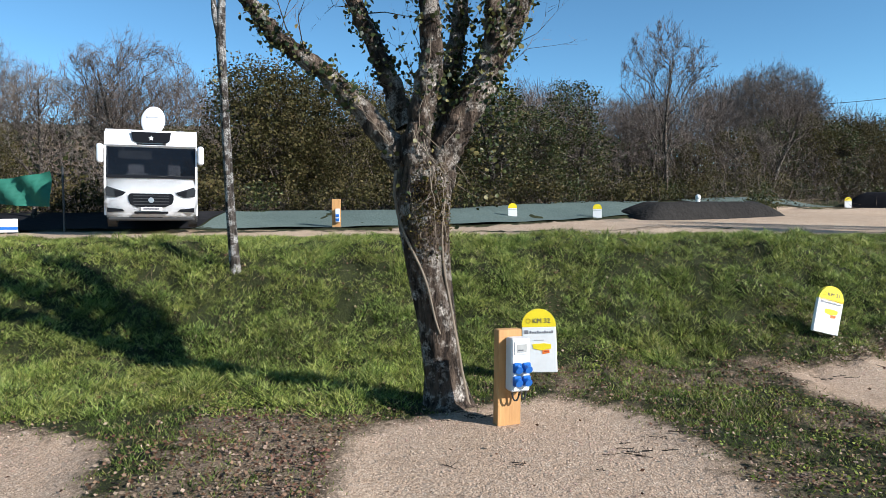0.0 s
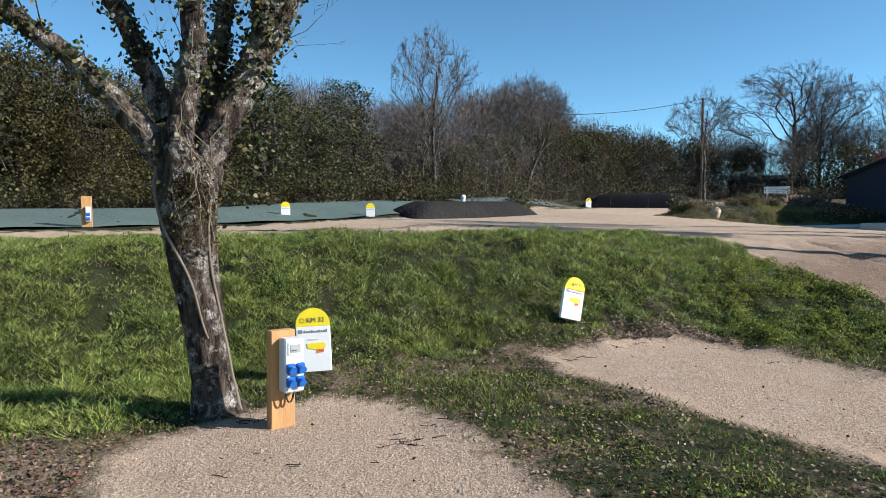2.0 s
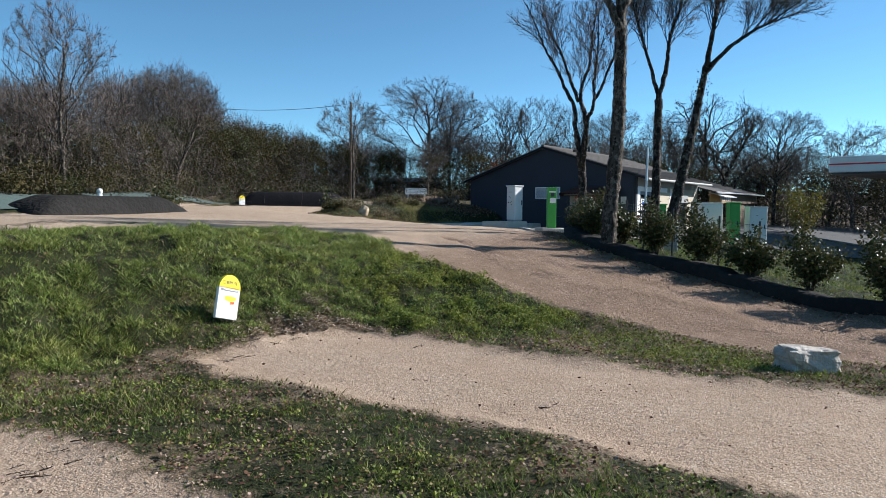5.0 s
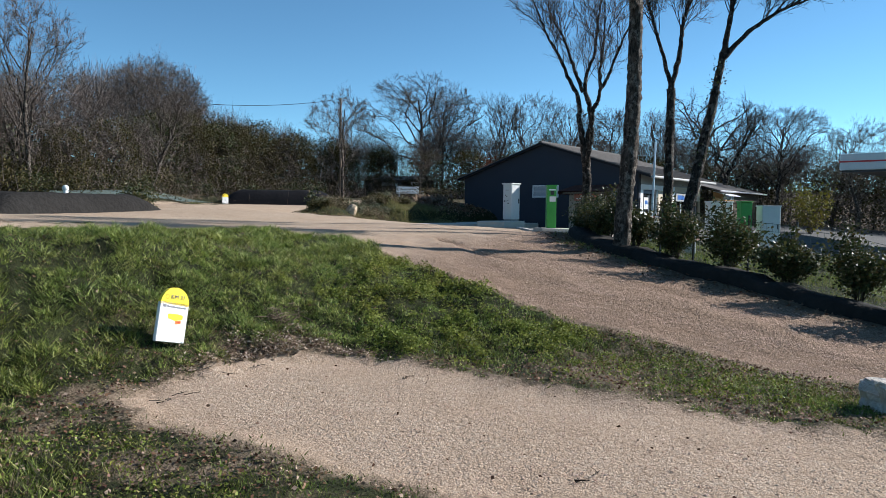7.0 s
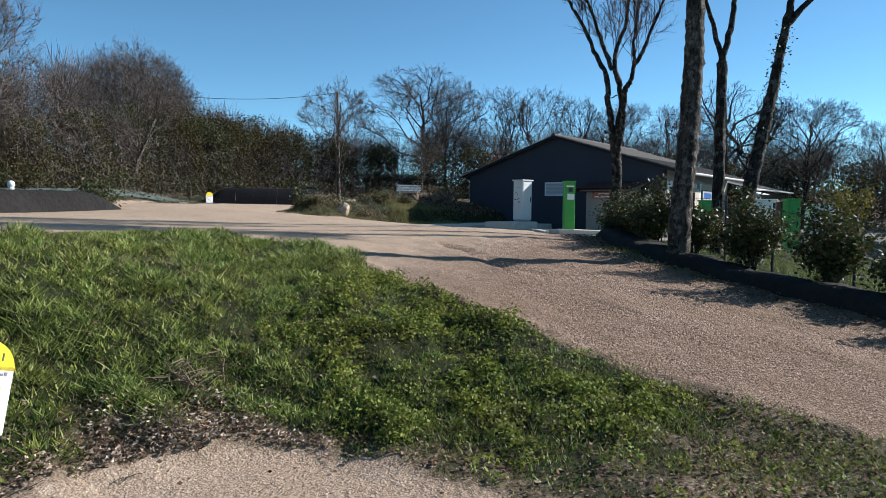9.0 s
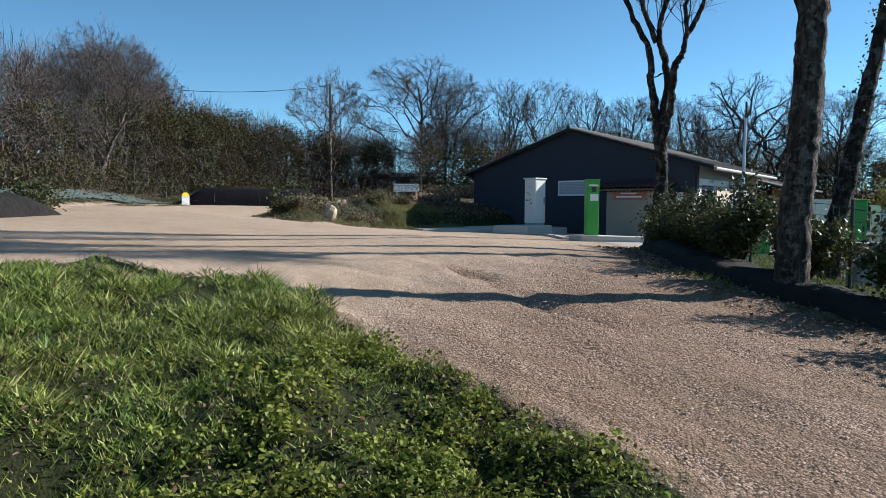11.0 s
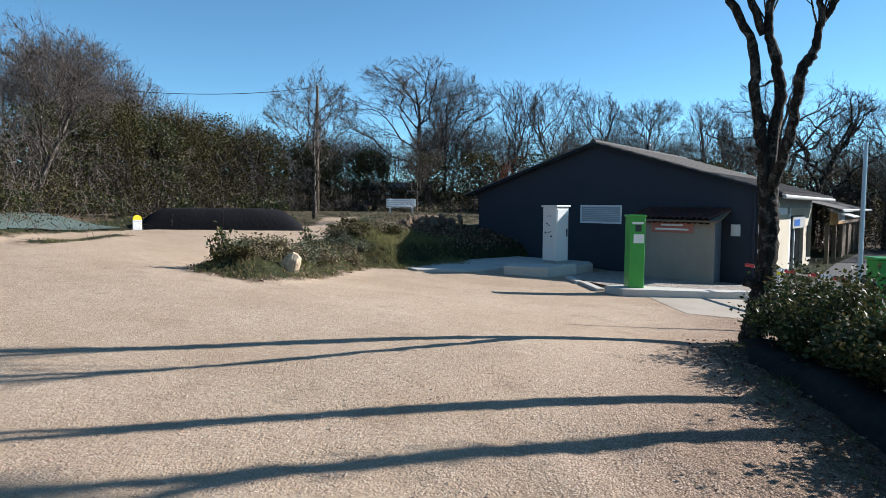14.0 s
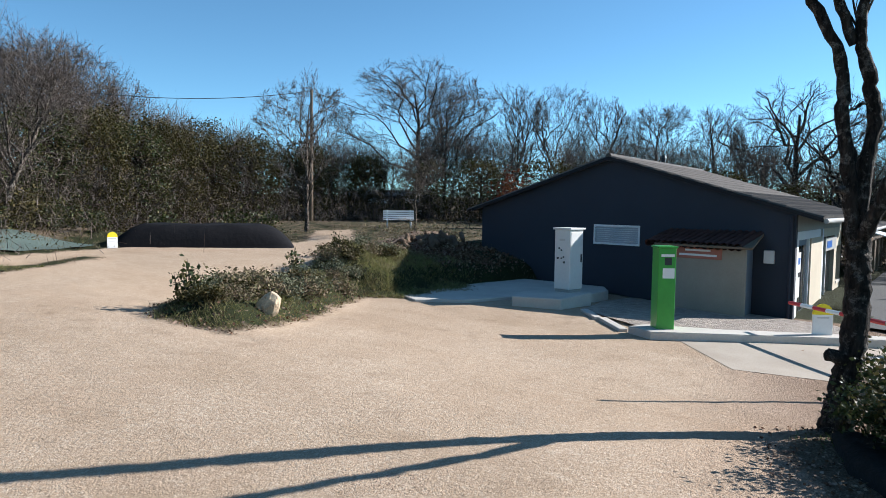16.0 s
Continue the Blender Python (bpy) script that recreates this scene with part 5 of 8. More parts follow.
    p = p + rng.normal(size=(n, 2)) * [2.4, 3.4] + [0, 2.0]
    z = land(p[:, 0], p[:, 1]) + 0.05 + rng.random(n) ** 1.5 * np.where(k < 7, 3.4, 2.2)
    c = np.column_stack([p, z])
    d = rng.normal(size=(n, 3)) * [0.35, 0.35, 0.3] + [0, 0, 0.35]
    s = rng.normal(size=(n, 3))
    s /= np.linalg.norm(s, axis=1)[:, None]
    v = np.stack([c - s * 0.013, c + s * 0.013, c + d], 1).reshape(-1, 3)
    ob = from_arrays("brushwood", v, np.arange(3 * n).reshape(-1, 3), "twig")
    tagged(ob, "tangle of fine leafless brushwood under the trees", "brushwood", kind="stuff")
    n = 32000
    k = rng.integers(0, len(line) - 1, n)
    seg = A[k + 1] - A[k]
    out = np.column_stack([-seg[:, 1], seg[:, 0]]) / np.linalg.norm(seg, axis=1)[:, None]
    p = A[k] + seg * rng.random(n)[:, None] + out * (2.0 + 11.0 * rng.random(n))[:, None]
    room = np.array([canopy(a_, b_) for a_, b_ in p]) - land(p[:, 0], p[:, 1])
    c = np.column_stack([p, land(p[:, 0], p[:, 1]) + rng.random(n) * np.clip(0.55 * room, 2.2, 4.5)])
    ob = leaf_cloud("undergrowth", c, 0.3, "laurel", None, rng)
    tagged(ob, "dark evergreen undergrowth deep in the wood", "undergrowth", kind="stuff")
    n = 40000
    k = rng.integers(0, len(line) - 1, n)
    p = A[k] + (A[k + 1] - A[k]) * rng.random(n)[:, None] + rng.normal(size=(n, 2)) * [1.6, 1.8]
    patch = np.sin(p[:, 0] * 0.9) * np.sin(p[:, 1] * 0.7 + 1) > -0.2
    p = p[patch]
    c = np.column_stack([p, land(p[:, 0], p[:, 1]) + 0.05 + rng.random(len(p)) ** 2.0 * 1.5])
    ob = leaf_cloud("bramble", c, 0.115, "olive", None, rng)
    tagged(ob, "low olive-green brambles at the foot of the wood", "bramble", kind="stuff")
    # dark thicket deeper in
    n = 22000
    k = rng.integers(0, len(line) - 1, n)
    u = rng.random(n)
    seg = A[k + 1] - A[k]
    nrm = np.stack([-seg[:, 1], seg[:, 0]], 1) / np.hypot(seg[:, 0], seg[:, 1])[:, None]
    p = A[k] + seg * u[:, None] + nrm * (9 + 22 * rng.random(n))[:, None]
    c = np.column_stack([p, land(p[:, 0], p[:, 1]) + rng.random(n) ** 1.2 * np.where(k < 7, 3.6, 2.0)])
    ob = leaf_cloud("thicket", c, 0.2, "olive", None, rng)
    tagged(ob, "dark evergreen thicket deep under the trees", "thicket", kind="stuff")
    # lime-leaved and russet saplings
    s1 = shrub(311, 3.4, 3.2, 1300, "lime", 0.16, name="yellow_leaved_sapling", label="sapling with yellow-green leaves behind the kiosks", group="saplings")
    s1.matrix_world = pose(46, 14.2, height(46, 14.2))
    s2 = shrub(312, 4.0, 3.0, 1500, "russet", 0.16, name="russet_leaved_sapling", label="sapling with withered russet leaves beside the building", group="saplings")
    s2.matrix_world = pose(45, 37.5, height(45, 37.5))


woods()


# ---------------------------------------------------------------- building
def building():
    a = math.degrees(math.atan2(-0.08, 1.0))
    h = empty("building", pose(33.5, 18.55, 0.35, 0, 0, a))
    W, L, EV, RI = 12.5, 10.6, 3.3, 5.05

    def rz(y):
        return EV + (RI - EV) * (1 - abs(y - W / 2) / (W / 2))
    # gable wall with a window opening
    wy0, wy1, wz0, wz1 = 5.1, 6.85, 2.15, 2.72
    bm = bmesh.new()
    for pts in ([(0, -0.3), (wy0, -0.3), (wy0, rz(wy0)), (0, EV)], [(wy1, -0.3), (W, -0.3), (W, EV), (wy1, rz(wy1))], [(wy0, -0.3), (wy1, -0.3), (wy1, wz0), (wy0, wz0)], [(wy0, wz1), (wy1, wz1), (wy1, rz(wy1)), (W / 2, RI), (wy0, rz(wy0))]):
        q = prism(pts, 0.25, "x")
        me = bpy.data.meshes.new("tmp")
        q.to_mesh(me)
        q.free()
        bm.from_mesh(me)
        bpy.data.meshes.remove(me)
    part("gable_wall", bm, "navy_wall", h, "dark blue-grey rendered gable wall")
    w = part("window", bx(0.02, wy0, wz0, 0.10, wy1, wz1), "white", h, "closed window with a white roller shutter")
    part("window_frame", bx(-0.03, wy0 - 0.06, wz0 - 0.06, 0.02, wy1 + 0.06, wz0, bevel=0.006), "white", w)
    part("window_frame", bx(-0.03, wy0 - 0.06, wz1, 0.02, wy1 + 0.06, wz1 + 0.06, bevel=0.006), "white", w)
    part("window_frame", bx(-0.03, wy0 - 0.06, wz0, 0.02, wy0, wz1, bevel=0.006), "white", w)
    part("window_frame", bx(-0.03, wy1, wz0, 0.02, wy1 + 0.06, wz1, bevel=0.006), "white", w)
    for i in range(8):
        z = wz0 + 0.01 + i * 0.07
        part("shutter_slat", bx(0.0, wy0 + 0.01, z, 0.03, wy1 - 0.01, z + 0.062, bevel=0.008), "shutter", w)
    # back and far walls
    part("back_wall", bx(0.25, W - 0.25, -0.3, L, W, EV), "navy_wall", h)
    part("far_wall", prism([(0.25, -0.3), (W - 0.25, -0.3), (W - 0.25, EV), (W / 2, RI), (0.25, EV)], 0.25, "x", L - 0.25), "beige_wall", h)
    # the sunlit long side with its openings
    def side(x0, x1, z0, z1, mat="beige_wall"):
        part("wall_panel", bx(x0, 0.0, z0, x1, 0.25, z1), mat, h)
    side(0.25, 0.55, -0.3, 2.75, "white")
    side(0.55, 4.75, 2.5, 2.75, "white")
    side(2.85, 5.2, -0.3, 2.5, "beige_wall")
    side(5.2, 5.5, -0.3, 2.75, "white")
    side(5.5, 8.4, 2.45, 2.75)
    side(8.4, 9.1, -0.3, 2.75)
    side(9.1, 10.4, 2.0, 2.75)
    side(9.1, 10.4, -0.3, 0.6)
    side(10.4, L - 0.25, -0.3, 2.75)
    part("frieze", bx(0.25, 0.02, 2.752, L, 0.22, EV - 0.05), "grey_sheet", h)
    d = part("door", bx(0.75, 0.14, -0.1, 2.8, 0.19, 2.48), "slate_door", h, "part-glazed door with paper notices")
    part("pane", bx(0.95, 0.12, 0.3, 1.7, 0.135, 2.3), "glass", d)
    part("pane", bx(1.85, 0.12, 0.3, 2.6, 0.135, 2.3), "glass", d)
    part("notice", bx(1.0, 0.10, 1.5, 1.6, 0.115, 2.1), "white_sign", d, "white paper notice")
    part("notice", bx(1.05, 0.10, 0.75, 1.5, 0.115, 1.35), "white_sign", d, "white paper notice")
    part("print", bx(1.1, 0.094, 1.75, 1.5, 0.099, 1.95), "socket_blue", d)
    part("door_frame", bx(0.56, 0.05, -0.1, 0.75, 0.24, 2.49), "white", d)
    part("door_frame", bx(2.74, 0.05, -0.1, 2.84, 0.24, 2.49), "white", d)
    for x0, x1, z0, z1 in ((5.52, 8.38, 0.1, 2.43), (9.12, 10.38, 0.62, 1.98)):
        o = part("window", bx(x0, 0.14, z0, x1, 0.17, z1), "glass", h, "dark window under the eaves")
        part("sill", bx(x0, -0.03, z0 - 0.09, x1, 0.25, z0 - 0.001), "concrete", o)
        part("window_frame", bx((x0 + x1) / 2 - 0.04, 0.1, z0, (x0 + x1) / 2 + 0.04, 0.139, z1), "white", o)
    # added dark panel that stands in for the unlit room behind the glass
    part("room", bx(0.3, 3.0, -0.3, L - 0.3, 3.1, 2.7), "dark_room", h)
    sb = part("sign_board", bx(5.55, -0.08, 1.95, 8.3, -0.01, 2.42, bevel=0.01), "grey_sheet", h, "pale advertising panel under the eaves")
    part("print", bx(5.8, -0.09, 2.05, 7.0, -0.081, 2.3), "socket_blue", sb)
    # roof
    ov = 0.75
    sl = (RI - EV) / (W / 2)
    north, south = W + 0.4, -ov
    bm = bmesh.new()
    for y0, y1 in ((south, W / 2), (north, W / 2)):
        z0 = RI - sl * abs(W / 2 - y0)
        me = bpy.data.meshes.new("tmp")
        q = prism([(y0, z0 + 0.0), (y1, RI), (y1, RI + 0.07), (y0, z0 + 0.07)], L + 0.5, "x", -0.25)
        q.to_mesh(me)
        q.free()
        bm.from_mesh(me)
        bpy.data.meshes.remove(me)
    roof = part("roof", bm, "roof", h, "shallow gable roof of weathered tiles")
    # tile columns over each slope, every column one long ridged piece
    run = W / 2 + ov
    rows = 14
    tile = bmesh.new()
    cw, rl = (L + 0.5) / 60, run / rows
    prof = [(-0.5, 0.0), (-0.3, 0.045), (0.0, 0.07), (0.3, 0.045), (0.5, 0.0)]
    va = [[tile.verts.new((px * cw, y, pz + 0.022 * (1 - k))) for px, pz in prof] for k, y in enumerate((0.0, rl * 1.06))]
    for i in range(4):
        tile.faces.new((va[0][i], va[0][i + 1], va[1][i + 1], va[1][i]))
    vb = [tile.verts.new((px * cw, 0.0, 0.0)) for px, pz in prof]
    for i in range(4):
        tile.faces.new((vb[i], vb[i + 1], va[0][i + 1], va[0][i]))
    ang = math.atan(sl)
    first = None
    for j in range(5):
        for i in range(60):
            y = south + j * rl
            m = Matrix.Translation((-0.25 + (i + 0.5) * cw, y, RI - sl * (W / 2 - y) + 0.072)) @ Matrix.Rotation(ang, 4, "X")
            if first is None:
                first = part("roof_tile", tile, "roof", roof)
                first.matrix_basis = m
            else:
                again("roof_tile", first, roof, m)
    src = first.data
    base = np.array([v.co[:] for v in src.vertices])
    fac = [list(p.vertices) for p in src.polygons]
    vv, ff = [], []
    for side_ in (0, 1):
        for j in range(0 if side_ else 5, rows):
            for i in range(60):
                y = south + j * rl
                m = Matrix.Translation((-0.25 + (i + 0.5) * cw, y, RI - sl * (W / 2 - y) + 0.072)) @ Matrix.Rotation(ang, 4, "X")
                if side_:
                    m = Matrix.Translation((0, W, 0)) @ Matrix.Diagonal((1, -1, 1, 1)) @ m
                mm = np.array(m)
                ff += [[k + len(vv) * len(base) for k in f] for f in fac]
                vv.append(base @ mm[:3, :3].T + mm[:3, 3])
    rest = from_arrays("roof_tiles", np.concatenate(vv), np.array(ff), "roof", roof)
    rest["kind"] = "stuff"
    bm = bmesh.new()
    cyl(bm, (-0.28, W / 2, RI + 0.07), (L + 0.28, W / 2, RI + 0.07), 0.13, n=10)
    part("ridge", bm, "roof", roof)
    for sgn in (0, 1):
        y0 = south if sgn == 0 else north
        z0 = RI - sl * abs(W / 2 - y0)
        part("barge_board", prism([(y0, z0 - 0.03), (W / 2, RI - 0.03), (W / 2, RI + 0.08), (y0, z0 + 0.08)], 0.03, "x", -0.285), "barge", roof)
    zg = RI - sl * (W / 2 - south)
    bm = bmesh.new()
    cyl(bm, (-0.25, south - 0.06, zg), (L + 0.25, south - 0.06, zg), 0.07, n=10)
    part("gutter", bm, "grey_sheet", roof, "pale zinc gutter")
    bm = bmesh.new()
    cyl(bm, (-0.06, 0.12, -0.3), (-0.06, 0.12, EV - 0.1), 0.045, n=10)
    part("downpipe", bm, "navy_wall", h)
    bm = bmesh.new()
    cyl(bm, (7.5, W / 2 + 0.8, 4.5), (7.5, W / 2 + 0.8, 5.6), 0.11, n=10)
    cyl(bm, (7.5, W / 2 + 0.8, 5.6), (7.5, W / 2 + 0.8, 5.72), 0.16, 0.1, n=10)
    part("flue", bm, "dark_metal", roof)
    part("letter_box", bx(-0.14, 0.56, 1.82, 0.0, 0.86, 2.2, bevel=0.012), "cabinet", h, "white wall-mounted box")
    # lean-to shelter on the gable
    s = empty("shelter")
    s.parent = h
    part("shelter_wall", bx(-1.08, 1.15, -0.3, -0.95, 3.7, 2.28), "grey_render", s, "bare grey rendered wall")
    part("shelter_wall", bx(-0.95, 3.57, -0.3, 0.0, 3.7, 2.28), "grey_render", s)
    part("shelter_door", bx(-0.9, 1.17, 0.25, -0.12, 1.21, 2.4, bevel=0.008), "slate_door", s, "blue-grey metal door")
    rr = random.Random(4)
    first = None
    for i in range(15):
        y = 1.0 + i * 0.205
        for k in range(4):
            m = Matrix.Translation((-1.2 + k * 0.36, y, 2.36 + 0.09 * k + rr.uniform(-0.01, 0.01)))
            if first is None:
                bm = bmesh.new()
                bmesh.ops.create_cone(bm, cap_ends=False, segments=8, radius1=0.115, radius2=0.1, depth=0.4, matrix=Matrix.Rotation(radians(90 - 14), 4, "Y"))
                first = part("clay_tile", bm, "clay", s, "dark red clay tile")
                first.matrix_basis = m
            else:
                again("clay_tile", first, s, m)
    part("roof_board", prism([(-1.4, 2.26), (-0.0, 2.62), (0.0, 2.68), (-1.4, 2.32)], 3.05, "y", 0.9), "old_wood", s)
    sg = part("sign_board", bx(-1.13, 1.85, 1.9, -1.085, 3.35, 2.26, bevel=0.008), "pink_sign", h, "brick-red notice board with two pale lines")
    part("print", bx(-1.136, 2.2, 2.12, -1.131, 3.0, 2.18), "white_sign", sg)
    part("print", bx(-1.136, 2.0, 1.98, -1.131, 3.2, 2.04), "white_sign", sg)
    tagged(h, "low dark blue-grey building with a shallow tiled gable roof", "building")
    # the long side runs askew to the gable
    done = set()
    for ob in h.children_recursive:
        if ob.type != "MESH":
            continue
        if ob.name.startswith("roof_tile") and not ob.name.startswith("roof_tiles"):
            mb = ob.matrix_basis.copy()
            mb.translation.y += SKEW * mb.translation.x
            ob.matrix_basis = mb
        elif ob.data.name not in done and not ob.name.startswith("clay_tile"):
            done.add(ob.data.name)
            for v in ob.data.vertices:
                v.co.y += SKEW * v.co.x
    # timber porch beyond
    p = empty("timber_porch", pose(33.5 + 11.1, 18.55 + 1.3, 0.35, 0, 0, 7.6))
    for x in (0.0, 2.4, 4.8, 7.2, 9.6, 12.0):
        part("porch_post", bx(x, -0.4, -0.3, x + 0.16, -0.24, 2.1), "old_wood", p)
    part("fascia", bx(-0.1, -0.46, 2.0, 5.0, -0.41, 2.6, bevel=0.01), "amber_wood", p, "amber boarded fascia")
    part("fascia", bx(5.0, -0.46, 2.0, 12.6, -0.41, 2.6, bevel=0.01), "old_wood", p, "dark boarded fascia")
    for k in range(6):
        part("letter_bar", bx(2.2 + k * 0.45, -0.48, 2.15, 2.5 + k * 0.45, -0.465, 2.5), "white", p)
    part("porch_roof", prism([(-0.9, 2.62), (4.0, 3.9), (4.0, 3.98), (-0.9, 2.70)], 13.2, "x", -0.4), "roof", p)
    part("porch_gutter", bx(-0.4, -0.98, 2.6, 12.8, -0.9, 2.7, bevel=0.02), "steel", p)
    part("awning", prism([(-1.3, 2.35), (-0.35, 2.62), (-0.35, 2.65), (-1.3, 2.38)], 3.0, "x", 0.2), "white", p, "white awning")
    for k in range(24):
        part("board", bx(5.0 + k * 0.32, -0.3, -0.3, 5.3 + k * 0.32, -0.26, 2.0), "old_wood", p)
    tagged(p, "amber timber porch with a white-lettered fascia", "porch")


SKEW = 0.22
building()


def patch(name, poly, material, off):
    """A surface that lies on the ground within an outline."""
    bm = bmesh.new()
    bm.faces.new([bm.verts.new((x, y, 0)) for x, y in poly])
    bmesh.ops.triangulate(bm, faces=bm.faces[:])
    for limit in (2.0, 1.0, 0.6):
        bmesh.ops.subdivide_edges(bm, edges=[e for e in bm.edges if e.calc_length() > limit], cuts=1)
        bmesh.ops.triangulate(bm, faces=bm.faces[:])
    for v in bm.verts:
        v.co.z = float(land(v.co.x, v.co.y)) + off
    bmesh.ops.recalc_face_normals(bm, faces=bm.faces[:])
    if sum(f.normal.z for f in bm.faces) < 0:
        bmesh.ops.reverse_faces(bm, faces=bm.faces[:])
    return part(name, bm, material, None, "", True)


def slabs():
    # concrete service slab, flush on one side, with a raised plinth under the pale kiosk
    ob = part("service_slab", prism([(26.2, 26.5), (26.8, 27.9), (28.5, 28.55), (33.4, 29.0), (33.45, 24.6), (32.6, 23.95), (31.4, 23.8), (29.0, 25.1), (27.4, 25.45)], 0.42, "z", 0.6, 0.02), "concrete")
    tagged(ob, "pale concrete service slab against the dark gable", "slab", kind="structure")
    ob = part("kiosk_plinth", prism([(27.95, 24.35), (28.5, 23.05), (30.5, 23.3), (31.0, 24.2), (30.4, 24.65), (29.0, 24.85)], 0.6, "z", 0.58, 0.025), "concrete")
    tagged(ob, "raised concrete plinth under the pale service kiosk", "plinth", kind="structure")
    bm = bmesh.new()
    front = [(26.92, 20.13, 0.99), (26.6, 19.41, 0.99), (27.85, 18.05, 0.96), (29.5, 16.48, 0.89), (30.34, 15.62, 0.85), (31.2, 14.9, 0.8)]
    back = [(27.5, 20.0, 0.99), (27.7, 19.42, 0.99), (28.35, 18.45, 0.96), (29.85, 16.95, 0.89), (30.7, 16.05, 0.85), (31.5, 15.3, 0.8)]
    rows = [[bm.verts.new(p) for p in ((*f[:2], 0.3), f, b, (*b[:2], 0.3))] for f, b in zip(front, back)]
    for p, q in zip(rows[:-1], rows[1:]):
        for i in range(3):
            bm.faces.new((p[i], q[i], q[i + 1], p[i + 1]))
    bm.faces.new(rows[0][::-1])
    bm.faces.new(rows[-1])
    bmesh.ops.recalc_face_normals(bm, faces=bm.faces[:])
    bmesh.ops.bevel(bm, geom=[e for e in bm.edges if all(v.co.z > 0.5 for v in e.verts)], offset=0.018, segments=2, affect="EDGES")
    ob = part("island_kerb", bm, "concrete")
    tagged(ob, "long concrete kerb carrying the green terminal", "kerb", kind="structure")
    ob = patch("apron", [(27.05, 18.95), (26.0, 17.9), (25.05, 17.0), (25.6, 15.6), (26.6, 14.4), (30, 12), (33, 10.2), (33, 13.4), (30.4, 15.55), (29.52, 16.42)], "dusty_concrete", 0.007)
    tagged(ob, "pale concrete apron under the entry barrier", "pavement", kind="structure")
    ob = patch("grey_gravel_bed", [(27.55, 20.0), (27.75, 19.45), (28.4, 18.5), (29.9, 17.0), (31.4, 15.5), (33.2, 17.4), (33.4, 23.6), (31.6, 23.6), (30.5, 23.15), (28.9, 22.6), (28.2, 21.4)], "grey_gravel", 0.06)
    tagged(ob, "bed of grey gravel between the kerb and the gable", "gravel bed", kind="structure")
    for p, q in (((28.9, 22.55), (27.9, 21.5)), ((28.0, 21.45), (26.95, 20.25))):
        d_ = Vector((q[0] - p[0], q[1] - p[1], 0))
        zz = [height(*p) + 0.03, height(*q) + 0.03]
        bm = bx(0, -0.11, -0.1, d_.length - 0.05, 0.11, 0.045, bevel=0.012)
        ob = part("edging_stone", bm, "concrete")
        ob.matrix_world = pose(p[0], p[1], zz[0], 0, math.degrees(math.atan2(zz[0] - zz[1], d_.length)), math.degrees(math.atan2(d_.y, d_.x)))
        tagged(ob, "loose pale concrete edging strip in the gravel", "edging", group="edging strips")
    # entry road, widened so its dark colour also paints the tree shade around it
    ob = patch("entry_road", [(33.0, 10.2), (33.0, 13.4), (33.6, 17.2), (45, 19.2), (60, 21), (60, 4), (40, 4)], "asphalt", 0.075)
    tagged(ob, "asphalt entry road beyond the barrier, widened to stand in for shade", "road", kind="structure")


slabs()


def service_kiosk():
    e = empty("service_kiosk", pose(30.2, 23.95, 1.22, 0, 0, -3))
    part("body", bx(-0.33, -0.28, 0.05, 0.33, 0.28, 1.83, bevel=0.012), "cabinet", e)
    part("cap", bx(-0.38, -0.33, 1.83, 0.38, 0.33, 1.89, bevel=0.012), "cabinet", e)
    part("foot", bx(-0.3, -0.25, -0.08, 0.3, 0.25, 0.05), "grey_sheet", e)
    part("door_panel", bx(-0.29, -0.292, 0.15, 0.29, -0.281, 1.75, bevel=0.003), "cabinet", e)
    part("handle", bx(0.19, -0.315, 0.85, 0.24, -0.292, 1.1, bevel=0.004), "dark_metal", e, "black lever handle")
    for y, z, r in ((0.1, 1.28, 0.025), (0.02, 1.22, 0.022), (0.15, 0.98, 0.03), (0.02, 0.98, 0.02), (-0.06, 1.02, 0.02), (-0.08, 0.86, 0.03)):
        bm = bmesh.new()
        cyl(bm, (-0.36, y, z), (-0.32, y, z), r, n=12)
        part("tap", bm, "dark_metal", e)
    part("label_plate", bx(-0.336, -0.1, 1.5, -0.331, 0.1, 1.56), "ink_soft", e)
    tagged(e, "tall pale grey water service kiosk with taps", "kiosk")


def terminal():
    e = empty("payment_terminal", pose(27.33, 19.5, 1.0, 0, 0, 44))
    part("body", bx(-0.23, -0.2, -0.06, 0.23, 0.2, 1.83, bevel=0.01), "green_box", e)
    part("lid", bx(-0.26, -0.23, 1.83, 0.26, 0.23, 1.88, bevel=0.012), "green_box", e)
    part("display", bx(-0.236, -0.1, 1.45, -0.231, 0.06, 1.62), "dark_metal", e)
    part("label_plate", bx(-0.236, -0.16, 1.64, -0.231, 0.14, 1.7), "white_sign", e)
    part("notice", bx(-0.236, -0.17, 1.15, -0.231, 0.1, 1.38), "white_sign", e)
    part("display", bx(-0.07, -0.207, 1.5, 0.1, -0.201, 1.64), "dark_metal", e, "dark screen hood")
    part("label_plate", bx(-0.08, -0.207, 1.66, 0.16, -0.201, 1.72), "white_sign", e)
    part("notice", bx(-0.05, -0.207, 1.18, 0.15, -0.201, 1.42), "white_sign", e, "white notice sheet")
    tagged(e, "bright green payment terminal column on the concrete island", "terminal")


service_kiosk()
terminal()


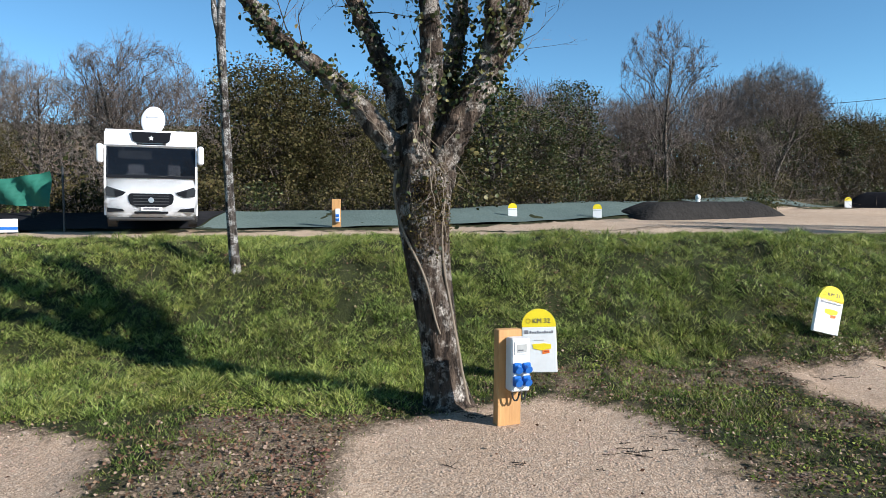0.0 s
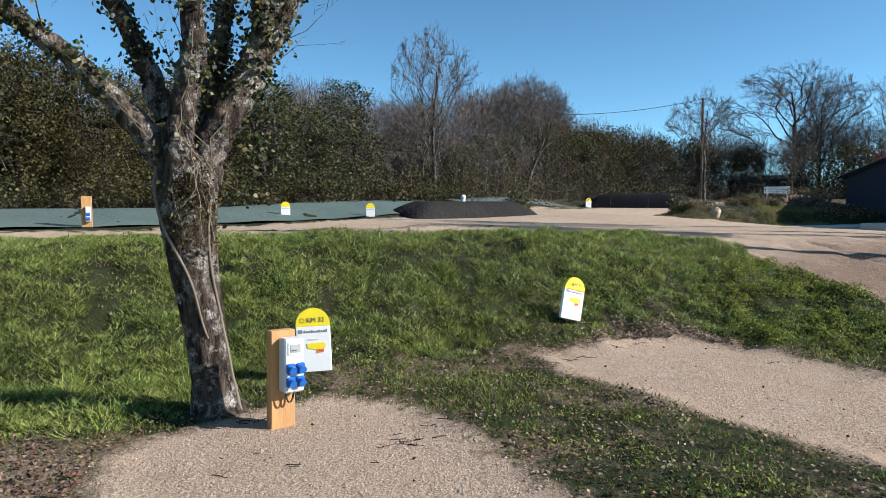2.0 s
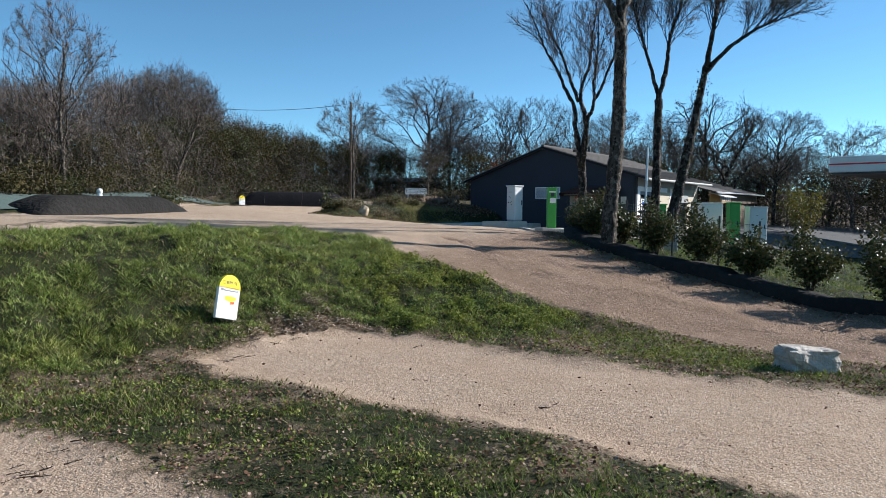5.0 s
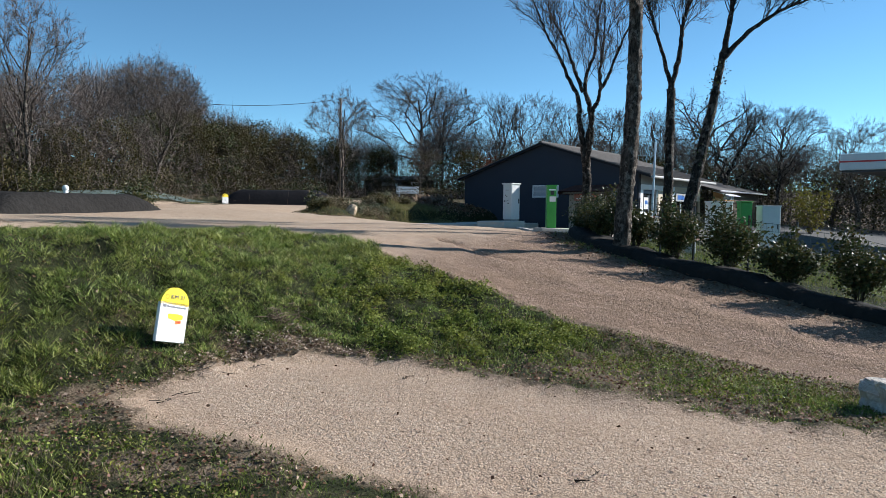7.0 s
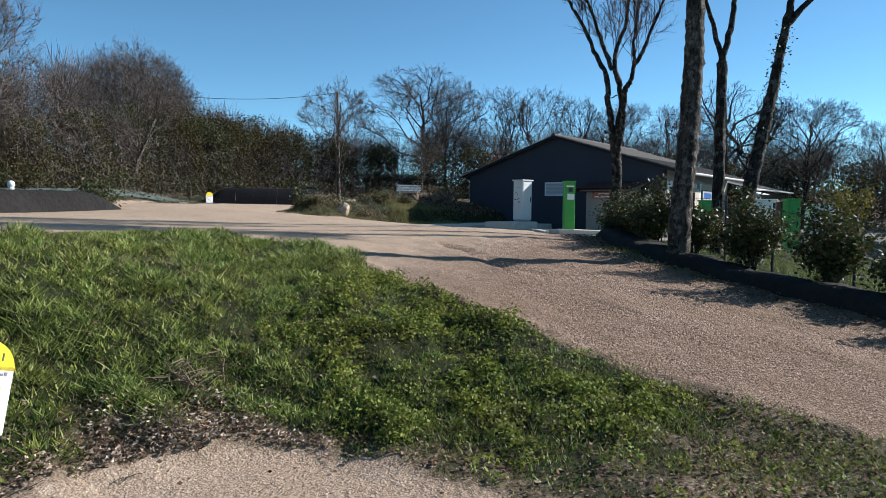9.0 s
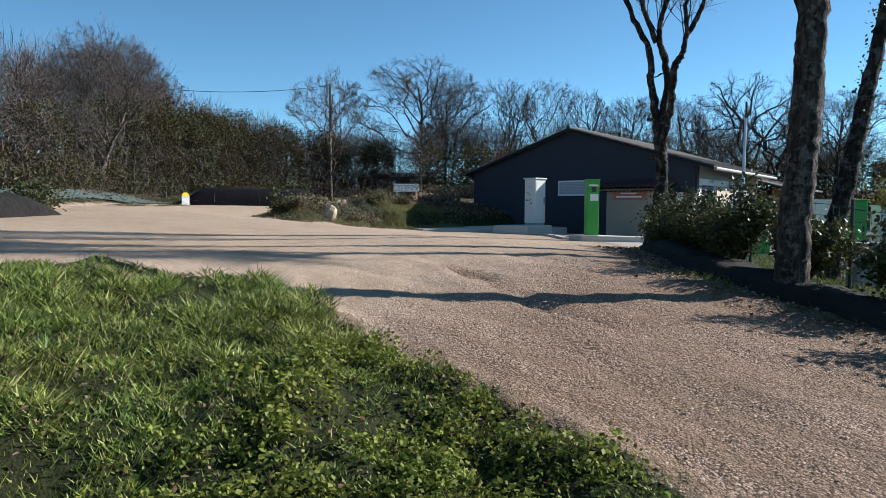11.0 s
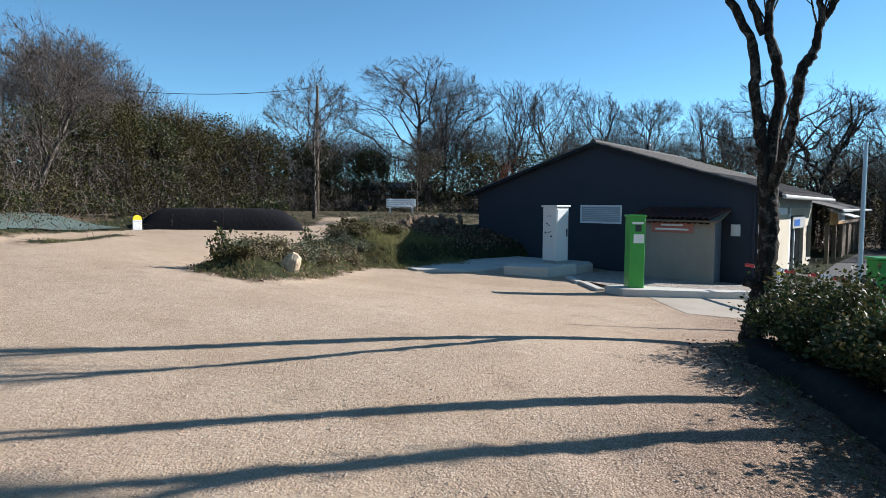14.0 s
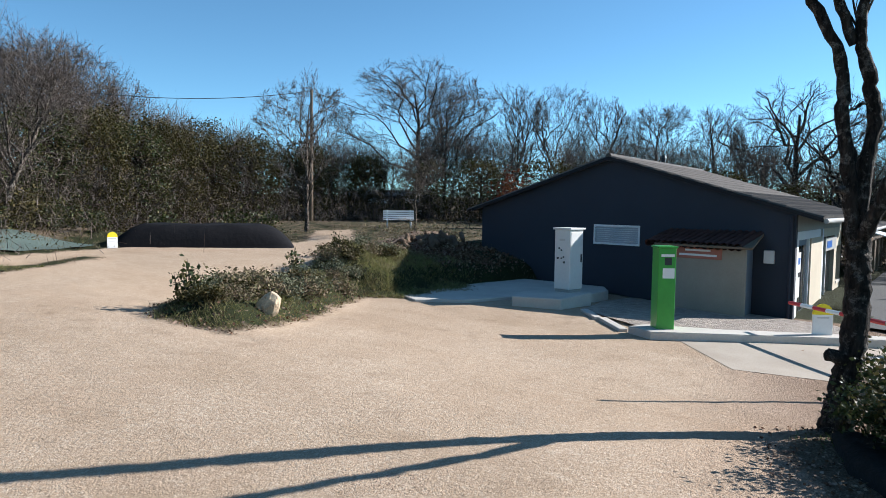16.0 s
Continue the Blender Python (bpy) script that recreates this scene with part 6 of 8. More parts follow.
# ---------------------------------------------------------------- kilometre signs
def text_mesh(body, size, depth=0.002):
    c = bpy.data.curves.new("lettering", "FONT")
    c.body, c.size, c.extrude, c.align_x = body, size, depth, "CENTER"
    c.resolution_u = 2
    tmp = bpy.data.objects.new("lettering", c)
    me = bpy.data.meshes.new_from_object(tmp)
    bpy.data.objects.remove(tmp)
    bpy.data.curves.remove(c)
    return me


def km_sign(number, m, w=0.37, tall=0.58, readable=True):
    e = empty("kilometre_sign", m)
    r = w / 2
    arch = [(-r, tall - r * 1.0)] + [(-r * math.cos(a), tall - r + r * math.sin(a)) for a in np.linspace(0.15, math.pi - 0.15, 15)] + [(r, tall - r)]
    split = tall * 0.66
    part("face", prism([(-r * 1.0, -0.12), (r, -0.12), (r, split), (-r, split)], 0.05, "y", -0.025, 0.006), "white_sign", e)
    part("head", prism([(-r, split), (r, split)] + arch[::-1], 0.05, "y", -0.025), "yellow", e, "rounded yellow head")
    if readable:
        me = text_mesh("KM " + number, 0.075)
        me.materials.append(M["ink"])
        t = new("lettering", me)
        t.parent = e
        t.matrix_basis = pose(0.03, -0.0275, tall * 0.735, 90, 0, 0)
        bm = bmesh.new()
        for a in np.linspace(0, 2 * math.pi, 9)[:-1]:
            box(bm, -0.118 + 0.024 * math.cos(a) - 0.006, -0.029, tall * 0.775 + 0.024 * math.sin(a) - 0.006, -0.118 + 0.024 * math.cos(a) + 0.006, -0.0255, tall * 0.775 + 0.024 * math.sin(a) + 0.006)
        part("emblem", bm, "gold", e)
        part("name_bar", bx(-0.165, -0.029, tall * 0.535, -0.12, -0.0255, tall * 0.6), "ink_mid", e)
        for k in range(10):
            x = -0.105 + 0.027 * k
            part("name_bar", bx(x, -0.029, tall * 0.54, x + 0.019, -0.0255, tall * (0.572 if k % 3 else 0.588)), "ink_mid", e)
        part("text_bar", bx(-0.06, -0.029, tall * 0.40, 0.05, -0.0255, tall * 0.42), "ink_soft", e)
        part("picture", prism([(-0.07, 0.15), (0.02, 0.13), (0.13, 0.15), (0.13, 0.2), (0.05, 0.21), (-0.08, 0.2)], 0.003, "y", -0.029), "yellow", e)
        part("picture", prism([(0.03, 0.09), (0.11, 0.1), (0.11, 0.14), (0.03, 0.13)], 0.003, "y", -0.029), "orange", e)
        part("text_bar", bx(0.05, -0.029, 0.11, 0.10, -0.0275, 0.12), "red", e)
    else:
        part("name_bar", bx(-0.14, -0.029, tall * 0.54, 0.14, -0.0255, tall * 0.59), "ink_soft", e)
    tagged(e, "white pitch marker shaped like a yellow-topped milestone", "sign", group="kilometre signs")
    return e


km_sign("32", pose(1.07, 7.93, 0.26, -4, -2, -8), w=0.383, tall=0.6)
km_sign("31", pose(5.03, 9.24, 0.44, -4, 14, 13), w=0.4, tall=0.51)
km_sign("30", pose(2.4, 24.0, height(2.4, 24.0) + 0.02, 0, 0, -5), w=0.3, tall=0.5, readable=False)
km_sign("30", pose(5.37, 24.4, height(5.37, 24.4) + 0.02, 0, 0, -8), w=0.3, tall=0.5, readable=False)
km_sign("30", pose(23.18, 40.2, height(23.18, 40.2) + 0.02, 0, 0, -6), w=0.38, tall=0.6, readable=False)
km_sign("30", pose(29.75, 16.78, 0.88, 0, 0, -46), w=0.46, tall=0.72, readable=False)


# ---------------------------------------------------------------- power posts
def power_post():
    e = empty("power_post", pose(0.557, 6.448, 0.0, 0, 1.0, 20))
    e.scale = (1.034, 1.034, 1.034)
    part("post", bx(-0.115, -0.035, -0.2, 0.115, 0.06, 0.86, bevel=0.008), "post_wood", e, "fresh orange larch board")
    b = part("socket_box", bx(-0.045, -0.165, 0.33, 0.135, -0.036, 0.80, bevel=0.012), "socket_grey", e, "grey weatherproof socket box")
    part("meter_window", bx(-0.02, -0.172, 0.66, 0.115, -0.166, 0.775, bevel=0.004), "cabinet", b)
    part("meter", bx(0.0, -0.176, 0.68, 0.095, -0.1725, 0.75), "grey_sheet", b)
    part("meter_print", bx(0.01, -0.179, 0.695, 0.06, -0.1765, 0.705), "ink", b)
    for x in (0.0, 0.09):
        for z in (0.43, 0.545):
            s = part("socket", bx(x - 0.04, -0.20, z - 0.045, x + 0.04, -0.166, z + 0.045, bevel=0.012), "socket_blue", b, "blue socket with a hinged cap")
            bm = bmesh.new()
            cyl(bm, (x, -0.235, z - 0.012), (x, -0.2, z), 0.034, n=14)
            part("cap", bm, "socket_blue", s)
    part("switch_panel", bx(-0.02, -0.171, 0.345, 0.12, -0.166, 0.39), "white", b)
    t = Tubes()
    a = np.linspace(0, math.pi, 10)
    t.add(np.stack([0.02 + 0.035 * np.cos(a), np.full(10, -0.12), 0.33 - 0.09 * np.sin(a)], 1), np.full(10, 0.008), 6)
    t.add(np.stack([0.085 + 0.022 * np.cos(a), np.full(10, -0.14), 0.33 - 0.075 * np.sin(a)], 1), np.full(10, 0.008), 6)
    t.made("cable", "rubber", b)
    tagged(e, "orange larch power post with blue camping sockets", "power post", group="power posts")
    f = empty("power_post", pose(-3.1, 20.7, height(-3.1, 20.7), 0, 0, 6))
    part("post", bx(-0.13, -0.04, -0.2, 0.13, 0.05, 0.88, bevel=0.008), "post_wood", f)
    b = part("socket_box", bx(-0.03, -0.15, 0.2, 0.1, -0.041, 0.6, bevel=0.01), "socket_grey", f)
    for z in (0.28, 0.4):
        part("socket", bx(-0.02, -0.18, z - 0.04, 0.09, -0.151, z + 0.04, bevel=0.01), "socket_blue", b)
    tagged(f, "orange larch power post beside the far pitch", "power post", group="power posts")


power_post()


# ---------------------------------------------------------------- motorhome
def motorhome():
    x, y = -7.54, 18.32
    e = empty("motorhome", pose(x, y, 1.6, 0.0, 0.9, 19))
    e.scale = (0.965, 0.965, 0.985)
    hw, L = 1.17, 7.0

    def ring(yy, z0, z1, w0, w1):
        return [(-w0, yy, z0), (w0, yy, z0), (w1, yy, z1), (-w1, yy, z1)]
    bm = bmesh.new()
    # profile of the front seen from the side: (y, z)
    prof = [(0.16, 0.22), (0.0, 0.36), (-0.04, 0.62), (0.0, 0.95), (0.22, 1.30)]
    rows = []
    for yy, zz in prof:
        w = hw if zz > 0.4 else hw * 0.96
        rows.append([bm.verts.new((u * w, yy + (0.16 if abs(u) == 1 else 0.03 if abs(u) > 0.8 else 0.0), zz)) for u in (-1, -0.9, -0.5, 0, 0.5, 0.9, 1)])
    for a, b in zip(rows[:-1], rows[1:]):
        for i in range(6):
            bm.faces.new((a[i], a[i + 1], b[i + 1], b[i]))
    bmesh.ops.solidify(bm, geom=bm.faces[:], thickness=0.05)
    part("bonnet", bm, "mh_white", e, "white front panel", True)
    part("body", bx(-hw, 0.75, 0.3, hw, L, 2.5, bevel=0.06, seg=3), "mh_white", e, "white coach body")
    for sx in (-1, 1):
        part("front_side", prism([(0.17, 0.3), (0.76, 0.3), (0.76, 2.5), (0.46, 2.48), (0.17, 1.3)], 0.05, "x", sx * hw - (0.05 if sx > 0 else 0)), "mh_white", e)
    # overcab head
    part("cab_head", prism([(0.38, 2.1), (0.31, 2.15), (0.36, 2.46), (0.6, 2.58), (0.9, 2.58), (0.9, 2.1)], hw * 2 - 0.02, "x", -hw + 0.01), "mh_white", e, "white overcab head")
    part("head_panel", prism([(-0.50, 2.5), (0.50, 2.5), (0.46, 2.27), (0.38, 2.22), (-0.38, 2.22), (-0.46, 2.27)], 0.06, "y", 0.288), "mh_grey", e, "dark panel with a pale star")
    star = [(0.075 * math.cos(k * math.pi / 5 + math.pi / 2) * (1 if k % 2 == 0 else 0.42), 2.34 + 0.075 * math.sin(k * math.pi / 5 + math.pi / 2) * (1 if k % 2 == 0 else 0.42)) for k in range(10)]
    part("star", prism(star, 0.006, "y", 0.28), "cabinet", e)
    part("name_bar", bx(-0.37, 0.305, 2.165, 0.37, 0.312, 2.2), "mh_grey", e)
    # windscreen
    g = part("windscreen", prism([(0.19, 1.30), (0.38, 2.1), (0.40, 2.1), (0.21, 1.30)], hw * 2 - 0.14, "x", -hw + 0.07), "screen_glass", e, "wide windscreen")
    g.visible_shadow = False
    part("screen_frame", prism([(0.17, 1.28), (0.19, 1.36), (0.22, 1.36), (0.2, 1.28)], hw * 2 - 0.1, "x", -hw + 0.05), "mh_grey", e)
    for sx in (-1, 1):
        part("screen_pillar", prism([(0.17, 1.3), (0.37, 2.11), (0.44, 2.11), (0.24, 1.3)], 0.07, "x", sx * (hw - 0.04) - 0.035), "mh_grey", e)
    part("dashboard", bx(-hw + 0.1, 0.3, 1.1, hw - 0.1, 0.95, 1.3, bevel=0.03), "rubber", e)
    # added dark panel for the unlit space behind the cab
    part("cab_backdrop", bx(-hw + 0.06, 0.725, 0.9, hw - 0.06, 0.742, 2.1), "dark_room", e)
    part("blind", bx(-0.85, 0.5, 1.8, 0.0, 0.53, 2.06), "grey_sheet", e, "half-lowered grey blind")
    for sx, w in ((-0.42, 0.42), (0.55, 0.36)):
        part("seat", bx(sx - w / 2, 0.6, 1.25, sx + w / 2, 0.72, 1.66, bevel=0.055, seg=3), "mh_white", e, "pale cab seat back")
    part("papers", bx(-0.65, 0.4, 1.31, -0.1, 0.55, 1.42, bevel=0.02), "white_sign", e)
    # grille, lights, bumper
    gr = part("grille", prism([(-0.56, 0.72), (-0.52, 0.6), (-0.35, 0.52), (0.35, 0.52), (0.52, 0.6), (0.56, 0.72), (0.56, 0.82), (0.5, 0.87), (-0.5, 0.87), (-0.56, 0.82)], 0.03, "y", -0.058), "mh_grey", e, "dark hexagonal grille")
    for z in (0.58, 0.66, 0.74, 0.81):
        part("grille_slat", bx(-0.45, -0.068, z - 0.01, 0.45, -0.058, z + 0.01), "dark_metal", gr)
    bm = bmesh.new()
    bmesh.ops.create_cone(bm, cap_ends=True, segments=20, radius1=0.07, radius2=0.07, depth=0.03, matrix=Matrix.Translation((0, -0.08, 0.7)) @ Matrix.Rotation(math.pi / 2, 4, "X"))
    part("emblem", bm, "steel", gr, "round chrome emblem")
    for sx in (-1, 1):
        hl = part("headlight", prism([(sx * 0.62, 0.90), (sx * 1.08, 1.05), (sx * 1.12, 0.98), (sx * 1.10, 0.80), (sx * 0.85, 0.77), (sx * 0.7, 0.82)][::sx], 0.05, "y", -0.045), "lamp_glass", e, "dark angular headlight")
        part("lamp_surround", prism([(sx * 0.64, 0.89), (sx * 0.9, 0.95), (sx * 0.88, 0.79), (sx * 0.7, 0.82)][::sx], 0.01, "y", -0.052), "mh_grey", hl)
        part("fog_light", prism([(sx * 0.66, 0.40), (sx * 0.72, 0.46), (sx * 1.08, 0.5), (sx * 1.08, 0.38)][::sx], 0.04, "y", -0.03), "mh_grey", e)
        mi = part("mirror", bx(sx * (hw + 0.09) - 0.085, 0.12, 1.66, sx * (hw + 0.09) + 0.085, 0.28, 2.16, bevel=0.075, seg=4), "mh_white", e, "drooping white door mirror")
        part("mirror_arm", bx(min(sx * (hw - 0.05), sx * (hw + 0.06)), 0.18, 2.03, max(sx * (hw - 0.05), sx * (hw + 0.06)), 0.28, 2.12, bevel=0.02), "mh_white", mi)
        for yy in (0.85, 5.0):
            bm = bmesh.new()
            bmesh.ops.create_cone(bm, cap_ends=True, segments=24, radius1=0.34, radius2=0.34, depth=0.22, matrix=Matrix.Translation((sx * (hw - 0.14), yy, 0.32)) @ Matrix.Rotation(math.pi / 2, 4, "Y"))
            wh = part("wheel", bm, "rubber", e)
            bm = bmesh.new()
            bmesh.ops.create_cone(bm, cap_ends=True, segments=20, radius1=0.2, radius2=0.2, depth=0.02, matrix=Matrix.Translation((sx * (hw - 0.025), yy, 0.32)) @ Matrix.Rotation(math.pi / 2, 4, "Y"))
            part("rim", bm, "steel", wh)
    part("bumper", bx(-hw * 0.93, 0.1, 0.16, hw * 0.93, 0.45, 0.25, bevel=0.03), "rubber", e)
    part("lower_vent", bx(-0.42, -0.045, 0.34, 0.42, -0.02, 0.4, bevel=0.01), "mh_grey", e)
    pl = part("plate", bx(-0.26, -0.062, 0.42, 0.26, -0.05, 0.52, bevel=0.004), "white_sign", e)
    part("plate_bar", bx(-0.2, -0.066, 0.45, 0.2, -0.0625, 0.49), "ink", pl)
    t = Tubes()
    t.add([(0.15, 0.16, 1.31), (0.5, 0.2, 1.36), (0.8, 0.18, 1.33)], (0.012, 0.01, 0.008), 5)
    t.made("wiper", "rubber", e)
    # roof dish
    d = part("satellite_dish", bx(-0.12, 2.3, 2.5, 0.12, 2.6, 2.68, bevel=0.03), "mh_white", e, "raised oval satellite dish")
    bm = bmesh.new()
    bmesh.ops.create_uvsphere(bm, u_segments=24, v_segments=12, radius=1.0, matrix=Matrix.Translation((-0.05, 2.2, 3.02)) @ Matrix.Rotation(radians(18), 4, "X") @ Matrix.Rotation(radians(14), 4, "Y") @ Matrix.Diagonal((0.33, 0.06, 0.42, 1)))
    part("reflector", bm, "mh_white", d, "", True)
    part("name_bar", bx(-0.2, 2.08, 3.12, 0.12, 2.135, 3.16), "ink_soft", d)
    tagged(e, "white motorhome with a satellite dish parked on gravel", "motorhome")


motorhome()


# ---------------------------------------------------------------- low wall, shrubs and fence along the road
WALL = [(13.6, -6.0), (13.9, 0.0), (14.2, 3.5), (14.4, 6.0), (14.6, 7.2), (15.15, 8.7), (15.6, 9.9), (16.6, 11.15), (17.9, 12.3), (19.2, 13.2), (20.4, 14.0), (21.3, 14.4)]


def along(line, step):
    out = []
    for (ax, ay), (cx, cy) in zip(line[:-1], line[1:]):
        n = max(1, int(math.hypot(cx - ax, cy - ay) / step))
        out += [(ax + (cx - ax) * i / n, ay + (cy - ay) * i / n) for i in range(n)]
    return out + [line[-1]]


def shifted(line, off):
    out = []
    for i, (x, y) in enumerate(line):
        a, b = line[max(0, i - 1)], line[min(len(line) - 1, i + 1)]
        L = math.hypot(b[0] - a[0], b[1] - a[1])
        out.append((x + (b[1] - a[1]) / L * off, y - (b[0] - a[0]) / L * off))
    return out


def low_wall():
    rng = np.random.default_rng(8)
    ln = along(WALL, 0.3)
    a, b, c = ln, shifted(ln, 0.14), shifted(ln, 0.75)
    v, f = [], []
    for p, q, r in zip(a, b, c):
        z = height(*p)
        h = 0.25 + 0.03 * rng.normal()
        v += [(p[0], p[1], z - 0.15), (p[0] + 0.02 * rng.normal(), p[1], z + h * 0.75), (q[0], q[1], z + h), (r[0], r[1], z + h - 0.05), (r[0], r[1], z - 0.2)]
    n = len(ln)
    for i in range(n - 1):
        for k in range(4):
            f.append([i * 5 + k, i * 5 + k + 1, (i + 1) * 5 + k + 1, (i + 1) * 5 + k])
    ob = from_arrays("berm", np.array(v), np.array(f), "berm_cloth")
    tagged(ob, "low earth berm wrapped in dark fabric beside the road", "berm", kind="structure")
    # shrubs
    base = [shrub(401, 1.15, 1.25, 4400, size=0.064, label="glossy photinia-like shrub in the verge", group="verge shrubs"), shrub(402, 0.95, 1.05, 3800, size=0.064, label="glossy photinia-like shrub in the verge", group="verge shrubs"), shrub(403, 1.35, 1.6, 4600, size=0.062, label="large glossy evergreen shrub at the wall's end", group="verge shrubs")]
    spots = [(1, 21.2, 13.5, 1.0), (1, 20.2, 13.0, 1.1), (1, 19.1, 12.2, 1.1), (1, 17.9, 11.2, 1.1), (2, 21.75, 13.85, 0.86), (2, 20.8, 13.25, 1.05), (0, 19.7, 12.65, 0.9), (1, 18.5, 11.75, 1.0), (0, 17.3, 10.75, 1.0), (1, 16.6, 9.6, 1.12), (0, 15.95, 8.3, 1.02), (0, 15.6, 7.0, 1.1), (1, 15.35, 5.8, 1.15), (0, 15.25, 4.6, 1.05), (0, 15.1, 3.2, 1.1), (1, 15.0, 2.1, 1.3), (0, 14.9, 0.9, 1.2)]
    seen = set()
    for k, x, y, s in spots:
        z = height(x, y) + 0.22
        m = pose(x, y, z, 0, 0, 57 * x)
        ob = base[k] if k not in seen else copy_thing(base[k], m)
        seen.add(k)
        ob.matrix_world = m
        ob.scale = (s, s, s)
    # wire fence
    fl = along(shifted(WALL, 1.5), 2.2)
    fe = empty("wire_fence")
    for x, y in fl:
        bm = bmesh.new()
        cyl(bm, (0, 0, -0.1), (0, 0, 1.25), 0.024, n=8)
        ob = part("fence_post", bm, "dark_metal", fe)
        ob.location = (x, y, height(x, y) + 0.1)
    t = Tubes()
    dense_ = along(fl, 0.12)
    zz = [height(*p) + 0.12 for p in dense_]
    for p, z in zip(dense_, zz):
        t.add([(p[0], p[1], z), (p[0], p[1], z + 1.12)], (0.0025, 0.0025), 3)
    for k in range(8):
        t.add([(p[0], p[1], z + 0.02 + 0.155 * k) for p, z in zip(dense_, zz)], np.full(len(dense_), 0.0025 if k < 7 else 0.005), 3)
    t.made("wire_mesh", "wire", fe)
    tagged(fe, "green welded wire fence behind the shrubs", "fence")
    # white limestone boulder at the pad's end
    bm = bmesh.new()
    bmesh.ops.create_cube(bm, size=2.0)
    bmesh.ops.bevel(bm, geom=bm.edges[:], offset=0.35, segments=2, affect="EDGES", profile=0.6)
    bmesh.ops.subdivide_edges(bm, edges=bm.edges[:], cuts=2, use_grid_fill=True)
    for v in bm.verts:
        d = noise.noise(v.co * 1.1) * 0.28 + noise.noise(v.co * 3.3) * 0.13
        v.co = Vector((v.co.x * 0.325, v.co.y * 0.22, v.co.z * 0.165)) * (1 + d)
    ob = part("boulder", bm, "boulder_white")
    ob.matrix_world = pose(9.29, 2.82, 0.10, 0, 4, -37)
    tagged(ob, "pale limestone block beside the gravel pad", "boulder")


low_wall()


# ---------------------------------------------------------------- planted island with rock
def island():
    bm = bmesh.new()
    bmesh.ops.create_icosphere(bm, subdivisions=2, radius=1)
    for v in bm.verts:
        d = noise.noise(v.co * 1.2 + Vector((5, 1, 2))) * 0.3 + noise.noise(v.co * 3.5) * 0.1
        v.co = Vector((v.co.x * 0.23, v.co.y * 0.17, v.co.z * 0.33)) * (1 + d)
    ob = part("rock", bm, "boulder")
    ob.matrix_world = pose(19.95, 24.35, height(19.95, 24.35) + 0.14, 0, 34, -38)
    tagged(ob, "buff standing rock at the tip of the planted island", "rock")
    g1 = shrub(501, 0.3, 1.3, 1100, "straw", 0.07, name="ground_cover", label="dry straw-coloured tuft on the planted island", group="island plants")
    g2 = shrub(502, 0.4, 0.9, 800, "olive", 0.08, name="ground_cover", label="green low shrub on the planted island", group="island plants")
    M["heather"] = islands("grey_green_leaves", ((0.09, 0.10, 0.055), (0.15, 0.16, 0.095), (0.23, 0.23, 0.15)), 0.7, 0.15, 0.2)
    g3 = shrub(503, 0.36, 1.2, 1000, "heather", 0.06, name="ground_cover", label="silvery low shrub on the planted island", group="island plants")
    rng = np.random.default_rng(12)
    seen = set()
    for i in range(72):
        u, w = rng.random(), rng.random()
        x = 18.6 + 11.5 * u + (0.2 + 1.4 * u) * -0.6 * w
        y = 24.0 + 7.0 * u + (2.0 * w) * (0.55 + 0.6 * u)
        k = (g1, g2, g3)[rng.integers(0, 3)]
        m = pose(x, y, height(x, y), 0, 0, 360 * rng.random())
        ob = k if id(k) not in seen else copy_thing(k, m)
        seen.add(id(k))
        ob.matrix_world = m
        s = 0.6 + 0.5 * rng.random()
        ob.scale = (s, s, s)
    for x, y in ((18.9, 25.6), (24.6, 30.2), (28.5, 33)):
        s = shrub(int(x * 10), 1.0, 0.7, 160, "laurel", 0.12, name="young_shrub", label="thin young shrub planted in the island", group="young shrubs")
        s.matrix_world = pose(x, y, height(x, y))
    # stump and root heap beside the building
    rngk = np.random.default_rng(15)
    e = empty("root_heap")
    for i in range(34):
        t = Tubes()
        c = np.array([32.4 + rngk.normal() * 1.3, 31.9 + rngk.normal() * 0.5, 0])
        c[2] = height(c[0], c[1]) + 0.05 + 0.55 * rngk.random()
        d = rngk.normal(size=3) * [0.14, 0.14, 0.18]
        t.add([c - d * 1.01, c - d, c + rngk.normal(size=3) * 0.03, c + d, c + d * 1.01], (0.01, 0.09, 0.11, 0.08, 0.01), 8, 0.2, rngk)
        t.made("log", "soil_bank", e)
    tagged(e, "heap of reddish earth, roots and logs beside the building", "root heap")
    # dry weeds over the heap
    n = 900
    c = np.column_stack([33.2 + rngk.normal(size=n) * 1.6, 32.9 + rngk.normal(size=n) * 0.8, np.zeros(n)])
    c[:, 2] = land(c[:, 0], c[:, 1]) + 0.5 + 0.7 * rngk.random(n)
    leaf_cloud("dry_growth", c, 0.12, "straw", e, rngk, long=3.0)
    n = 9000
    c = np.column_stack([31.9 + rngk.normal(size=n) * 1.5, 30.9 + rngk.normal(size=n) * 1.3, np.zeros(n)])
    c = c[(c[:, 1] > 28.2) & (c[:, 1] < 33.6) | (c[:, 0] < 30)]
    n = len(c)
    c[:, 2] = land(c[:, 0], c[:, 1]) + 0.05 + 0.75 * np.exp(-((c[:, 0] - 33.0) ** 2 / 5 + (c[:, 1] - 32.9) ** 2 / 1.6)) * rngk.random(n)
    leaf_cloud("leaf_litter", c, 0.11, "litter", e, rngk, long=1.5)
    # earth bank behind the yard
    bm = bmesh.new()
    bmesh.ops.create_icosphere(bm, subdivisions=4, radius=1)
    for v in bm.verts:
        d = noise.noise(v.co * 1.6) * 0.2 + noise.noise(v.co * 5) * 0.06
